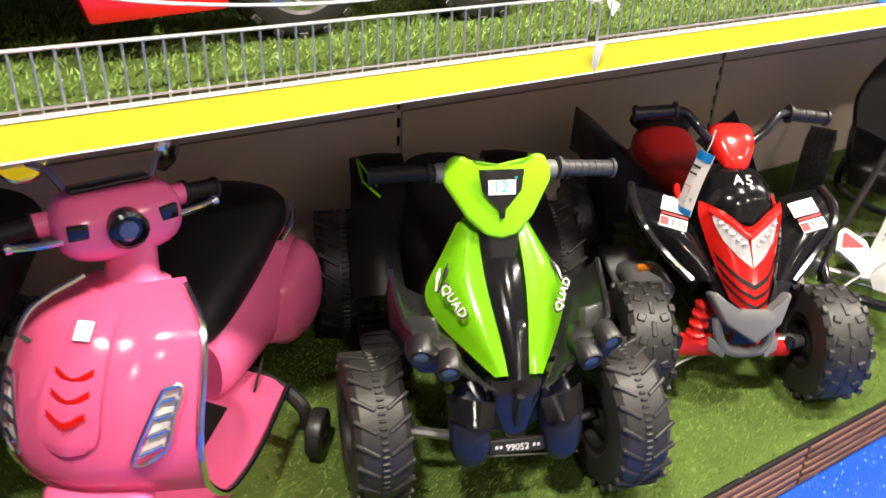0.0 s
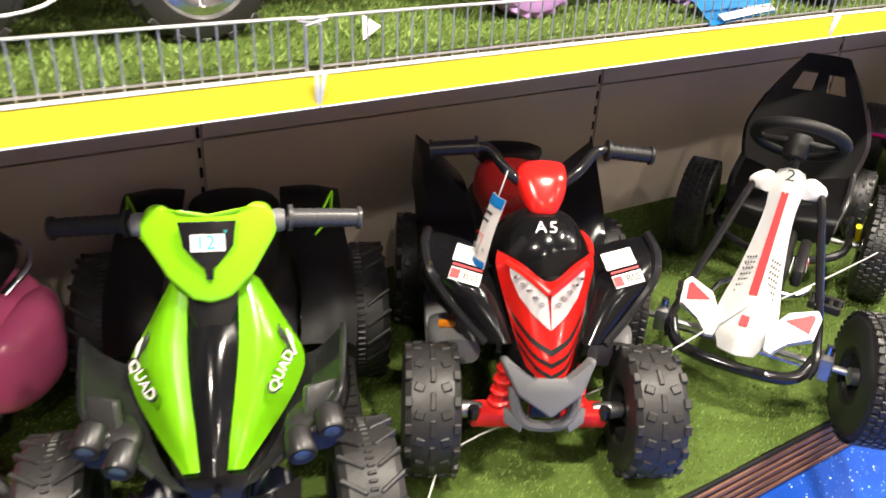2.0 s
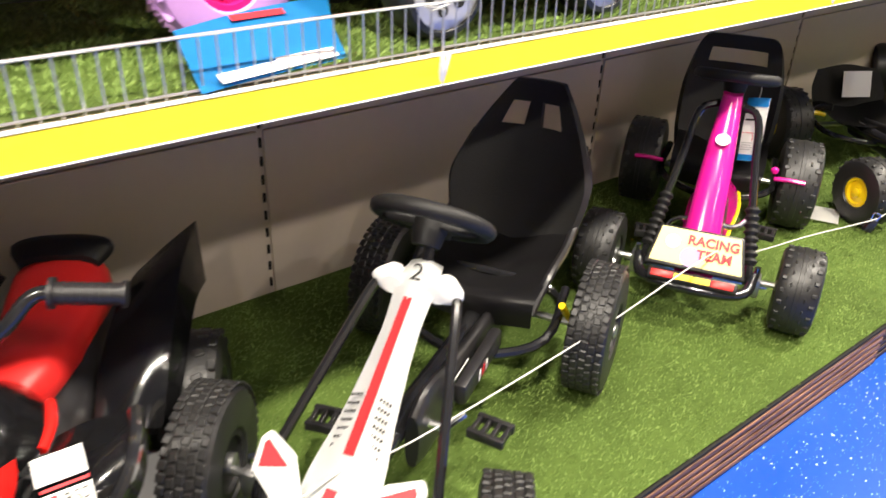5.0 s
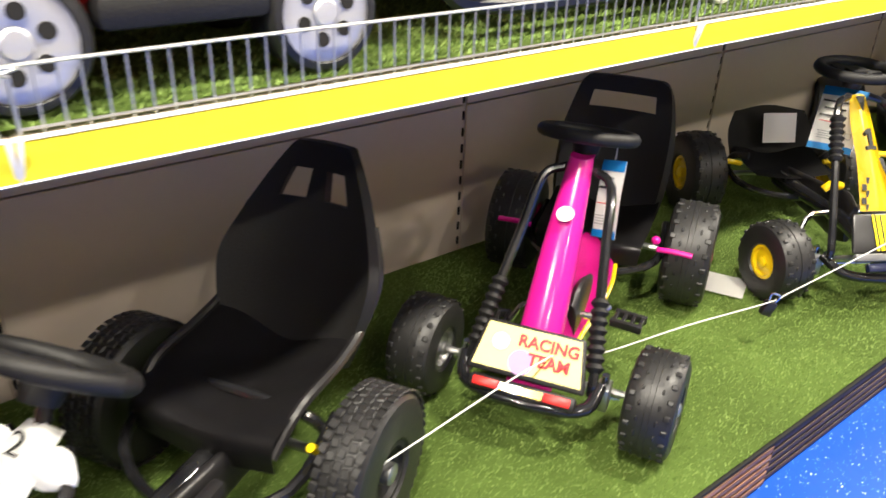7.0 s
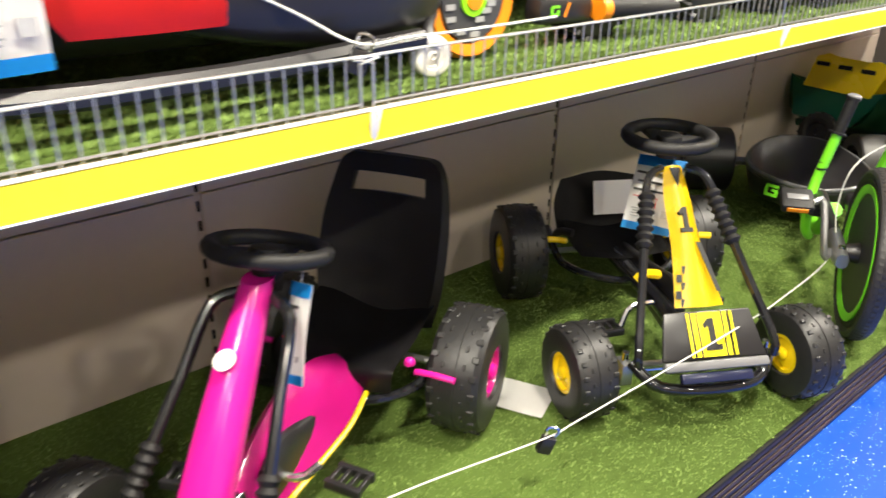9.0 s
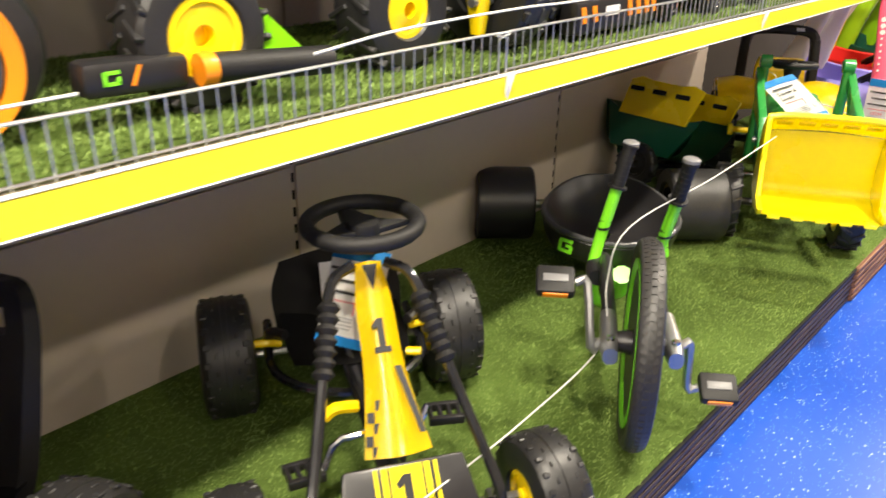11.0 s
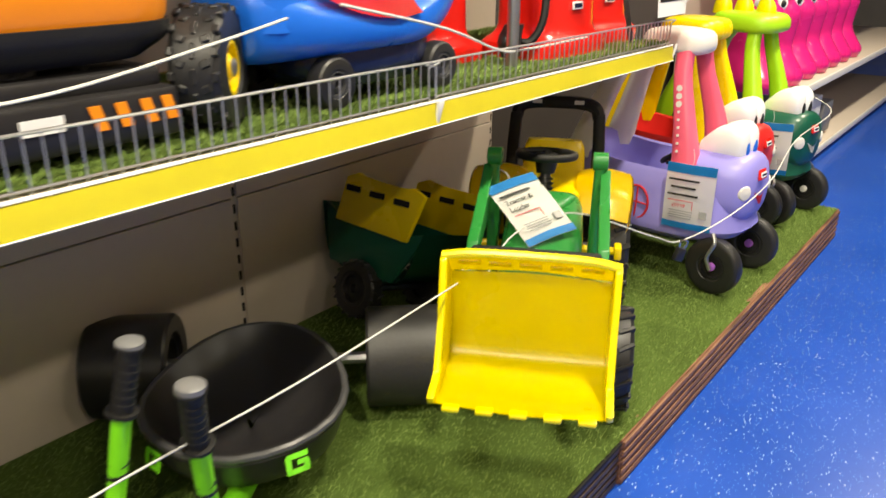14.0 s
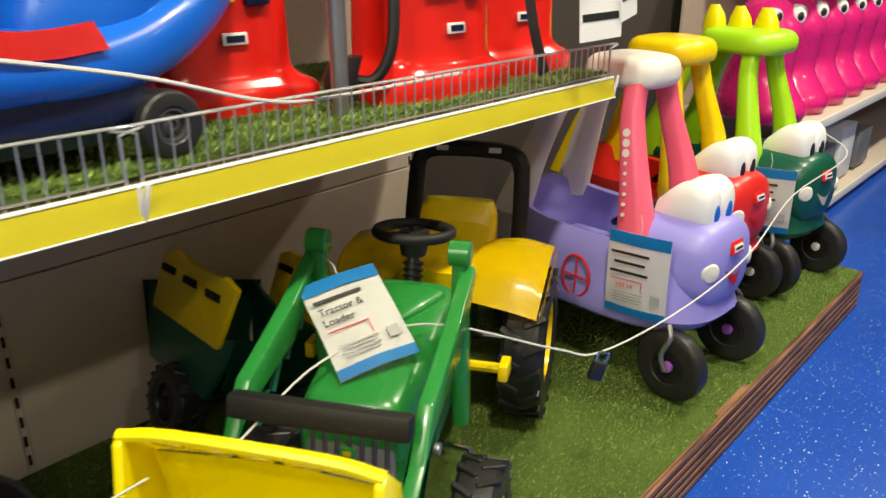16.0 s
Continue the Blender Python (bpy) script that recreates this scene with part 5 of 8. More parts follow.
def scooter(m):
    s = thing("toy_scooter", m, "glossy pink electric toy scooter with black seat and mirrors", "ride-on scooter", "ride-ons on the deck")
    half = [[(0.0, 0.205, 0.494), (0.040, 0.222, 0.490), (0.078, 0.268, 0.476)],
            [(0.0, 0.135, 0.470), (0.070, 0.150, 0.466), (0.130, 0.200, 0.450)],
            [(0.0, 0.072, 0.412), (0.077, 0.090, 0.406), (0.145, 0.148, 0.392)],
            [(0.0, 0.034, 0.348), (0.079, 0.054, 0.340), (0.148, 0.110, 0.326)],
            [(0.0, 0.024, 0.302), (0.078, 0.046, 0.290), (0.149, 0.104, 0.262)],
            [(0.0, 0.040, 0.262), (0.070, 0.064, 0.244), (0.147, 0.120, 0.208)]]
    front = [[(-x, y, z) for x, y, z in r[:0:-1]] + r for r in half]
    link("leg_shield", patch(front, 6, 6, 0.014), PINK, s, "glossy pink leg shield")
    inner = [[(x * 0.93, y + 0.03, z) for x, y, z in r] for r in front]
    link("shield_back", patch(inner, 4, 5, 0.010), PINK, s, "pink inner leg shield")
    for k in (-1, 1):
        edge = [(k * (r[-1][0] + 0.004), r[-1][1] + 0.006, r[-1][2]) for r in half] + [(k * 0.165, 0.160, 0.165), (k * 0.172, 0.26, 0.143), (k * 0.172, 0.38, 0.138), (k * 0.172, 0.464, 0.139)]
        link("shield_trim", tube(edge, 0.006, 5, 8), CHROME, s, "silver edge trim")
        link("indicator", patch([[(k * 0.112, 0.112, 0.402), (k * 0.130, 0.127, 0.398)], [(k * 0.098, 0.078, 0.362), (k * 0.124, 0.098, 0.366)], [(k * 0.088, 0.052, 0.322), (k * 0.116, 0.076, 0.328)]], 3, 4, 0.012), LENS, s, "clear chrome-rimmed side lamp")
        rim = [(k * 0.112, 0.106, 0.406), (k * 0.132, 0.122, 0.402), (k * 0.127, 0.094, 0.366), (k * 0.119, 0.070, 0.324), (k * 0.084, 0.044, 0.317), (k * 0.096, 0.070, 0.362), (k * 0.112, 0.106, 0.406)]
        link("lamp_rim", tube(rim, 0.0035, 3, 6), CHROME, s)
        for i in range(4):
            f = i / 3
            link("lamp_bar", tube([(k * (0.112 - 0.020 * f), 0.098 - 0.048 * f, 0.392 - 0.060 * f), (k * (0.127 - 0.010 * f), 0.108 - 0.036 * f, 0.392 - 0.058 * f)], 0.0032, 1, 6), CHROME, s)
    panel = [[(-0.034, 0.178, 0.488), (0, 0.172, 0.492), (0.034, 0.178, 0.488)], [(-0.036, 0.128, 0.470), (0, 0.121, 0.474), (0.036, 0.128, 0.470)], [(-0.042, 0.066, 0.412), (0, 0.058, 0.414), (0.042, 0.066, 0.412)], [(-0.043, 0.038, 0.365), (0, 0.028, 0.365), (0.043, 0.038, 0.365)], [(-0.026, 0.028, 0.345), (0, 0.022, 0.342), (0.026, 0.028, 0.345)]]
    link("centre_panel", patch(panel, 5, 5, 0.010), PINK, s, "raised pink centre panel")
    for k in range(3):
        z, y = 0.437 - 0.022 * k, 0.083 - 0.0200 * k
        link("chevron", patch([[(-0.028, y + 0.003, z + 0.010), (0.0, y - 0.008, z - 0.002), (0.028, y + 0.003, z + 0.010)], [(-0.028, y - 0.001, z), (0.0, y - 0.012, z - 0.012), (0.028, y - 0.001, z)]], 3, 2, 0.006), RED, s, "red chevron slot")
    link("badge", rbox((0.024, 0.004, 0.030), pose(0, 0.122, 0.482, -50), 0.001), CARD, s, "small white badge")
    sticker("script_badge", 0.050, 0.007, pose(-0.098, 0.140, 0.440, 58, 0, -26), DARKGREY, s)
    board = [[(-0.168, 0.150, 0.160), (-0.08, 0.115, 0.170), (0.08, 0.115, 0.170), (0.168, 0.150, 0.160)], [(-0.172, 0.26, 0.138), (-0.08, 0.26, 0.150), (0.08, 0.26, 0.150), (0.172, 0.26, 0.138)], [(-0.172, 0.38, 0.134), (-0.08, 0.38, 0.150), (0.08, 0.38, 0.150), (0.172, 0.38, 0.134)], [(-0.165, 0.474, 0.136), (-0.08, 0.48, 0.155), (0.08, 0.48, 0.155), (0.165, 0.474, 0.136)]]
    link("footboard", patch(board, 4, 4, 0.030), PINK, s, "pink footboard")
    link("foot_mat", patch([[(-0.085, 0.22, 0.158), (0, 0.22, 0.164), (0.085, 0.22, 0.158)], [(-0.09, 0.36, 0.160), (0, 0.37, 0.168), (0.09, 0.36, 0.160)]], 4, 4, 0.006), MATTBLACK, s, "black rubber foot mat")
    link("rear_body", blob([(0.385, 0, 0.215, 0.075, 0.075, 2.6), (0.42, 0, 0.225, 0.095, 0.095, 2.6), (0.52, 0, 0.235, 0.118, 0.105, 2.5), (0.62, 0, 0.240, 0.138, 0.108, 2.4), (0.73, 0, 0.245, 0.140, 0.105, 2.3), (0.81, 0, 0.245, 0.105, 0.085, 2.2), (0.85, 0, 0.245, 0.04, 0.04, 2)], n=5, seg=28), PINK, s, "rounded pink rear body")
    for k in (-1, 1):
        link("side_cowl", blob([(0.56, k * 0.10, 0.215, 0.025, 0.05, 2.2), (0.62, k * 0.122, 0.215, 0.045, 0.085, 2.3), (0.72, k * 0.130, 0.225, 0.050, 0.095, 2.3), (0.80, k * 0.10, 0.23, 0.035, 0.065, 2.2)], n=4), PINK, s, "bulging pink side cowl")
        link("cowl_slot", rbox((0.004, 0.07, 0.016), pose(k * 0.1175, 0.455, 0.168, 24, k * 20, k * 12), 0.003), SLOT, s, "black slot")
        link("stabiliser_arm", tube([(k * 0.09, 0.50, 0.135), (k * 0.16, 0.47, 0.125), (k * 0.205, 0.45, 0.10), (k * 0.212, 0.445, 0.06)], 0.014, 4, 8), MATTBLACK, s)
        wheel(s, (k * 0.235, 0.44, 0.05), 0.05, 0.034, 0.025, MATTBLACK)
    link("seat", blob([(0.355, 0, 0.305, 0.045, 0.03, 2.4), (0.40, 0, 0.318, 0.076, 0.050, 2.6), (0.50, 0, 0.345, 0.096, 0.060, 2.6), (0.60, 0, 0.370, 0.106, 0.062, 2.6), (0.71, 0, 0.388, 0.106, 0.060, 2.6), (0.775, 0, 0.385, 0.085, 0.045, 2.4), (0.80, 0, 0.38, 0.04, 0.02, 2)], n=5, seg=28), MATTBLACK, s, "long black padded seat")
    link("seat_piping", tube([(-0.06, 0.76, 0.345), (-0.105, 0.70, 0.342), (-0.104, 0.60, 0.328), (-0.092, 0.50, 0.306), (-0.06, 0.40, 0.285)], 0.004, 4, 6), MATTBLACK, s)
    link("grab_rail", tube([(-0.10, 0.69, 0.335), (-0.105, 0.77, 0.36), (-0.06, 0.82, 0.378), (0.06, 0.82, 0.378), (0.105, 0.77, 0.36), (0.10, 0.69, 0.335)], 0.007, 5, 8), CHROME, s, "chrome grab rail")
    link("neck", blob([(0.455, 0, 0.262, 0.066, 0.040, 2.6), (0.480, 0, 0.268, 0.060, 0.036, 2.6), (0.490, 0, 0.272, 0.042, 0.030, 2.4), (0.545, -0.005, 0.290, 0.040, 0.030, 2.4)], "z"), PINK, s, "pink steering neck")
    before = set(bpy.data.objects)
    # handlebar assembly about the steering axis, then turned
    link("headset", blob([(0.512, 0, 0.0, 0.045, 0.036, 2.6), (0.530, 0, -0.004, 0.082, 0.052, 3.0), (0.555, 0, -0.006, 0.094, 0.056, 3.2), (0.590, 0, -0.002, 0.094, 0.050, 3.2), (0.612, 0, 0.006, 0.076, 0.036, 2.8), (0.618, 0, 0.008, 0.05, 0.024, 2.6)], "z", n=4, seg=28), PINK, s, "pink handlebar housing")
    link("dash", rbox((0.12, 0.034, 0.008), pose(0, 0.012, 0.620, -6), 0.004), GLOSSBLACK, s, "black instrument strip")
    hl = link("headlamp", lathe([(0.030, -0.01), (0.030, 0.012), (0.024, 0.016), (0.021, 0.006), (0.001, 0.004)], pose(0.0, -0.056, 0.572, 0, 0, -90), 22), GLOSSBLACK, s, "round black headlamp")
    link("headlamp_lens", lathe([(0.015, 0.004), (0.014, 0.011), (0.001, 0.013)], pose(0.0, -0.056, 0.572, 0, 0, -90), 18), LENSBLUE, hl)
    for k in (-1, 1):
        link("handle", tube([(k * 0.070, 0.006, 0.578), (k * 0.112, 0.014, 0.575)], 0.019, 2, 12), PINK, s)
        grip((k * 0.110, 0.014, 0.575), (k * 0.172, 0.022, 0.568), 0.0145, s)
        link("switch_box", rbox((0.030, 0.012, 0.024), pose(k * 0.066, -0.048, 0.578, 0, 0, k * 14), 0.003), GLOSSBLACK, s)
        link("lever", tube([(k * 0.070, -0.040, 0.566), (k * 0.115, -0.028, 0.562), (k * 0.150, -0.012, 0.560)], 0.006, 3, 8), CHROME, s, "chrome brake lever")
        link("lever_end", lathe([(0.001, -0.008), (0.009, -0.004), (0.009, 0.004), (0.001, 0.008)], pose(k * 0.155, -0.010, 0.560), 12), CHROME, s)
    steer = pose(-0.028, 0.300, 0.004, 0, 0, 44)
    for ob in set(bpy.data.objects) - before:
        ob.data.transform(steer)
    for k, base, at, tilt, rz in ((-1, (-0.085, 0.275, 0.620), (-0.190, 0.335, 0.640), -24, 36), (1, (0.010, 0.355, 0.618), (-0.005, 0.450, 0.630), 6, 92)):
        mm = pose(*at, tilt, 0, rz)
        b, a = Vector(base), Vector(at)
        link("mirror_stem", tube([b, b.lerp(a, 0.4) + Vector((0, 0, 0.014)), b.lerp(a, 0.82)], 0.0055, 4, 8), CHROME, s)
        mir = link("mirror", lathe([(0.001, 0.016), (0.026, 0.013), (0.040, 0.002), (0.041, -0.004), (0.037, -0.005)], mm @ pose(0, 0, 0, 0, 0, -90), 28), CHROME, s, "round chrome mirror")
        link("mirror_glass", lathe([(0.0375, -0.001), (0.037, 0.0062 if k < 0 else -0.0056), (0.001, 0.0063 if k < 0 else -0.0057)], mm @ pose(0, 0, 0, 0, 0, -90) @ (pose(0, 0, 0) if k > 0 else pose(0.011, 0, 0)), 28), MIRROR, mir)
    wheel(s, (0, 0.075, 0.10), 0.10, 0.07, 0.055, STEEL, "blocks", turn=30)
    gm = pose(0, 0.075, 0, 0, 0, 30)
    link("mudguard", blob([(-0.155, 0, 0.14, 0.03, 0.03, 2.2), (-0.130, 0, 0.185, 0.062, 0.042, 2.4), (-0.06, 0, 0.218, 0.076, 0.038, 2.4), (0.03, 0, 0.222, 0.072, 0.035, 2.4), (0.08, 0, 0.19, 0.04, 0.02, 2.2)], n=4, m=gm), PINK, s, "pink front mudguard")
    link("guard_trim", tube([gm @ Vector(p) for p in ((-0.074, -0.08, 0.195), (-0.062, -0.135, 0.185), (0, -0.168, 0.170), (0.062, -0.135, 0.185), (0.074, -0.08, 0.195))], 0.006, 4, 8), CHROME, s, "chrome mudguard bumper")
    wheel(s, (0, 0.66, 0.10), 0.10, 0.075, 0.055, STEEL, "blocks")
    return s


scooter(pose(-0.925, -0.130, DECK, 0, 0, -38) @ pose(-0.05, 0, 0))
dark = thing("toy_motorbike", pose(-1.30, 0.02, DECK, 0, 0, -35), "black toy motorbike in the shade beside the pink scooter", "ride-on bike", "ride-ons on the deck")
link("body", blob([(0.05, 0, 0.45, 0.08, 0.08, 2.4), (0.15, 0, 0.42, 0.11, 0.13, 2.5), (0.35, 0, 0.38, 0.11, 0.10, 2.5), (0.6, 0, 0.45, 0.09, 0.06, 2.4)]), BLACK, dark)
link("handlebar", tube([(-0.2, 0.16, 0.58), (-0.08, 0.12, 0.58), (0.08, 0.12, 0.58), (0.2, 0.16, 0.58)], 0.012, 4, 8), MATTBLACK, dark)
link("fork", tube([(0.0, 0.1, 0.55), (0.05, 0.0, 0.3), (0.05, -0.05, 0.12)], 0.016, 3, 8), DARKGREY, dark)
wheel(dark, (0, -0.05, 0.14), 0.14, 0.08, 0.08, MATTBLACK, "blocks")
wheel(dark, (0, 0.55, 0.14), 0.14, 0.09, 0.08, MATTBLACK, "blocks")
link("swing_arm", tube([(0, 0.2, 0.3), (0, 0.4, 0.2), (0, 0.55, 0.14)], 0.02, 3, 8), BLACK, dark)


def drift_trike(m):
    t = thing("drift_trike", m, "black and green drift trike with a large spoked front wheel", "trike", "ride-ons on the deck")
    wm = pose(0.0, -1.11, 0.235, 0, 0, -5)
    R = 0.235
    # front wheel: narrow tyre, green-lined rim, five flat spokes
    rim = lathe([(R * 0.78, -0.018), (R * 0.86, -0.022), (R * 0.90, -0.012), (R * 0.90, 0.012), (R * 0.86, 0.022), (R * 0.78, 0.018)], wm, 48, closed=True)
    w = link("front_wheel", rim, MATTBLACK, t)
    for sgn in (-1, 1):
        link("rim_band", lathe([(R * 0.70, sgn * 0.017), (R * 0.80, sgn * 0.021), (R * 0.80, sgn * 0.025), (R * 0.70, sgn * 0.020)], wm, 48, closed=True), TRIKELIME, w, "bright green rim band")
    for k in range(5):
        link("spoke", rbox((0.026, 0.05, R * 0.72), wm @ pose(0, 0, 0, 72 * k) @ pose(0, 0, R * 0.42), 0.008), MATTBLACK, w)
        link("spoke_web", prism([(-0.045, R * 0.36), (0.045, R * 0.36), (0.07, R * 0.66), (-0.07, R * 0.66)], 0.010, wm @ pose(0, 0, 0, 72 * k + 36) @ pose(0, 0, 0, 0, 0, 90), 0.004), TRIKELIME, w, "green rim infill")
    tyre = lathe([(R * 0.88, -0.018), (R * 0.93, -0.026), (R * 0.97, -0.023), (R, -0.010), (R, 0.010), (R * 0.97, 0.023), (R * 0.93, 0.026), (R * 0.88, 0.018)], wm, 64)
    for i in range(80):
        for j in (-1, 0, 1):
            rbox((0.011, 0.010, 0.004), wm @ pose(0, 0, 0, 4.5 * i + (2.2 if j == 0 else 0)) @ pose(j * 0.012, 0, R - (0.003 if j else 0.0), 0, j * 18, j * 20), 0, 1, tyre)
    link("tyre", tyre, TYREGREY, w, angle=30)
    link("hub", lathe([(0.02, -0.06), (0.03, -0.02), (0.03, 0.02), (0.02, 0.06)], wm, 16), BLACK, w)
    for s in (-1, 1):
        link("fork_blade", tube([(s * 0.05, -0.76, 0.27), (s * 0.055, -0.85, 0.265), (s * 0.062, -1.03, 0.25), (s * 0.062, -1.10, 0.235)], 0.017, 4, 10), BLACK, t, "black fork arm")
        link("axle_clamp", blob([(-1.17, s * 0.07, 0.232, 0.016, 0.02, 2.6), (-1.12, s * 0.07, 0.235, 0.02, 0.028, 2.6), (-1.03, s * 0.066, 0.25, 0.018, 0.024, 2.6)]), STEEL, t, "silver axle clamp")
        for dy in (-0.03, 0.02):
            link("clamp_bolt", lathe([(0.010, 0), (0.010, 0.006), (0.004, 0.007)], pose(s * 0.07, -1.11 + dy, 0.258, 0, -90), 10), CHROME, t)
        cr = (s * 0.11, -1.12 + s * 0.02, 0.235)
        end = (s * 0.125, -1.08, 0.235 - s * 0.125)
        link("crank_arm", tube([(s * 0.09, -1.11, 0.235), cr, end, (s * 0.15, end[1], end[2])], 0.010, 3, 8), STEEL, t)
        pm = pose(s * 0.195, end[1], end[2], 25)
        p = link("pedal", rbox((0.085, 0.075, 0.028), pm, 0.008), MATTBLACK, t, "black pedal with orange reflector")
        link("reflector", rbox((0.055, 0.004, 0.014), pm @ pose(0, -0.038, 0), 0.002), ORANGE, p, "orange reflector")
        link("reflector", rbox((0.055, 0.02, 0.004), pm @ pose(0, 0, 0.0145), 0.001), GREY, p)
        link("head_block", blob([(-0.80, s * 0.063, 0.235, 0.030, 0.022, 2.5), (-0.76, s * 0.063, 0.24, 0.036, 0.030, 2.5), (-0.71, s * 0.06, 0.245, 0.030, 0.025, 2.5)]), BLACK, t)
        tx, ty = (-0.015, -0.715) if s < 0 else (0.112, -0.83)
        bar = [Vector((s * 0.08, -0.745, 0.25)).lerp(Vector((tx, ty, 0.575)), u) + Vector((0, b, 0)) for u, b in ((0, 0), (0.2, 0.012), (0.4, 0.006), (0.64, 0))]
        link("lever_bar", tube(bar, 0.0155, 4, 10), TRIKELIME, t, "bright green steering lever")
        link("lever_lower", tube([(s * 0.08, -0.75, 0.215), (s * 0.065, -0.72, 0.14), (s * 0.04, -0.68, 0.10)], 0.0155, 3, 10), TRIKELIME, t)
        for u in (0.30, 0.36):
            q = bar[0].lerp(bar[2], u / 0.4)
            link("bar_ring", lathe([(0.0168, -0.003), (0.0168, 0.003)], pose(q.x, q.y + 0.004, q.z, 0, 84), 12), BLACK, t)
        grip(tuple(bar[3]), (tx, ty, 0.57), 0.0175, t)
        link("grip_cap", lathe([(0.021, 0.0), (0.021, 0.008), (0.014, 0.012), (0.001, 0.012)], pose(tx, ty, 0.568, 0, -85), 16), GREY, t, "grey grip cap")
    link("frame_tube", tube([(0, -0.74, 0.22), (0.01, -0.62, 0.11), (0.02, -0.45, 0.06), (0.03, -0.2, 0.05), (0.03, 0.0, 0.08)], 0.026, 4, 10), TRIKELIME, t, "green main frame")
    link("rear_axle", tube([(-0.33, -0.03, 0.125), (0.33, 0.05, 0.125)], 0.016, 1, 8), STEEL, t)
    for s, y in ((-1, -0.03), (1, 0.05)):
        wheel(t, (s * 0.335, y, 0.128), 0.128, 0.20, 0.075, MATTBLACK, "slick", turn=7, tyre=BLACK if s < 0 else TYREGREY)
    ring = lambda sx, sy, z, lift, n=26: [Vector((0.012 + sx * math.cos(a) * (1 - 0.12 * math.sin(a)), -0.25 + sy * math.sin(a), z + lift * max(0, math.sin(a)) ** 1.5 + 0.02 * abs(math.cos(a)))) for a in np.linspace(0, math.tau, n, endpoint=False)]
    bm = add_rings(bmesh.new(), [ring(0.215, 0.235, 0.172, 0.055), ring(0.205, 0.225, 0.192, 0.055), ring(0.18, 0.20, 0.162, 0.045), ring(0.15, 0.15, 0.125, 0.04), ring(0.07, 0.07, 0.108, 0.01), ring(0.01, 0.01, 0.106, 0)], cap=False)
    add_rings(bm, [ring(0.215, 0.235, 0.172, 0.055), ring(0.205, 0.225, 0.13, 0.03), ring(0.19, 0.19, 0.09, 0.0)], cap=False)
    link("seat", bm, BLACK, t, "black moulded scoop seat")
    link("seat_rim", tube(ring(0.212, 0.232, 0.186, 0.055) + ring(0.212, 0.232, 0.186, 0.055)[:1], 0.009, 1, 8, loop=True), DARKGREY, t)
    for s in (-1, 1):
        for (w0, h0, dx, dz) in ((0.012, 0.036, -0.020, 0), (0.045, 0.011, 0, 0.017), (0.045, 0.011, 0, -0.015), (0.012, 0.02, 0.018, -0.008), (0.022, 0.010, 0.010, 0.002)):
            sticker("seat_badge", w0, h0, facing(0.012 + s * 0.138, -0.437, 0.158, 12, s * 36) @ pose(dx, dz, 0.012), TRIKELIME, t, "bright green angular logo")
    return t


drift_trike(pose(4.84, 0.40, DECK, 0, 0, -53.6))


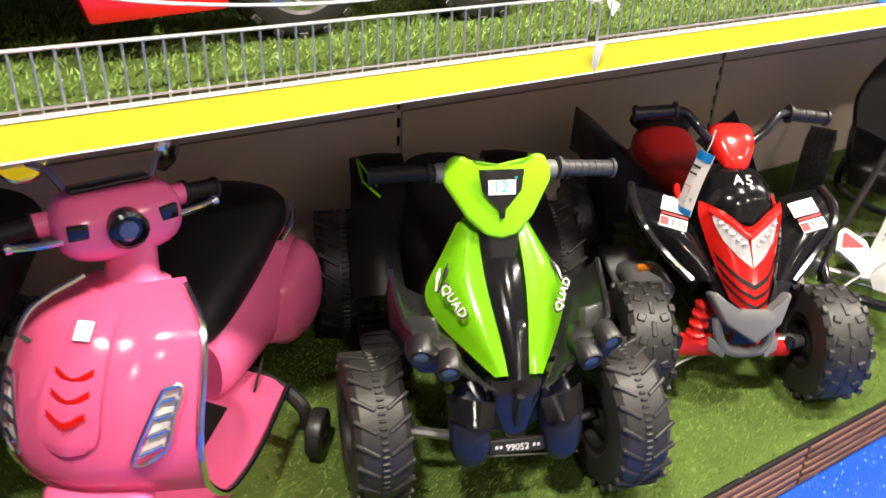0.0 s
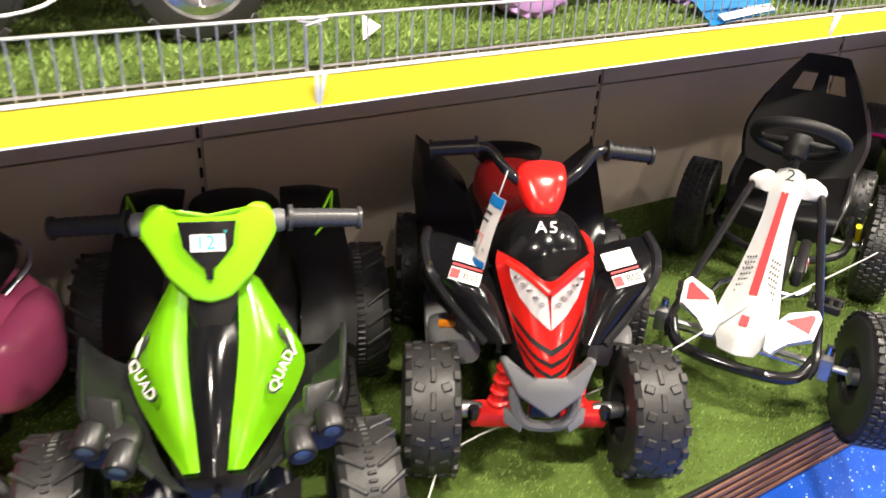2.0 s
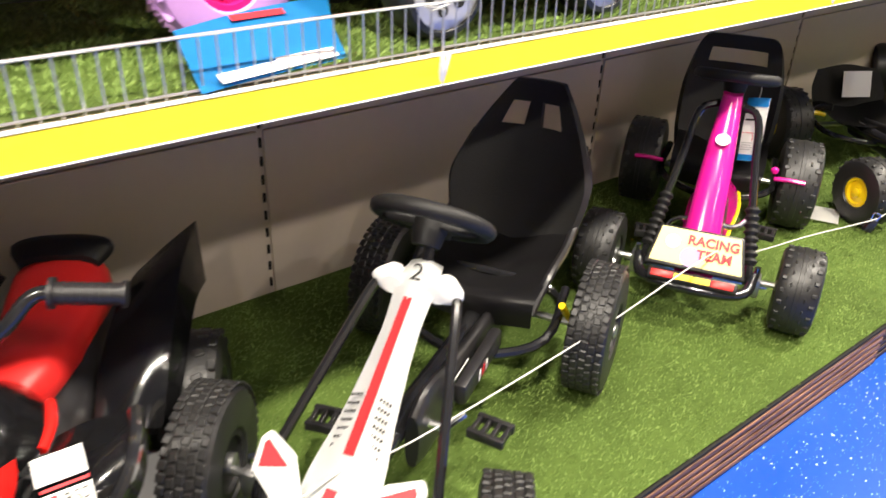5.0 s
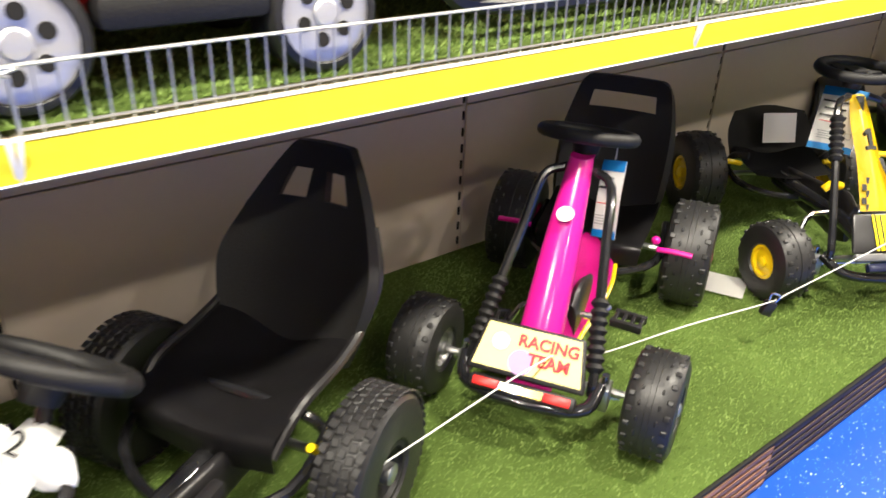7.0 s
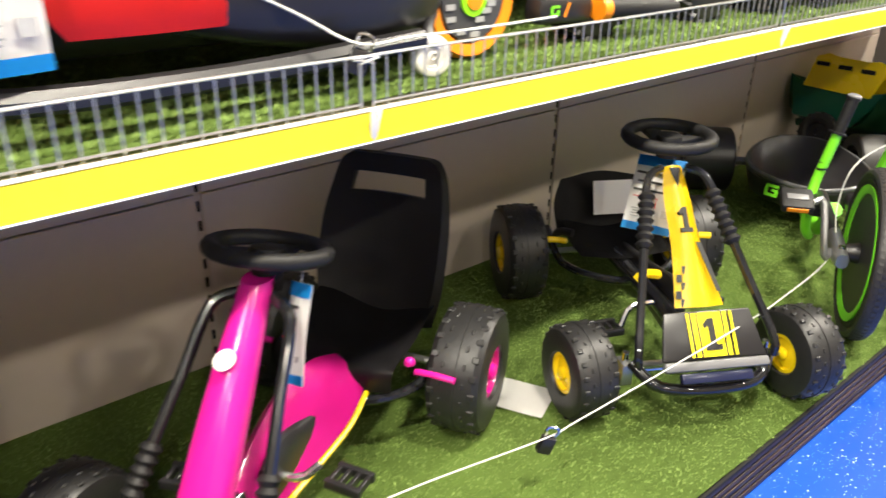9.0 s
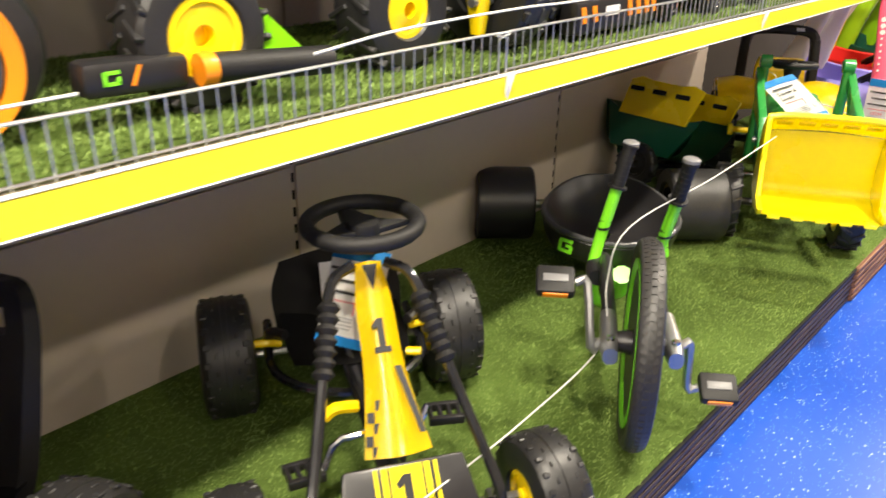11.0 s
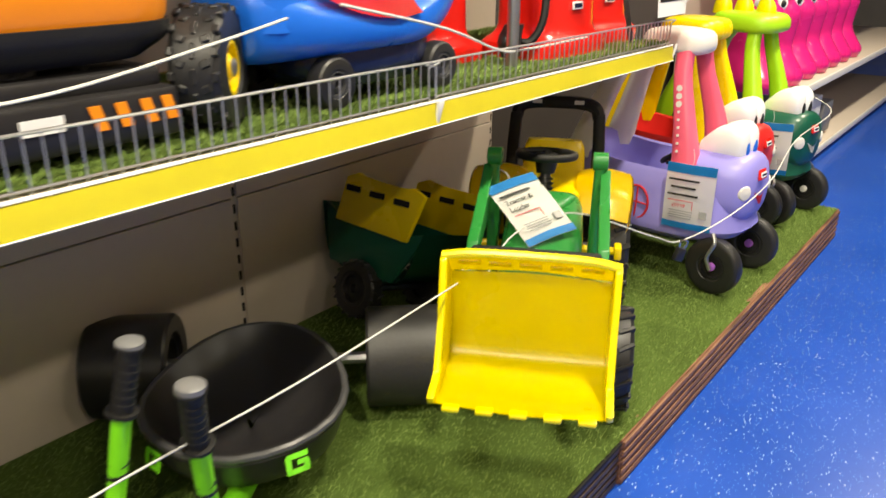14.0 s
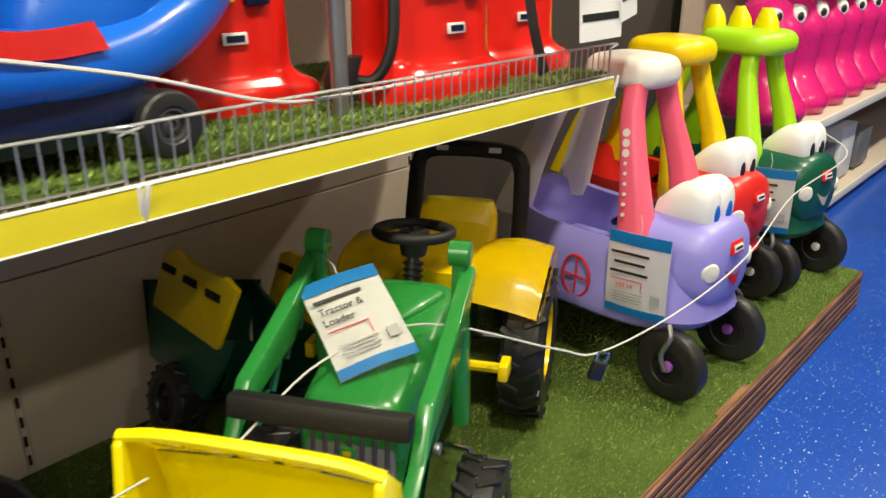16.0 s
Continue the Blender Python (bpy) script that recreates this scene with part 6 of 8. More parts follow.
def tractor(m):
    t = thing("pedal_tractor", m, "green and yellow toy pedal tractor with a front loader bucket", "pedal tractor", "ride-ons on the deck")
    for s in (-1, 1):
        wheel(t, (s * 0.205, -0.05, 0.130), 0.130, 0.085, 0.07, YELLOW, "lugs", cup=0.5)
        wheel(t, (s * 0.205, 0.60, 0.185), 0.185, 0.105, 0.10, YELLOW, "lugs", cup=0.5)
    link("front_axle", tube([(-0.18, -0.05, 0.13), (0.18, -0.05, 0.13)], 0.014, 1, 8), BLACK, t)
    link("rear_axle", tube([(-0.17, 0.60, 0.185), (0.17, 0.60, 0.185)], 0.016, 1, 8), BLACK, t)
    link("hood", blob([(-0.13, 0, 0.30, 0.085, 0.105, 5), (-0.10, 0, 0.305, 0.098, 0.12, 5), (0.05, 0, 0.33, 0.105, 0.115, 5), (0.20, 0, 0.35, 0.105, 0.12, 5), (0.26, 0, 0.35, 0.10, 0.12, 5)], seg=24), GREEN, t, "green plastic bonnet")
    link("hood_ridge", blob([(0.10, 0.0, 0.455, 0.02, 0.008, 2.5), (0.16, 0.0, 0.462, 0.06, 0.018, 2.5), (0.21, 0.0, 0.468, 0.08, 0.016, 2.5)]), GREEN, t)
    for k in range(7):
        link("grille_bar", rbox((0.008, 0.010, 0.15), pose(-0.066 + 0.022 * k, -0.135, 0.29, -6), 0.003), DARKGREY, t)
    link("grille", rbox((0.16, 0.01, 0.16), pose(0, -0.130, 0.29, -6), 0.006), GREY, t, "grey grille panel")
    link("grille_badge", rbox((0.028, 0.006, 0.022), pose(0, -0.143, 0.33, -6), 0.004), GREEN, t, "green badge with yellow mark")
    sticker("badge_mark", 0.014, 0.009, facing(0, -0.147, 0.33, -6), YELLOW, t)
    for s in (-1, 1):
        sticker("hood_stripe", 0.25, 0.012, pose(s * 0.1062, 0.08, 0.365, 90, 0, 90), YELLOW, t, "yellow side stripe")
        for z in (0.31, 0.265):
            sticker("side_decal", 0.05, 0.035, pose(s * 0.107, 0.19, z, 90, 0, 90), YELLOW, t)
        # loader frame
        link("loader_post", blob([(0.25, s * 0.135, 0.12, 0.016, 0.03, 3), (0.40, s * 0.135, 0.11, 0.016, 0.028, 3), (0.52, s * 0.135, 0.10, 0.015, 0.02, 3), (0.60, s * 0.135, 0.10, 0.014, 0.016, 3)], "z"), GREEN, t, "green loader post")
        link("post_knob", lathe([(0.018, -0.02), (0.024, -0.018), (0.024, 0.018), (0.018, 0.02)], pose(s * 0.135, 0.10, 0.605), 18), GREEN, t)
        link("loader_arm", prism([(0.10, 0.585), (0.115, 0.56), (-0.02, 0.46), (-0.20, 0.435), (-0.30, 0.375), (-0.33, 0.305), (-0.295, 0.295), (-0.265, 0.385), (-0.19, 0.478), (-0.02, 0.53)], 0.026, pose(s * 0.150, 0, 0, 0, 0, 90), 0.004), GREEN, t, "green loader arm")
        for k in range(4):
            link("arm_lattice", tube([(s * 0.150, 0.06 - 0.06 * k, 0.52 - 0.035 * k), (s * 0.150, 0.02 - 0.06 * k, 0.46 - 0.03 * k)], 0.007, 1, 6), DARKGREEN, t)
        link("bolt", lathe([(0.010, 0), (0.010, 0.008), (0.004, 0.010)], pose(s * 0.163, -0.19, 0.40, 0, 0, 0 if s > 0 else 180), 10), STEEL, t)
        link("mudguard", patch([[(s * 0.08, 0.42, 0.36), (s * 0.17, 0.41, 0.350), (s * 0.240, 0.41, 0.335)], [(s * 0.08, 0.50, 0.425), (s * 0.17, 0.49, 0.425), (s * 0.250, 0.49, 0.410)], [(s * 0.08, 0.64, 0.43), (s * 0.17, 0.64, 0.440), (s * 0.250, 0.64, 0.425)], [(s * 0.08, 0.77, 0.37), (s * 0.17, 0.78, 0.37), (s * 0.240, 0.78, 0.355)]], 4, 4, 0.014), YELLOW, t, "yellow rear mudguard")
        link("mudguard_side", patch([[(s * 0.246, 0.41, 0.33), (s * 0.256, 0.49, 0.405), (s * 0.256, 0.64, 0.42), (s * 0.246, 0.78, 0.35)], [(s * 0.238, 0.43, 0.295), (s * 0.248, 0.51, 0.33), (s * 0.248, 0.64, 0.34), (s * 0.240, 0.76, 0.31)]], 4, 3, 0.010), YELLOW, t)
        link("side_lever", tube([(s * 0.10, 0.20, 0.325), (s * 0.2, 0.20, 0.325)], 0.011, 1, 8), YELLOW, t, "yellow side peg")
        link("peg_head", rbox((0.02, 0.05, 0.035), pose(s * 0.205, 0.20, 0.325), 0.004), YELLOW, t)
        link("crank_arm", tube([(s * 0.06, 0.13, 0.17), (s * 0.15, 0.13, 0.17), (s * 0.16, 0.08, 0.14)], 0.008, 2, 8), CHROME, t)
        link("pedal", rbox((0.075, 0.035, 0.022), pose(s * 0.20, 0.07, 0.14), 0.004), MATTBLACK, t)
        link("rollbar_post", blob([(0.30, s * 0.145, 0.74, 0.022, 0.028, 3.5), (0.46, s * 0.145, 0.775, 0.021, 0.025, 3.5), (0.58, s * 0.140, 0.805, 0.020, 0.022, 3.5)], "z"), MATTBLACK, t, "black roll bar post")
    link("chassis", blob([(-0.05, 0, 0.18, 0.07, 0.06, 4), (0.2, 0, 0.2, 0.075, 0.09, 4), (0.6, 0, 0.26, 0.07, 0.10, 4)]), DARKGREEN, t)
    link("crossbar", rbox((0.29, 0.035, 0.04), pose(0, -0.245, 0.468, -15), 0.008), MATTBLACK, t, "black loader crossbar")
    link("rollbar_top", tube([(-0.14, 0.803, 0.565), (-0.125, 0.81, 0.600), (-0.07, 0.815, 0.614), (0.07, 0.815, 0.614), (0.125, 0.81, 0.600), (0.14, 0.803, 0.565)], 0.022, 4, 8), MATTBLACK, t)
    for s in (-1, 1):
        sticker("bar_label", 0.032, 0.014, facing(s * 0.07, 0.790, 0.620, 35), CARD, t)
    link("seat", blob([(0.44, 0, 0.39, 0.09, 0.025, 3.2), (0.56, 0, 0.395, 0.105, 0.03, 3.2), (0.66, 0, 0.425, 0.10, 0.05, 3.2)]), YELLOW, t, "yellow moulded seat")
    link("seat_back", blob([(0.39, 0, 0.655, 0.102, 0.03, 3.5), (0.48, 0, 0.68, 0.100, 0.026, 3.5), (0.515, 0, 0.69, 0.088, 0.02, 3)], "z"), YELLOW, t, "yellow seat back")
    steering_wheel(t, (-0.01, 0.305, 0.562), 0.078, -6)
    bellows(t, (-0.008, 0.28, 0.45), (-0.01, 0.30, 0.50), 0.024, 4)
    link("column", tube([(-0.008, 0.27, 0.44), (-0.01, 0.315, 0.57)], 0.014, 2, 10), BLACK, t)
    # bucket, open to the front
    W2 = 0.166
    bk = link("bucket", patch([[(-W2, -0.592, 0.292), (0, -0.597, 0.286), (W2, -0.592, 0.292)], [(-W2, -0.500, 0.282), (0, -0.500, 0.279), (W2, -0.500, 0.282)], [(-W2, -0.405, 0.31), (0, -0.40, 0.305), (W2, -0.405, 0.31)], [(-W2, -0.395, 0.41), (0, -0.39, 0.41), (W2, -0.395, 0.41)], [(-W2, -0.41, 0.495), (0, -0.405, 0.50), (W2, -0.41, 0.495)]], 5, 5, 0.012), BRIGHTYELLOW, t, "bright yellow loader bucket")
    for s in (-1, 1):
        link("bucket_side", prism([(-0.592, 0.288), (-0.490, 0.278), (-0.40, 0.31), (-0.388, 0.41), (-0.402, 0.50), (-0.452, 0.552), (-0.470, 0.542), (-0.49, 0.42), (-0.525, 0.32), (-0.607, 0.31)], 0.014, pose(s * (W2 + 0.004), 0, 0, 0, 0, 90), 0.004), BRIGHTYELLOW, bk)
    link("bucket_flange", patch([[(-W2, -0.408, 0.495), (0, -0.403, 0.503), (W2, -0.408, 0.495)], [(-W2, -0.455, 0.545), (0, -0.45, 0.557), (W2, -0.455, 0.545)]], 5, 3, 0.012), BRIGHTYELLOW, bk)
    link("bucket_lip", tube([(-W2 - 0.008, -0.457, 0.547), (-0.1, -0.455, 0.556), (0.1, -0.455, 0.556), (W2 + 0.008, -0.457, 0.547)], 0.009, 4, 8), BRIGHTYELLOW, bk)
    for k in range(5):
        link("lip_slot", rbox((0.045, 0.018, 0.004), pose(-0.122 + 0.061 * k, -0.436, 0.528, -47), 0.002), YELLOW, bk, "recessed flange slot")
        link("tooth", rbox((0.034, 0.02, 0.010), pose(-0.13 + 0.065 * k, -0.598, 0.289), 0.003), BRIGHTYELLOW, bk)
    return t


tractor(pose(5.351, -0.065, DECK, 0, 0, -62.5))


def tipping_trailer(m):
    t = thing("toy_trailer", m, "green and yellow toy tractor trailer tipped against the back panel", "toy trailer", "ride-ons on the deck")
    link("tub", patch([[(-0.21, -0.16, 0.17), (-0.20, 0.16, 0.17)], [(-0.15, -0.13, 0.0), (-0.15, 0.13, 0.0)], [(0.12, -0.13, 0.0), (0.12, 0.13, 0.0)], [(0.22, -0.16, 0.17), (0.22, 0.16, 0.17)]], 3, 4, 0.014), DARKGREEN, t, "dark green trailer tub")
    for s in (-1, 1):
        link("tub_side", prism([(-0.21, 0.17), (-0.15, 0.0), (0.12, 0.0), (0.22, 0.17), (0.10, 0.13), (-0.1, 0.13)], 0.014, pose(0, s * 0.14, 0), 0.004), DARKGREEN, t)
        link("side_board", prism([(-0.14, 0.13), (0.16, 0.13), (0.20, 0.27), (0.15, 0.285), (0.10, 0.27), (-0.02, 0.27), (-0.07, 0.285), (-0.12, 0.265)], 0.016, pose(0, s * 0.155, 0), 0.005), YELLOW, t, "yellow side board")
        for k in range(3):
            link("board_slot", rbox((0.06, 0.006, 0.018), pose(-0.08 + 0.10 * k, s * 0.155 - 0.010, 0.235, 0, -2), 0.003), SLOT, t)
        wheel(t, (0.0, s * 0.15, -0.05), 0.085, 0.05, 0.05, BLACK, "lugs", turn=90)
    link("axle", tube([(0.0, -0.15, -0.05), (0.0, 0.15, -0.05)], 0.012, 1, 8), BLACK, t)
    link("drawbar", tube([(-0.10, 0, -0.01), (-0.16, 0, -0.02), (-0.19, 0, -0.03)], 0.018, 3, 8), DARKGREEN, t)
    return t


tipping_trailer(pose(5.40, 0.465, DECK + 0.172, -16, 0, -95))


def coupe(m, body, pillar, roofm, label, iris, roof_w=0.16, spikes=None, hub=CREAM, cap=None, back=None, roof_l=0.145):
    c = thing("toy_car", m, label, "foot-to-floor car", "cars on the deck")
    plan = lambda z, hx, y0, y1, p=3.0: [Vector((hx * math.copysign(abs(math.cos(a)) ** (2 / p), math.cos(a)), (y0 + y1) / 2 + (y1 - y0) / 2 * math.copysign(abs(math.sin(a)) ** (2 / p), math.sin(a)), z + 0.05 * max(0, math.sin(a)) ** 2)) for a in np.linspace(0, math.tau, 36, endpoint=False)]
    bm = add_rings(bmesh.new(), [plan(0.155, 0.165, 0.05, 0.60), plan(0.182, 0.205, -0.02, 0.64), plan(0.21, 0.212, -0.045, 0.65), plan(0.245, 0.200, -0.035, 0.64), plan(0.32, 0.200, -0.02, 0.635), plan(0.385, 0.195, 0.0, 0.63), plan(0.40, 0.188, 0.01, 0.62), plan(0.395, 0.17, 0.03, 0.60), plan(0.20, 0.15, 0.08, 0.57)], cap=True)
    link("body", bm, body, c, "moulded plastic car body")
    link("hood", blob([(-0.050, 0, 0.345, 0.085, 0.075, 2.6), (-0.025, 0, 0.35, 0.13, 0.112, 2.6), (0.05, 0, 0.36, 0.155, 0.115, 2.6), (0.15, 0, 0.37, 0.168, 0.10, 2.8), (0.20, 0, 0.36, 0.16, 0.08, 2.8)], n=4, seg=24), body, c)
    link("cabin_floor", blob([(0.20, 0, 0.32, 0.14, 0.19, 3), (0.205, 0, 0.32, 0.14, 0.19, 3)], "z"), BLACK, c)
    link("seat", rbox((0.24, 0.14, 0.06), pose(0, 0.46, 0.27), 0.02), body, c)
    for s in (-1, 1):
        link("front_pillar", blob([(0.38, s * 0.132, 0.16, 0.062, 0.055, 3), (0.43, s * 0.135, 0.165, 0.048, 0.046, 3), (0.55, s * 0.125, 0.19, 0.036, 0.036, 3), (0.70, s * 0.096, 0.23, 0.029, 0.029, 3), (0.79, s * 0.07, 0.24, 0.028, 0.028, 3)], "z"), pillar, c, "tapering roof pillar")
        link("rear_pillar", blob([(0.38, s * 0.15, 0.585, 0.035, 0.06, 3), (0.55, s * 0.13, 0.53, 0.03, 0.045, 3), (0.72, s * 0.095, 0.46, 0.026, 0.035, 3), (0.79, s * 0.07, 0.37, 0.025, 0.035, 3)], "z"), back or pillar, c, "tapering roof pillar")
        link("headlight", lathe([(0.001, -0.014), (0.022, -0.010), (0.032, 0.004), (0.03, 0.02)], pose(s * 0.104, -0.036, 0.352, 0, 0, 90 + s * 30), 20), CREAM, c, "white round headlight")
        link("eye", blob([(-0.004, s * 0.038, 0.487, 0.018, 0.03, 2), (0.008, s * 0.041, 0.493, 0.038, 0.056, 2.2), (0.045, s * 0.043, 0.502, 0.048, 0.063, 2.3), (0.10, s * 0.043, 0.49, 0.048, 0.056, 2.3), (0.15, s * 0.043, 0.465, 0.034, 0.034, 2.2)], n=4), WHITE, c, "white bulging eye")
        link("iris", blob([(-0.009, s * 0.034, 0.480, 0.006, 0.008, 2), (-0.003, s * 0.034, 0.481, 0.016, 0.028, 2), (0.014, s * 0.034, 0.484, 0.019, 0.034, 2)]), iris, c, "oval eye print")
        link("wheel_fork", tube([(s * 0.185, 0.015, 0.215), (s * 0.200, 0.0, 0.185), (s * 0.206, 0.018, 0.135), (s * 0.206, 0.003, 0.093)], 0.007, 4, 8), STEEL, c, "bent steel wheel fork")
        wheel(c, (s * 0.168, 0.005, 0.098), 0.098, 0.052, 0.045, MATTBLACK, hubcap=hub, turn=s * 4, cup=0.4, tyre=TYRE)
        wheel(c, (s * 0.175, 0.53, 0.098), 0.098, 0.06, 0.045, MATTBLACK, hubcap=hub, cup=0.4)
    link("roof", blob([(0.772, 0, 0.30, roof_w * 0.85, roof_l * 0.86, 3.2), (0.787, 0, 0.30, roof_w, roof_l, 3.2), (0.822, 0, 0.30, roof_w, roof_l, 3.2), (0.845, 0, 0.30, roof_w * 0.9, roof_l * 0.86, 3), (0.853, 0, 0.30, roof_w * 0.6, roof_l * 0.55, 2.6)], "z", n=3, seg=26), roofm, c, "rounded moulded roof")
    if spikes:
        for y in (0.24, 0.34, 0.44):
            link("roof_spike", blob([(0.835, 0, y, 0.03, 0.045, 2.2), (0.88, 0, y, 0.026, 0.038, 2.2), (0.92, 0, y + 0.006, 0.012, 0.018, 2)], "z"), spikes, c, "rounded roof spike")
    link("front_badge", rbox((0.064, 0.010, 0.036), pose(0, -0.052, 0.402, -14), 0.008), RED, c, "red and white oval badge")
    sticker("badge_plate", 0.048, 0.018, facing(0, -0.0585, 0.4020, 14), CARD, c)
    sticker("badge_bar", 0.036, 0.006, facing(0, -0.0602, 0.4020, 14), NAVY, c)
    link("mouth", patch([[(-0.055, -0.053, 0.350), (0, -0.058, 0.328), (0.055, -0.053, 0.350)], [(-0.036, -0.053, 0.332), (0, -0.059, 0.298), (0.036, -0.053, 0.332)]], 4, 3, 0.006), CREAM if spikes else REDMATT, c, "smiling mouth print")
    steering_wheel(c, (0, 0.25, 0.42), 0.07, -35)
    if cap:
        cap(c)
    return c


def fairy_prints(c):
    link("door_flower", tube([(-0.2075, 0.30 + 0.045 * math.cos(a), 0.27 + 0.06 * math.sin(a)) for a in np.linspace(0, math.tau, 13)], 0.004, 2, 6), REDINK, c, "red flower outline print")
    for k in range(4):
        link("door_flower", tube([(-0.2055, 0.30, 0.27), (-0.208, 0.30 + 0.042 * math.cos(k * 1.6), 0.27 + 0.055 * math.sin(k * 1.6))], 0.003, 1, 6), REDINK, c)
    for k in range(9):
        z = 0.47 + 0.025 * k
        link("pillar_flower", lathe([(0.001, 0), (0.005 if k < 6 else 0.011, 0), (0.005 if k < 6 else 0.011, 0.004)], pose(-0.1625 + 0.24 * (z - 0.55) - (0.06 * (0.55 - z) if z < 0.55 else 0), 0.198 + 0.2 * (z - 0.55), z, 0, 12), 8), CREAM, c)


coupe(pose(6.40, -0.252, DECK, 0, 0, -5) @ Matrix.Diagonal((0.93, 1, 1, 1)), LILAC, ROSE, CREAM, "lilac foot-to-floor toy car with pink pillars and white roof", BLUE, 0.105, hub=PURPLE, cap=fairy_prints, back=CREAM, roof_l=0.115)
coupe(pose(6.86, -0.135, DECK, 0, 0, -6) @ Matrix.Diagonal((0.93, 1, 1, 1)), REDMATT, YELLOW, YELLOW, "red foot-to-floor toy car with yellow pillars and roof", INK, 0.12, roof_l=0.125)
coupe(pose(7.25, -0.215, DECK, 0, 0, -10) @ Matrix.Diagonal((0.93, 1, 1, 1)), DARKGREEN, LIMEROOF, LIMEROOF, "dark green foot-to-floor toy car with spiked lime roof", INK, 0.135, spikes=BRIGHTYELLOW, hub=CREAM, roof_l=0.15)

shop_tag(pose(6.212, -0.13, 0.580, 90, 0, -86), "white and blue price card hanging on the lilac toy car", ["", "", ""], "£59.99", 0.165, 0.225)
shop_tag(pose(7.06, -0.14, 0.578, 90, 0, -80), "white and blue price card hanging on the green toy car", ["", "", ""], "", 0.165, 0.215)
shop_tag(Matrix(((0.903, 0.246, -0.336, 5.374), (-0.400, 0.837, -0.403, 0.053), (0.166, 0.492, 0.854, 0.685), (0, 0, 0, 1))), "white and blue price card tied to the tractor loader", ["", "Tractor &", "Loader"], "", 0.146, 0.205)
shop_tag(pose(2.405, 0.075, 0.655, 70, 0, -92) @ pose(0, 0, 0, 0, 0, 14), "price card hanging beside the magenta kart's steering wheel", ["", ""], "", 0.062, 0.17)
shop_tag(pose(3.45, 0.09, 0.655, 60, 0, -70), "white and blue price card behind the yellow kart's struts", ["", "", ""], "", 0.12, 0.19)
shop_tag(pose(0.35, -0.01, 0.675, 74, 0, -96), "white and blue price card hanging from the red quad's handlebar", ["", ""], "", 0.045, 0.14)
paper = link("paper_sheet", patch([[(-0.06, -0.08, 0.003), (0.0, -0.08, 0.001), (0.06, -0.08, 0.004)], [(-0.06, 0.0, 0.001), (0, 0, 0.001), (0.06, 0, 0.002)], [(-0.06, 0.08, 0.005), (0, 0.08, 0.002), (0.06, 0.08, 0.001)]], 3, 3, 0.0008), CARD)
paper.matrix_world = pose(2.985, 0.10, DECK + 0.006, 0, 0, 25)
tagged(paper, "white sheet of paper lying on the turf", "paper")

# ---- things on the upper shelf ----
def top(x):
    return shelf_z(x) + 0.058


def parked(m, name, label, length, height, depth, body, nose, wheels, rimm, wheel_r, low, sill=None, category="ride-on car"):
    """A ride-on car seen from its side; length along x, its near side at y=0."""
    c = thing(name, m, label, category, "ride-ons on the shelf")
    link("body", blob([(0.0, depth / 2, low + height * 0.30, depth * 0.36, height * 0.22, 3), (length * 0.08, depth / 2, low + height * 0.33, depth * 0.46, height * 0.32, 3.4), (length * 0.35, depth / 2, low + height * 0.38, depth * 0.5, height * 0.38, 3.6), (length * 0.7, depth / 2, low + height * 0.38, depth * 0.5, height * 0.38, 3.6), (length * 0.94, depth / 2, low + height * 0.33, depth * 0.46, height * 0.30, 3.4), (length, depth / 2, low + height * 0.28, depth * 0.36, height * 0.20, 3)], "x"), body, c)
    link("cabin", blob([(length * 0.3, depth / 2, low + height * 0.75, depth * 0.36, height * 0.10, 3), (length * 0.4, depth / 2, low + height * 0.85, depth * 0.40, height * 0.2, 3), (length * 0.7, depth / 2, low + height * 0.85, depth * 0.40, height * 0.2, 3), (length * 0.8, depth / 2, low + height * 0.75, depth * 0.36, height * 0.10, 3)], "x"), nose, c)
    if sill:
        link("sill", rbox((length * 0.36, 0.05, 0.045), pose(length / 2, 0.03, low + 0.02), 0.014), sill, c, "dark side sill")
    for x in wheels:
        for y in (0.045, depth - 0.045):
            w = wheel(c, (x, y, wheel_r), wheel_r, 0.085, wheel_r * 0.76, rimm, "none", turn=90, cup=0.80, dish=0.90)
            q = wheel_r * 0.76
            link("hub_cap", lathe([(q * 0.30, -0.036), (q * 0.24, -0.040), (0.001, -0.041)], pose(x, y, wheel_r, 0, 0, 90), 20), rimm, w)
            for k in range(6):
                link("rim_hole", lathe([(q * 0.17, -0.03), (q * 0.155, -0.0385), (0.001, -0.0385)], pose(x, y, wheel_r, 0, 0, 90) @ pose(0, 0, 0, 60 * k + 10) @ pose(0, 0, q * 0.56), 12), SLOT, w)
    return c


# red-fronted truck, partly seen at the start
trk = parked(pose(-1.55, 0.16, top(-1.1)), "ride_on_truck", "red and black ride-on toy truck on the shelf", 0.95, 0.42, 0.36, BLACK, MATTBLACK, (0.17,), STEEL, 0.11, 0.09)
link("red_bumper", prism([(-0.12, 0.06), (0.12, 0.06), (0.105, -0.035), (-0.09, -0.045)], 0.07, pose(0.85, 0.03, 0.105), 0.008), RED, trk, "red square-cut bumper")
link("bumper_slot", rbox((0.15, 0.01, 0.04), pose(0.85, -0.008, 0.135), 0.004), SLOT, trk)
mb = thing("toy_motorbike", pose(-0.46, 0.24, top(-0.4)), "black toy motorbike with chrome wheels and yellow fork", "ride-on bike", "ride-ons on the shelf")
for x in (0.0, 0.36):
    wheel(mb, (x, 0, 0.115), 0.115, 0.085, 0.068, CHROME, "blocks", turn=90, spokes=8, hubcap=CHROME)
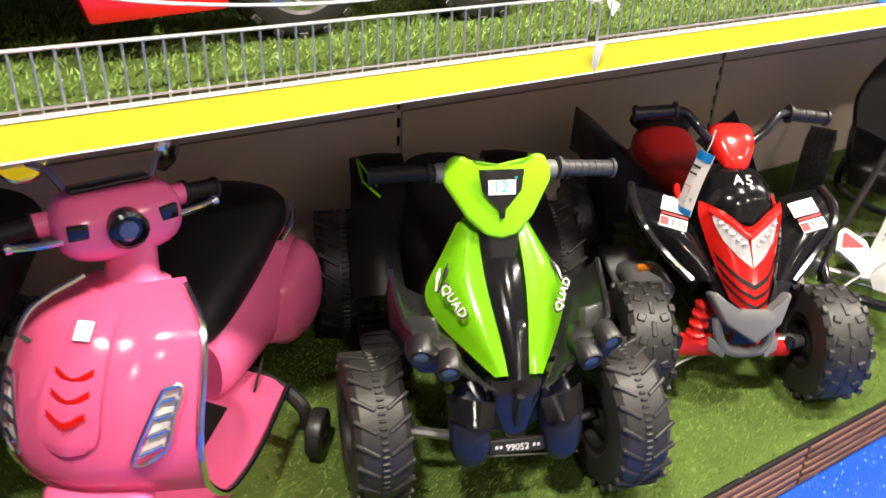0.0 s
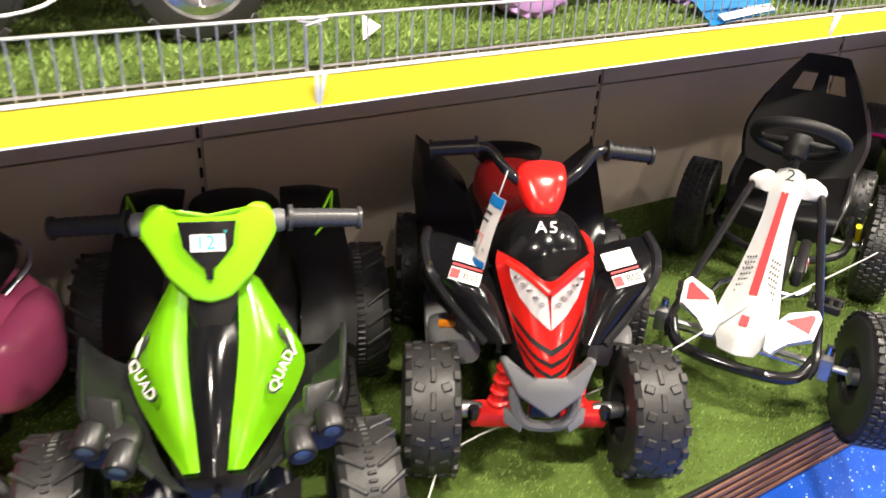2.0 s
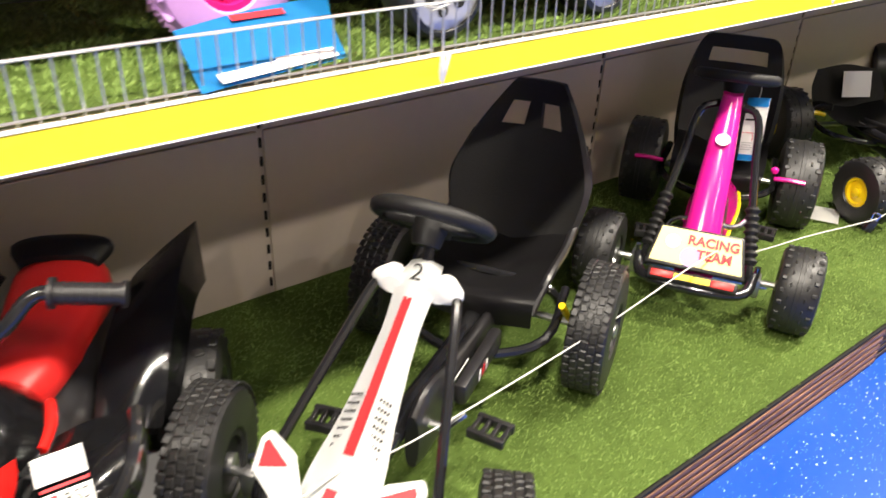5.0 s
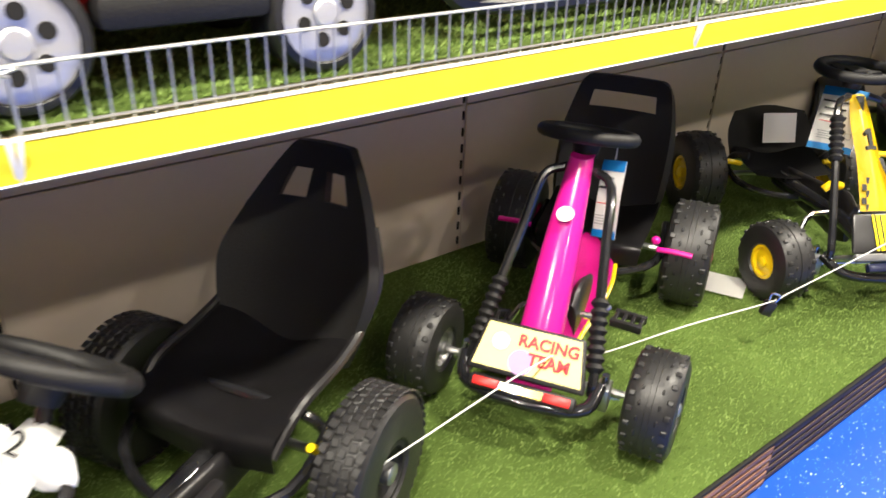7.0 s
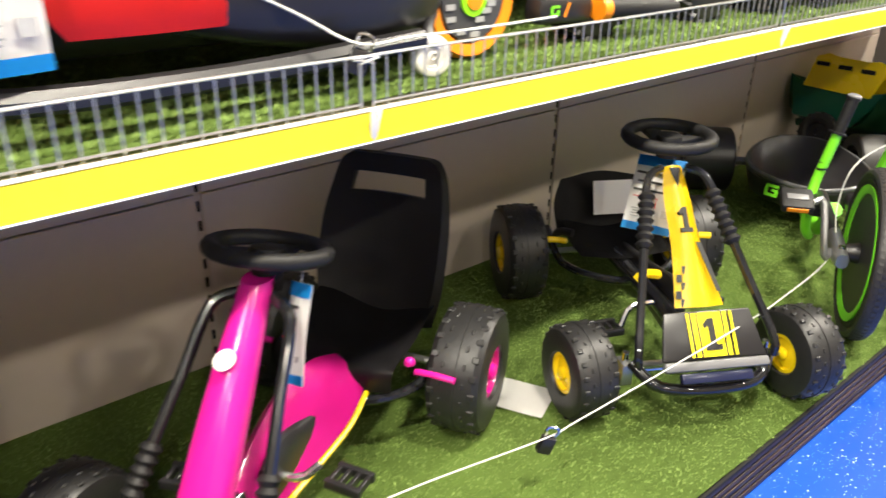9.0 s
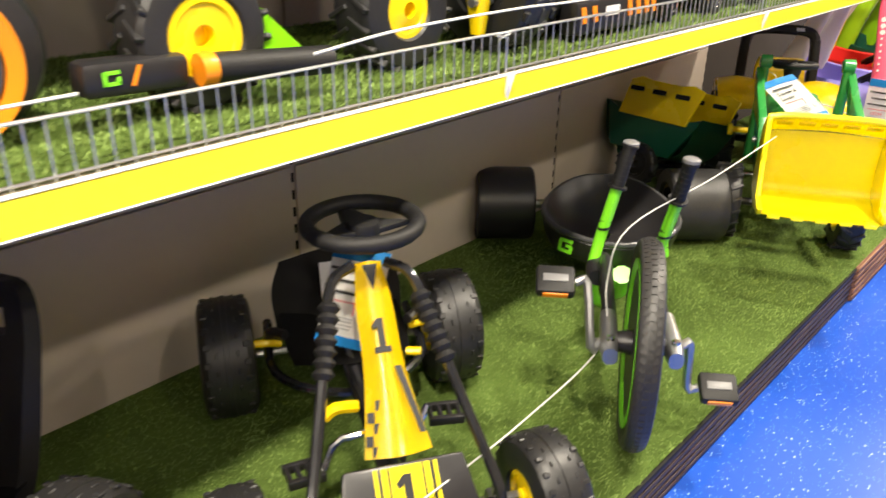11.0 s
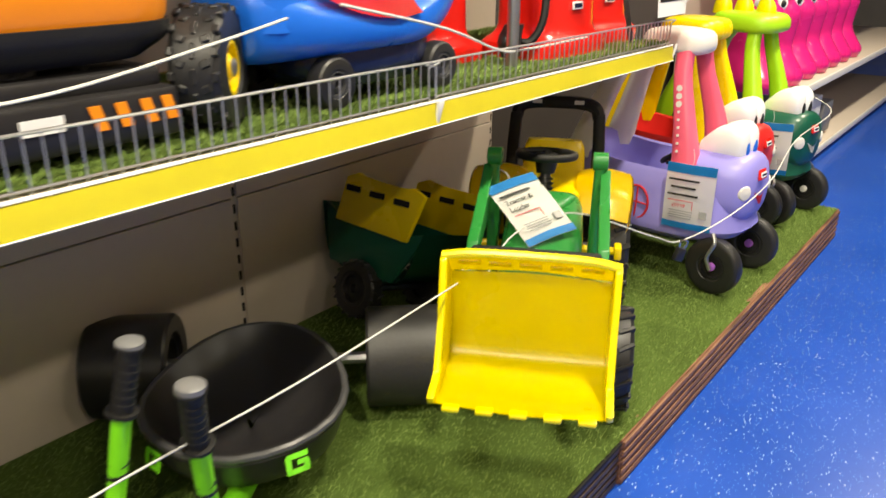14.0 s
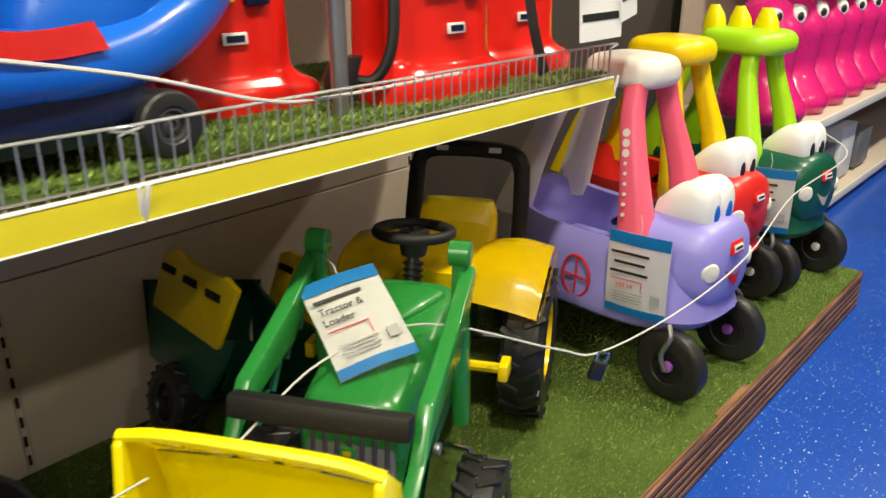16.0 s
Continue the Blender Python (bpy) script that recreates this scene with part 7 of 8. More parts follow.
link("body", blob([(-0.05, 0.0, 0.24, 0.04, 0.05, 2.4), (0.1, 0.0, 0.25, 0.07, 0.08, 2.4), (0.25, 0.0, 0.27, 0.07, 0.09, 2.4), (0.5, 0.0, 0.33, 0.05, 0.04, 2.4)], "x"), BLACK, mb)
link("fork", tube([(0.155, -0.07, 0.10), (0.13, -0.06, 0.2), (0.10, -0.05, 0.33)], 0.014, 3, 8), YELLOW, mb, "yellow fork leg")
link("frame", tube([(0.0, 0, 0.115), (0.18, 0, 0.16), (0.36, 0, 0.115)], 0.018, 3, 8), BLACK, mb)

pb = thing("toy_motorbike", pose(0.50, 0.20, top(0.6)), "pink and purple toy motorbike with ribbed lilac wheels", "ride-on bike", "ride-ons on the shelf")
for x in (0.03, 0.47):
    wheel(pb, (x, 0, 0.115), 0.112, 0.09, 0.05, MAGENTA2, "sand", turn=90, tyre=LILACW, hubcap=ROSE, spokes=6)
link("body", blob([(-0.08, 0.03, 0.26, 0.05, 0.06, 2.4), (0.1, 0.03, 0.28, 0.09, 0.09, 2.5), (0.35, 0.03, 0.28, 0.09, 0.09, 2.5), (0.6, 0.03, 0.33, 0.06, 0.05, 2.4)], "x"), PURPLE, pb)
link("chassis", blob([(0.0, 0.05, 0.14, 0.05, 0.05, 3), (0.25, 0.05, 0.15, 0.07, 0.06, 3), (0.5, 0.05, 0.14, 0.05, 0.05, 3)], "x"), BLACK, pb)
bro = thing("brochure", pose(0.99, 0.075, top(1.0) + 0.030, 30, 0, 6), "glossy blue and white leaflet leaning on the wire riser", "leaflet")
link("sheet", patch([[(-0.13, 0.05, 0.0), (0, 0.06, 0.010), (0.15, 0.075, 0.002)], [(-0.14, -0.01, 0.0), (0, 0.0, 0.008), (0.12, 0.01, 0.0)], [(-0.15, -0.07, 0.0), (0, -0.065, 0.006), (0.10, -0.06, 0.0)]], 4, 4, 0.001), CARDBLUE, bro, "blue printed sheet")
sticker("print", 0.20, 0.018, pose(-0.02, -0.055, 0.0100, 0, 0, 3), CARD, bro)
sticker("print", 0.09, 0.012, pose(0.0, 0.045, 0.0125), REDINK, bro)
sticker("print", 0.10, 0.012, pose(0.03, -0.045, 0.0085), CARD, bro)
fl = link("paper_scrap", prism([(-0.03, -0.02), (0.03, 0.0), (0.01, 0.03)], 0.001, pose(0, 0, 0), 0), CARD, smooth=False)
fl.matrix_world = pose(0.145, 0.12, top(0.15) + 0.02, -55, 0, 20)
tagged(fl, "small white paper scrap on the shelf turf", "paper")

parked(pose(1.17, 0.022, top(1.5)), "ride_on_car", "red and black ride-on toy car with silver alloy-look wheels", 0.62, 0.42, 0.42, REDMATT, MATTBLACK, (0.11, 0.50), SILVER, 0.086, 0.09, MATTBLACK)
car = parked(pose(1.86, 0.10, top(2.2)), "ride_on_car", "black and red ride-on toy car hung with a price card", 0.88, 0.46, 0.44, MATTBLACK, BLACK, (), MATTBLACK, 0.085, 0.07)
link("rear_quarter", blob([(0.40, 0.03, 0.16, 0.03, 0.05, 2.4), (0.55, 0.03, 0.17, 0.055, 0.095, 2.5), (0.72, 0.04, 0.18, 0.07, 0.125, 2.5), (0.86, 0.07, 0.17, 0.06, 0.11, 2.4), (0.93, 0.10, 0.16, 0.03, 0.05, 2.2)], "x"), BLACK, car, "black rear quarter")
link("red_panel", patch([[(0.22, -0.006, 0.20), (0.36, -0.010, 0.21), (0.50, -0.006, 0.20)], [(0.23, -0.010, 0.15), (0.36, -0.016, 0.155), (0.48, -0.010, 0.15)], [(0.25, -0.006, 0.12), (0.36, -0.012, 0.12), (0.46, -0.006, 0.12)]], 4, 4, 0.012), REDMATT, car, "red inset panel")
link("skirt", tube([(0.02, 0.0, 0.17), (0.06, -0.02, 0.09), (0.14, -0.03, 0.062), (0.45, -0.03, 0.056), (0.80, -0.02, 0.07)], 0.018, 5, 8), BLACK, car, "black lower skirt")
shop_tag(pose(2.01, 0.062, 1.255, 86, 0, 4), "white and blue price card hanging on the black toy car", ["", "", ""], "", 0.14, 0.20)

kt = thing("toy_trike", pose(2.83, 0.17, top(2.8)), "black toy trike with an orange rimmed wheel and green hub", "trike", "ride-ons on the shelf")
w = link("wheel", lathe([(0.001, -0.03), (0.075, -0.032), (0.078, -0.025), (0.078, 0.025), (0.075, 0.032), (0.001, 0.03)], pose(0, 0, 0.112, 0, 0, 90), 40), DARKGREY, kt, "dark patterned disc wheel")
link("orange_band", lathe([(0.080, -0.030), (0.101, -0.034), (0.108, -0.02), (0.108, 0.02), (0.101, 0.034), (0.080, 0.030)], pose(0, 0, 0.112, 0, 0, 90), 48, closed=True), ORANGE, w, "orange tyre wall")
for s, (r, mt) in ((0, (0.030, LIME)), (1, (0.018, ORANGE))):
    link("hub_ring", lathe([(r, 0.03), (r, 0.036 + 0.003 * s), (0.001, 0.037 + 0.003 * s)], pose(0, 0, 0.112, 0, 0, -90), 24), mt, w)
for k in range(14):
    a, r = k * 2.4, 0.04 + 0.028 * ((k * 7) % 5) / 5
    sticker("disc_print", 0.022, 0.010, pose(r * math.cos(a), -0.0335, 0.112 + r * math.sin(a), 90, 0, 0), GREYINK, w)
link("tyre_inner", lathe([(0.06, -0.05), (0.10, -0.045), (0.115, -0.02), (0.115, 0.02), (0.10, 0.045), (0.06, 0.05)], pose(0.05, 0.075, 0.115, 0, 0, 90), 40), TYRE, kt)
link("frame", rbox((0.16, 0.05, 0.05), pose(0.24, -0.03, 0.075, 0, 2), 0.012), BLACK, kt, "black frame beam")
for (w0, h0, dx, dz) in ((0.006, 0.018, -0.010, 0), (0.022, 0.005, 0, 0.008), (0.022, 0.005, 0, -0.007), (0.006, 0.009, 0.009, -0.003)):
    sticker("frame_badge", w0, h0, facing(0.20 + dx, -0.0565, 0.078 + dz), TRIKELIME, kt, "green angular logo")
sticker("frame_stripe", 0.006, 0.03, facing(0.235, -0.0565, 0.078) @ pose(0, 0, 0, 0, 0, -25), ORANGE, kt)
link("orange_collar", lathe([(0.024, -0.012), (0.026, 0.0), (0.024, 0.012)], pose(0.34, -0.06, 0.072, 0, 0, -4), 18), ORANGE, kt)
link("grip_tube", tube([(0.35, -0.06, 0.072), (0.55, -0.09, 0.062)], 0.023, 1, 14), MATTBLACK, kt, "black foam grip")
link("fender", patch([[(0.34, 0.0, 0.18), (0.40, -0.02, 0.11), (0.49, -0.05, 0.055)], [(0.37, 0.0, 0.20), (0.43, -0.02, 0.135), (0.515, -0.055, 0.045)], [(0.41, 0.0, 0.21), (0.465, -0.02, 0.15), (0.545, -0.055, 0.06)]], 4, 4, 0.014), LIME, kt, "lime green fairing")
wheel(kt, (-0.15, -0.09, 0.038), 0.036, 0.03, 0.02, CREAM, turn=80, tyre=CREAM)
link("castor_fork", tube([(-0.15, -0.09, 0.04), (-0.13, -0.06, 0.08), (-0.06, 0.0, 0.11)], 0.010, 3, 8), BLACK, kt)

# tractor seen from its side, then the loader and the digger
tr = thing("ride_on_tractor", pose(3.61, 0.17, top(3.6)), "dark green ride-on tractor with yellow wheels on the shelf", "ride-on tractor", "ride-ons on the shelf")
wheel(tr, (0.0, 0.0, 0.112), 0.112, 0.10, 0.050, YELLOW, "lugs", turn=90, spokes=5, cup=0.95, dish=0.8)
wheel(tr, (-0.42, 0.0, 0.11), 0.11, 0.09, 0.06, YELLOW, "lugs", turn=90, dish=0.8)
link("body", blob([(-0.5, 0.16, 0.25, 0.10, 0.08, 3), (-0.3, 0.16, 0.30, 0.13, 0.12, 3), (0.0, 0.16, 0.32, 0.14, 0.14, 3), (0.15, 0.16, 0.30, 0.13, 0.10, 3)], "x"), DARKGREEN, tr)
link("fender", blob([(-0.12, 0.02, 0.32, 0.04, 0.02, 3), (0.0, 0.02, 0.35, 0.06, 0.03, 3), (0.14, 0.02, 0.32, 0.04, 0.02, 3)], "x"), DARKGREEN, tr)
ld = thing("ride_on_loader", pose(3.90, 0.13, top(3.9)), "black and yellow ride-on loader facing the aisle", "ride-on digger", "ride-ons on the shelf")
wheel(ld, (0.0, 0.03, 0.135), 0.135, 0.105, 0.06, MATTBLACK, "blocks", turn=0)
wheel(ld, (0.32, 0.10, 0.11), 0.11, 0.09, 0.06, MATTBLACK, "blocks", turn=0)
for x, y in ((-0.085, 0.0), (0.095, -0.02)):
    link("loader_arm", blob([(0.045, x, y, 0.012, 0.014, 3), (0.09, x, y, 0.017, 0.02, 3), (0.16, x, y + 0.01, 0.02, 0.03, 3), (0.34, x, y + 0.06, 0.018, 0.03, 3)], "z"), YELLOW, ld, "yellow loader arm")
    link("arm_pin", lathe([(0.010, -0.03), (0.010, 0.03)], pose(x, y - 0.005, 0.11), 10), STEEL, ld)
link("body", blob([(0.16, 0.12, 0.20, 0.14, 0.10, 3), (0.3, 0.12, 0.22, 0.15, 0.12, 3), (0.45, 0.14, 0.24, 0.13, 0.10, 3)], "z"), BLACK, ld)
link("lamp_box", rbox((0.09, 0.05, 0.05), pose(0.20, 0.03, 0.14), 0.008), GREY, ld, "grey lamp box")
link("amber_lamp", rbox((0.03, 0.02, 0.012), pose(0.235, 0.0, 0.075), 0.003), ORANGE, ld, "orange indicator")
link("hand_rail", tube([(0.11, 0.0, 0.10), (0.13, -0.01, 0.12), (0.15, 0.0, 0.18)], 0.006, 3, 8), STEEL, ld)
link("arm_orange", blob([(0.10, 0.30, 0.03, 0.022, 0.025, 3), (0.20, 0.29, 0.04, 0.025, 0.03, 3), (0.40, 0.26, 0.07, 0.025, 0.03, 3)], "z"), ORANGE, ld, "orange digger arm")

dg = thing("ride_on_digger", pose(4.256, 0.105, top(4.3)), "black and orange ride-on digger with hazard stripes on its bumper", "ride-on digger", "ride-ons on the shelf")
link("bumper", rbox((0.36, 0.05, 0.075), pose(0, -0.02, 0.055), 0.008), BLACK, dg, "black bumper with orange hazard stripes")
for k, x in enumerate((-0.155, -0.11, 0.045, 0.085, 0.125, 0.16)):
    link("hazard_stripe", prism([(-0.014, 0.018), (0.004, 0.018), (0.014, -0.018), (-0.004, -0.018)], 0.002, pose(x, -0.0465, 0.062), 0), ORANGE, dg)
sticker("maker_mark", 0.06, 0.022, facing(-0.035, -0.0467, 0.064), CARD, dg, "white block mark")
link("deck_plate", rbox((0.34, 0.20, 0.03), pose(0, 0.08, 0.105), 0.008), BLACK, dg)
for k in range(3):
    link("hydraulic", tube([(-0.14 + 0.1 * k, 0.02, 0.125), (-0.08 + 0.1 * k, 0.05, 0.16)], 0.012, 1, 8), DARKGREY, dg)
wheel(dg, (0.285, 0.015, 0.100), 0.100, 0.085, 0.046, YELLOW, "blocks", turn=-52, hubcap=STEEL, cup=0.9)
wheel(dg, (-0.22, 0.10, 0.105), 0.105, 0.09, 0.058, YELLOW, "blocks", turn=10)
link("cab", blob([(0.175, 0.0, 0.12, 0.20, 0.13, 4), (0.195, 0.0, 0.12, 0.23, 0.15, 4), (0.32, 0.0, 0.12, 0.23, 0.15, 4), (0.36, 0.0, 0.12, 0.18, 0.12, 4)], "z"), ORANGE, dg, "orange turntable body")
link("cab_skirt", blob([(0.13, 0.0, 0.12, 0.18, 0.12, 4), (0.16, 0.0, 0.12, 0.225, 0.15, 4), (0.185, 0.0, 0.12, 0.232, 0.155, 4)], "z"), MATTBLACK, dg)
for x in (-0.1, 0.03):
    link("cab_lamp", lathe([(0.018, 0), (0.018, 0.006), (0.001, 0.008)], pose(x, -0.028, 0.255, 0, 0, -90), 16), CREAM if x > 0 else REDMATT, dg)
link("number_box", rbox((0.09, 0.01, 0.05), pose(0.12, -0.03, 0.285), 0.004), BLACK, dg)

bc = thing("toy_car", pose(4.94, 0.10, top(4.95)), "bright blue and red toddler ride-on car on the shelf", "foot-to-floor car", "ride-ons on the shelf")
link("body", blob([(-0.335, 0.08, 0.160, 0.05, 0.050, 2.6), (-0.310, 0.08, 0.165, 0.10, 0.075, 2.8), (-0.20, 0.08, 0.150, 0.135, 0.060, 3.0), (-0.02, 0.08, 0.140, 0.14, 0.050, 3.0), (0.10, 0.09, 0.145, 0.135, 0.055, 3.0), (0.22, 0.10, 0.180, 0.11, 0.060, 2.8), (0.33, 0.12, 0.235, 0.075, 0.050, 2.6), (0.385, 0.13, 0.270, 0.03, 0.025, 2.4)], "x", n=4, seg=26), BLUE, bc, "sweeping blue plastic body")
link("front_cowl", blob([(0.15, -0.25, 0.08, 0.085, 0.12, 2.8), (0.22, -0.255, 0.08, 0.072, 0.11, 2.8), (0.32, -0.265, 0.08, 0.052, 0.09, 2.6), (0.45, -0.27, 0.08, 0.040, 0.07, 2.6)], "z"), BLUE, bc, "tall blue front cowl")
link("rear_cowl", blob([(0.15, 0.08, 0.10, 0.10, 0.11, 2.6), (0.23, 0.11, 0.11, 0.12, 0.12, 2.6), (0.33, 0.15, 0.12, 0.10, 0.10, 2.6), (0.40, 0.18, 0.12, 0.05, 0.05, 2.4)], "z"), BLUE, bc, "rounded blue seat back")
link("seat_print", patch([[(-0.20, -0.052, 0.205), (-0.12, -0.064, 0.175), (-0.02, -0.066, 0.160), (0.07, -0.056, 0.165)], [(-0.19, 0.00, 0.222), (-0.12, -0.02, 0.205), (-0.02, -0.03, 0.192), (0.07, -0.02, 0.198)]], 4, 3, 0.010), REDMATT, bc, "red seat panel")
link("skirt", blob([(0.035, -0.02, 0.08, 0.16, 0.10, 3), (0.07, -0.02, 0.08, 0.20, 0.12, 3), (0.115, -0.02, 0.08, 0.19, 0.12, 3)], "z"), NAVY, bc)
link("steering_post", tube([(-0.12, 0.06, 0.18), (-0.13, 0.06, 0.42)], 0.022, 1, 10), REDMATT, bc)
for x in (-0.17, 0.15):
    for y in (-0.03, 0.19):
        wheel(bc, (x, y, 0.05), 0.05, 0.04, 0.025, DARKGREY, turn=90)


def fuel_pump(m):
    p = thing("toy_fuel_pump", m, "red plastic toy petrol pump with a smiling yellow face", "toy petrol pump", "toy petrol pumps")
    link("body", blob([(0.0, 0, 0.10, 0.20, 0.12, 4), (0.04, 0, 0.10, 0.20, 0.12, 4), (0.07, 0, 0.10, 0.15, 0.10, 4), (0.14, 0, 0.10, 0.145, 0.095, 4), (0.40, 0, 0.10, 0.135, 0.09, 4), (0.50, 0, 0.10, 0.12, 0.08, 3.5)], "z", seg=28), RED, p, "glossy red pump body")
    link("face_plate", rbox((0.09, 0.006, 0.075), pose(-0.035, 0.001, 0.235, -2), 0.006), YELLOW, p, "yellow face plate")
    link("mouth", patch([[(-0.07, -0.0045, 0.232), (-0.035, -0.006, 0.216), (0.0, -0.0045, 0.232)], [(-0.06, -0.004, 0.224), (-0.035, -0.0055, 0.196), (-0.01, -0.004, 0.224)]], 4, 3, 0.003), REDMATT, p)
    link("price_panel", rbox((0.05, 0.02, 0.12), pose(0.055, 0.002, 0.25), 0.006), NAVY, p, "dark blue price panel")
    for z in (0.225, 0.27):
        link("button", rbox((0.026, 0.012, 0.028), pose(0.055, -0.012, z), 0.003), YELLOW, p)
    link("badge", rbox((0.05, 0.006, 0.022), pose(0.005, 0.0, 0.135, -4), 0.006), CARD, p, "red and white oval badge")
    sticker("badge_bar", 0.036, 0.012, facing(0.005, -0.0035, 0.135), NAVY, p)
    link("hose", tube([(-0.15, 0.06, 0.40), (-0.165, 0.0, 0.25), (-0.185, -0.02, 0.12), (-0.215, 0.0, 0.055), (-0.26, 0.03, 0.06)], 0.011, 5, 8), MATTBLACK, p, "ribbed black hose")
    link("nozzle", blob([(0.02, -0.27, 0.02, 0.03, 0.02, 2.5), (0.06, -0.28, 0.02, 0.035, 0.025, 2.5), (0.10, -0.26, 0.02, 0.03, 0.02, 2.5)], "z"), BLACK, p)
    return p


first = fuel_pump(pose(5.34, 0.26, top(5.3), 0, 0, -6))
for x, y, a in ((5.76, 0.10, -4), (6.08, 0.16, -8)):
    copy_thing(first, pose(x, y, top(x), 0, 0, a))
pole = tagged(link("support_pole", lathe([(0.016, 0), (0.016, 0.8)], pose(5.46, 0.115, top(5.46), 0, -90), 16), STEEL), "plain grey metal pole standing on the shelf", "pole")
strap = link("hanging_strap", patch([[(-0.02, 0, 0.30), (0.02, 0, 0.30)], [(0.0, -0.02, 0.14), (0.045, -0.015, 0.14)], [(0.03, -0.035, 0.02), (0.075, -0.03, 0.03)]], 2, 5, 0.004), DARKGREY)
strap.matrix_world = pose(5.93, 0.06, top(5.95))
tagged(strap, "dark grey strap hanging over the wire riser", "strap")
for x, a, z, big in ((6.20, 14, 1.30, 0.15), (6.10, -24, 1.26, 0.12)):
    pc = thing("display_card", pose(x, -0.03, z, 84, 0, a), "white display card with a green and red picture", "display card", "display cards")
    link("card", prism([(-big / 2, 0), (big / 2, 0.01), (big / 2 - 0.01, -0.20), (-big / 2, -0.21)], 0.001, pose(0, 0, 0, -90), 0), CARD, pc)
    link("picture_ring", lathe([(big * 0.40, 0), (big * 0.40, 0.0012), (0.001, 0.0012)], pose(0, -0.06, 0.001, 0, -90), 24), TRIKELIME, pc)
    link("picture", lathe([(big * 0.33, 0), (big * 0.33, 0.0012), (0.001, 0.0012)], pose(0, -0.055, 0.0022, 0, -90), 24), RED, pc)
    sticker("caption_bar", big * 0.8, 0.016, pose(-0.005, -0.155, 0.0015, 0, 0, 4), INK, pc)
hose = link("loose_hose", tube([(5.85, 0.02, 1.35), (5.98, -0.03, 1.245), (6.12, -0.06, 1.225), (6.22, -0.07, 1.24), (6.26, -0.04, 1.26)], 0.010, 5, 8), MATTBLACK)
tagged(hose, "black pump hose drooping in front of the cards", "hose")

# security cable along the deck and the shelf
for pts, r in (([(-0.30, -0.10, 0.19), (0.05, -0.20, 0.16), (0.22, -0.12, 0.22), (0.60, -0.14, 0.25), (0.93, -0.19, 0.378), (1.08, -0.17, 0.34), (1.60, -0.12, 0.33), (2.10, -0.07, 0.345), (2.24, -0.08, 0.30), (2.52, -0.11, 0.285), (2.79, -0.155, 0.275), (2.87, -0.165, 0.282), (3.08, -0.205, 0.325), (3.26, -0.245, 0.372), (3.58, -0.215, 0.34), (3.90, -0.19, 0.36), (3.965, -0.15, 0.48), (4.02, -0.16, 0.60), (4.45, -0.155, 0.605), (4.88, -0.15, 0.625)], 0.0019),
               ([(5.02, -0.12, 0.58), (5.25, -0.05, 0.60), (5.45, -0.10, 0.61), (5.70, -0.22, 0.50), (5.80, -0.27, 0.47), (6.05, -0.33, 0.50), (6.38, -0.34, 0.53), (6.80, -0.30, 0.58), (7.22, -0.32, 0.62), (7.35, -0.2, 0.66)], 0.0021),
               ([(-0.95, 0.02, 1.10), (-0.75, 0.0, 1.055), (-0.5, 0.01, 1.035), (-0.34, 0.05, 1.04), (-0.28, 0.10, 1.10)], 0.0024),
               ([(2.30, 0.09, 1.15), (2.42, 0.07, 1.09), (2.50, 0.03, 1.045), (2.60, 0.03, 1.045), (2.75, 0.05, 1.04), (2.95, 0.04, 1.045)], 0.0024),
               ([(3.30, 0.02, 1.05), (3.45, -0.02, 1.075), (3.75, -0.02, 1.08), (3.95, -0.01, 1.075), (4.2, -0.01, 1.08), (4.45, 0.0, 1.115), (4.60, -0.01, 1.145)], 0.0024),
               ([(4.72, -0.01, 1.16), (5.0, -0.02, 1.10), (5.2, -0.01, 1.04), (5.35, 0.02, 1.02), (5.7, 0.03, 1.02)], 0.0029)):
    tagged(link("security_cable", tube(pts, r, 6, 6), CABLE), "thin grey coated security cable looped between the toys", "cable", "security cables")
for x, y, z in ((2.806, -0.155, 0.272), (5.79, -0.275, 0.452), (2.51, 0.035, 1.035)):
    lk = thing("cable_lock", pose(x, y, z, 0, 20, -30), "small dark lock on the security cable", "padlock", "cable locks")
    link("lock_body", rbox((0.03, 0.018, 0.04), pose(0, 0, -0.02), 0.004), BLACK, lk)
    link("loop", tube([(-0.01, 0, 0), (-0.012, 0, 0.02), (0.012, 0, 0.02), (0.01, 0, 0)], 0.003, 3, 6), CHROME, lk)

# ---- the next gondola, further down the aisle ----
for z0, z1, name in ((0.05, 0.10, "base shelf"), (0.50, 0.53, "middle shelf"), (1.30, 1.33, "upper shelf")):
    sh = thing("display_shelf", pose(8.1, 0.04, z0), "white steel shelf of the next gondola", "shelf", "shelves of the next gondola")
    link("board", rbox((4.2, 0.60, 0.03), pose(2.1, 0.31, 0.015), 0.003), PANEL, sh)
    link("rail", rbox((4.2, 0.012, 0.045), pose(2.1, 0.0, 0.012), 0.004), CREAM if z0 < 1 else YELLOWRAIL, sh)
tagged(link("wall_plinth", rbox((4.2, 0.55, 0.05), pose(10.2, 0.36, 0.025), 0.003), PANEL), "pale gondola base", "plinth", kind="structure")
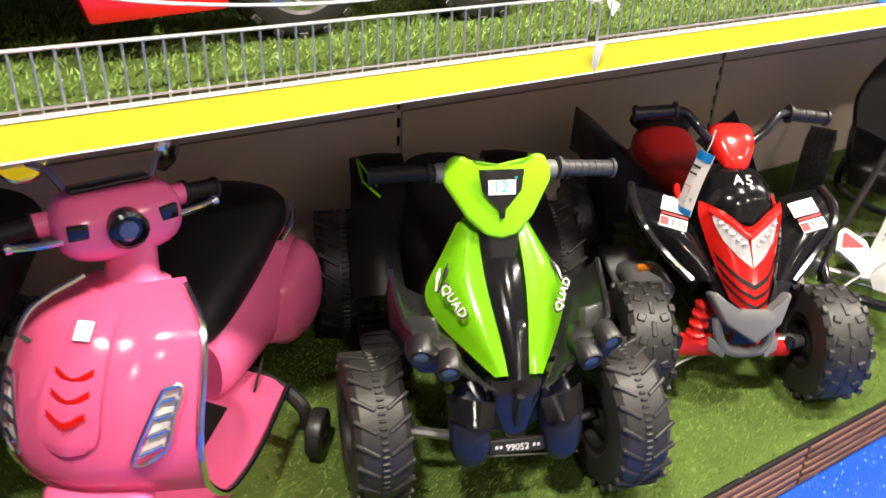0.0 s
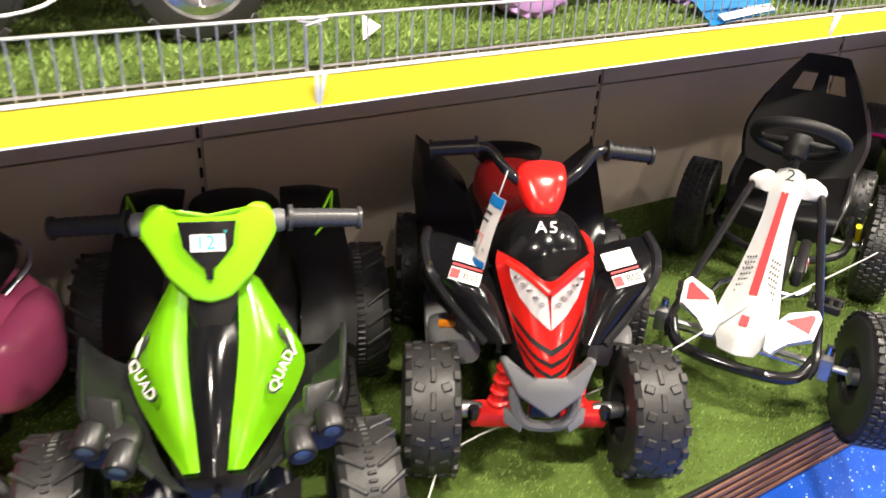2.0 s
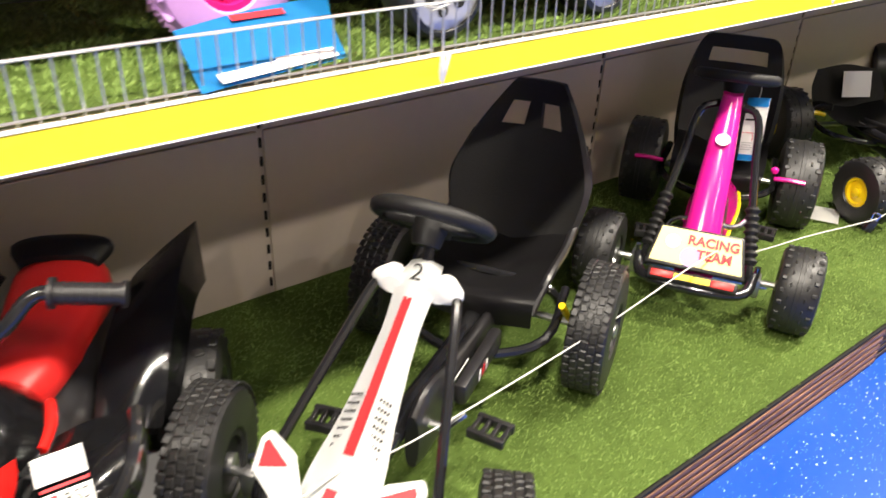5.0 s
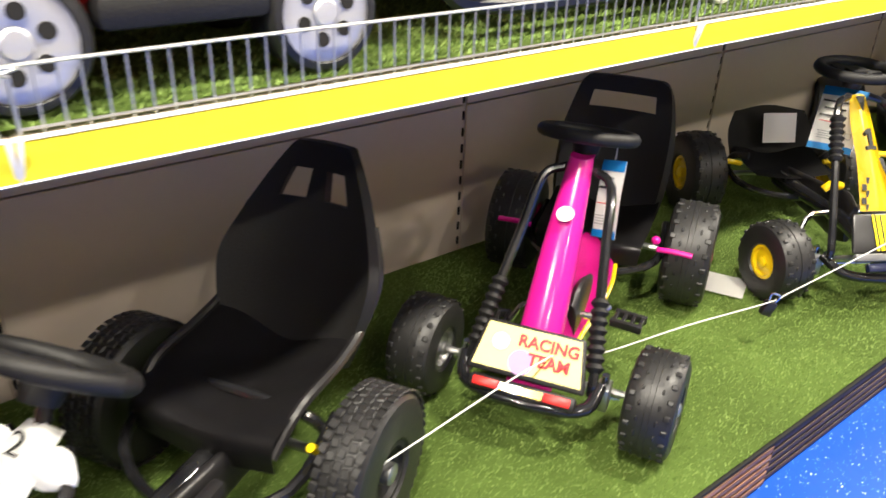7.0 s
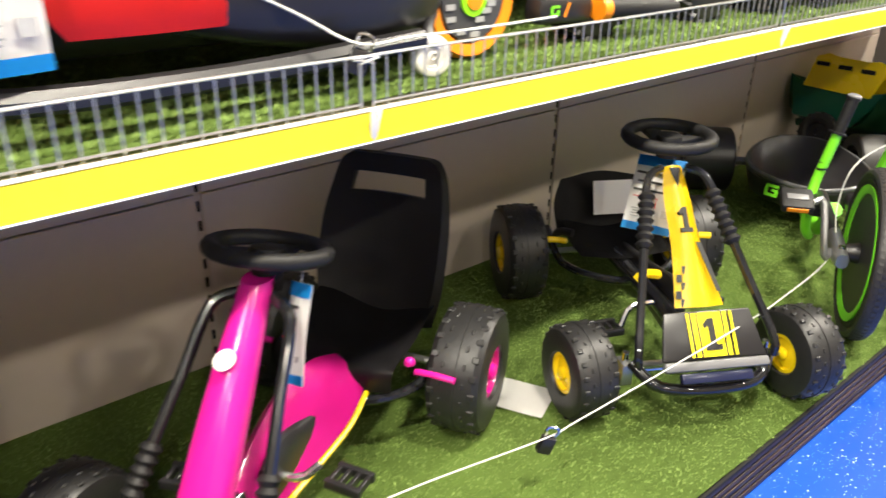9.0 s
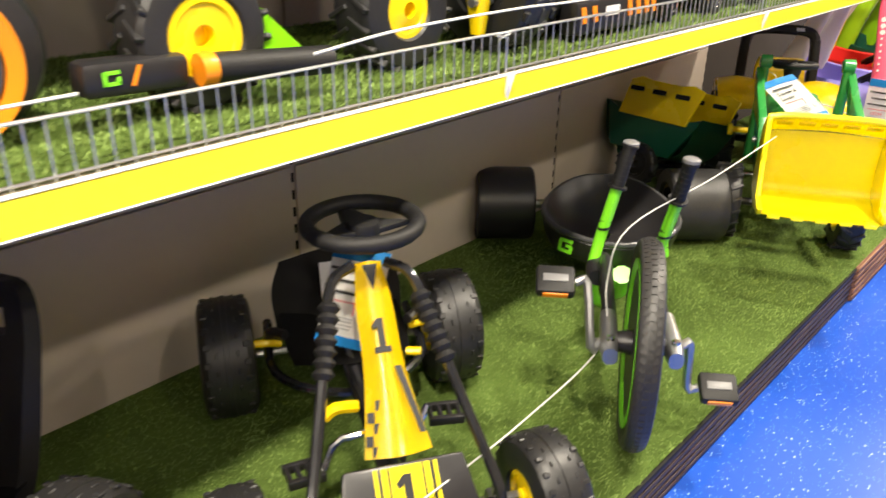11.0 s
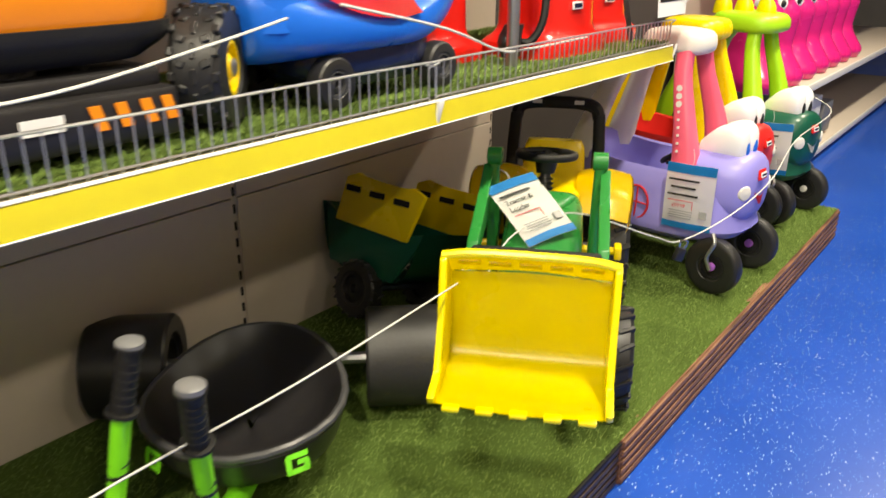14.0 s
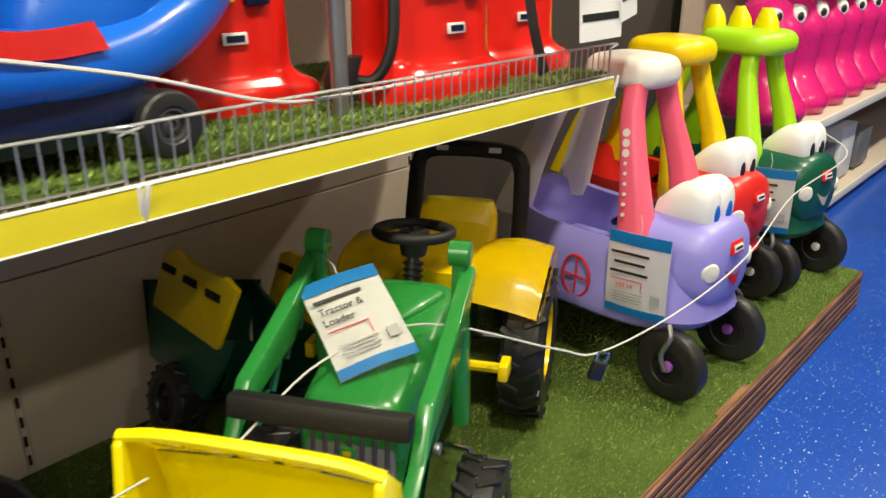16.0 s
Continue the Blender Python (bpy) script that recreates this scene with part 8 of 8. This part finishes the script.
tagged(link("wall_panel_end", rbox((4.3, 0.02, 2.2), pose(10.2, 0.68, 1.1), 0.002), PANEL), "beige steel gondola back panel", "back panel", kind="structure")


def rocker(m):
    r = thing("rocking_toy", m, "magenta plastic rocking animal with round eyes", "rocking toy", "magenta rocking toys")
    link("body", blob([(0.0, 0, 0.10, 0.13, 0.20, 3), (0.06, 0, 0.10, 0.14, 0.22, 2.8), (0.18, 0, 0.14, 0.115, 0.17, 2.6), (0.28, 0, 0.12, 0.12, 0.15, 2.4), (0.38, 0, 0.10, 0.125, 0.14, 2.4), (0.47, 0, 0.12, 0.10, 0.11, 2.2), (0.52, 0, 0.13, 0.05, 0.06, 2)], "z", n=4, seg=26), MAGENTA2, r, "rounded magenta body")
    for s in (-1, 1):
        link("eye", blob([(-0.018, s * 0.06, 0.44, 0.012, 0.012, 2), (-0.01, s * 0.06, 0.44, 0.03, 0.032, 2), (0.03, s * 0.06, 0.44, 0.034, 0.036, 2)]), WHITE, r)
        link("pupil", blob([(-0.024, s * 0.056, 0.44, 0.006, 0.006, 2), (-0.016, s * 0.056, 0.44, 0.017, 0.019, 2), (0.0, s * 0.056, 0.44, 0.018, 0.02, 2)]), INK, r)
    return r


r0 = rocker(pose(8.32, 0.20, 0.535, 0, 0, -30))
for k in (-1, 1, 2, 3, 4, 5):
    copy_thing(r0, pose(8.32 + 0.30 * k, 0.20, 0.535, 0, 0, -30))
for k, (x, mt, h) in enumerate(((8.35, CREAM, 0.25), (8.62, GREY, 0.22), (8.95, CARD, 0.28), (9.3, GREY, 0.2))):
    bx = link("carton", rbox((0.24, 0.30, h), pose(x, 0.25, 0.10 + h / 2), 0.006), mt)
    tagged(bx, "plain pale boxed toy on the base shelf", "box", "boxes on the base shelf")
for k in range(5):
    bt = link("toy_bat", tube([(8.25 + 0.05 * k, -0.0, 0.14 + 0.03 * k), (8.33 + 0.05 * k, 0.22, 0.16 + 0.03 * k)], 0.014, 1, 8), (CREAM, GREEN, CARDBLUE, GREEN, CREAM)[k])
    tagged(bt, "rolled coloured packet lying on the base shelf", "packet", "packets on the base shelf")
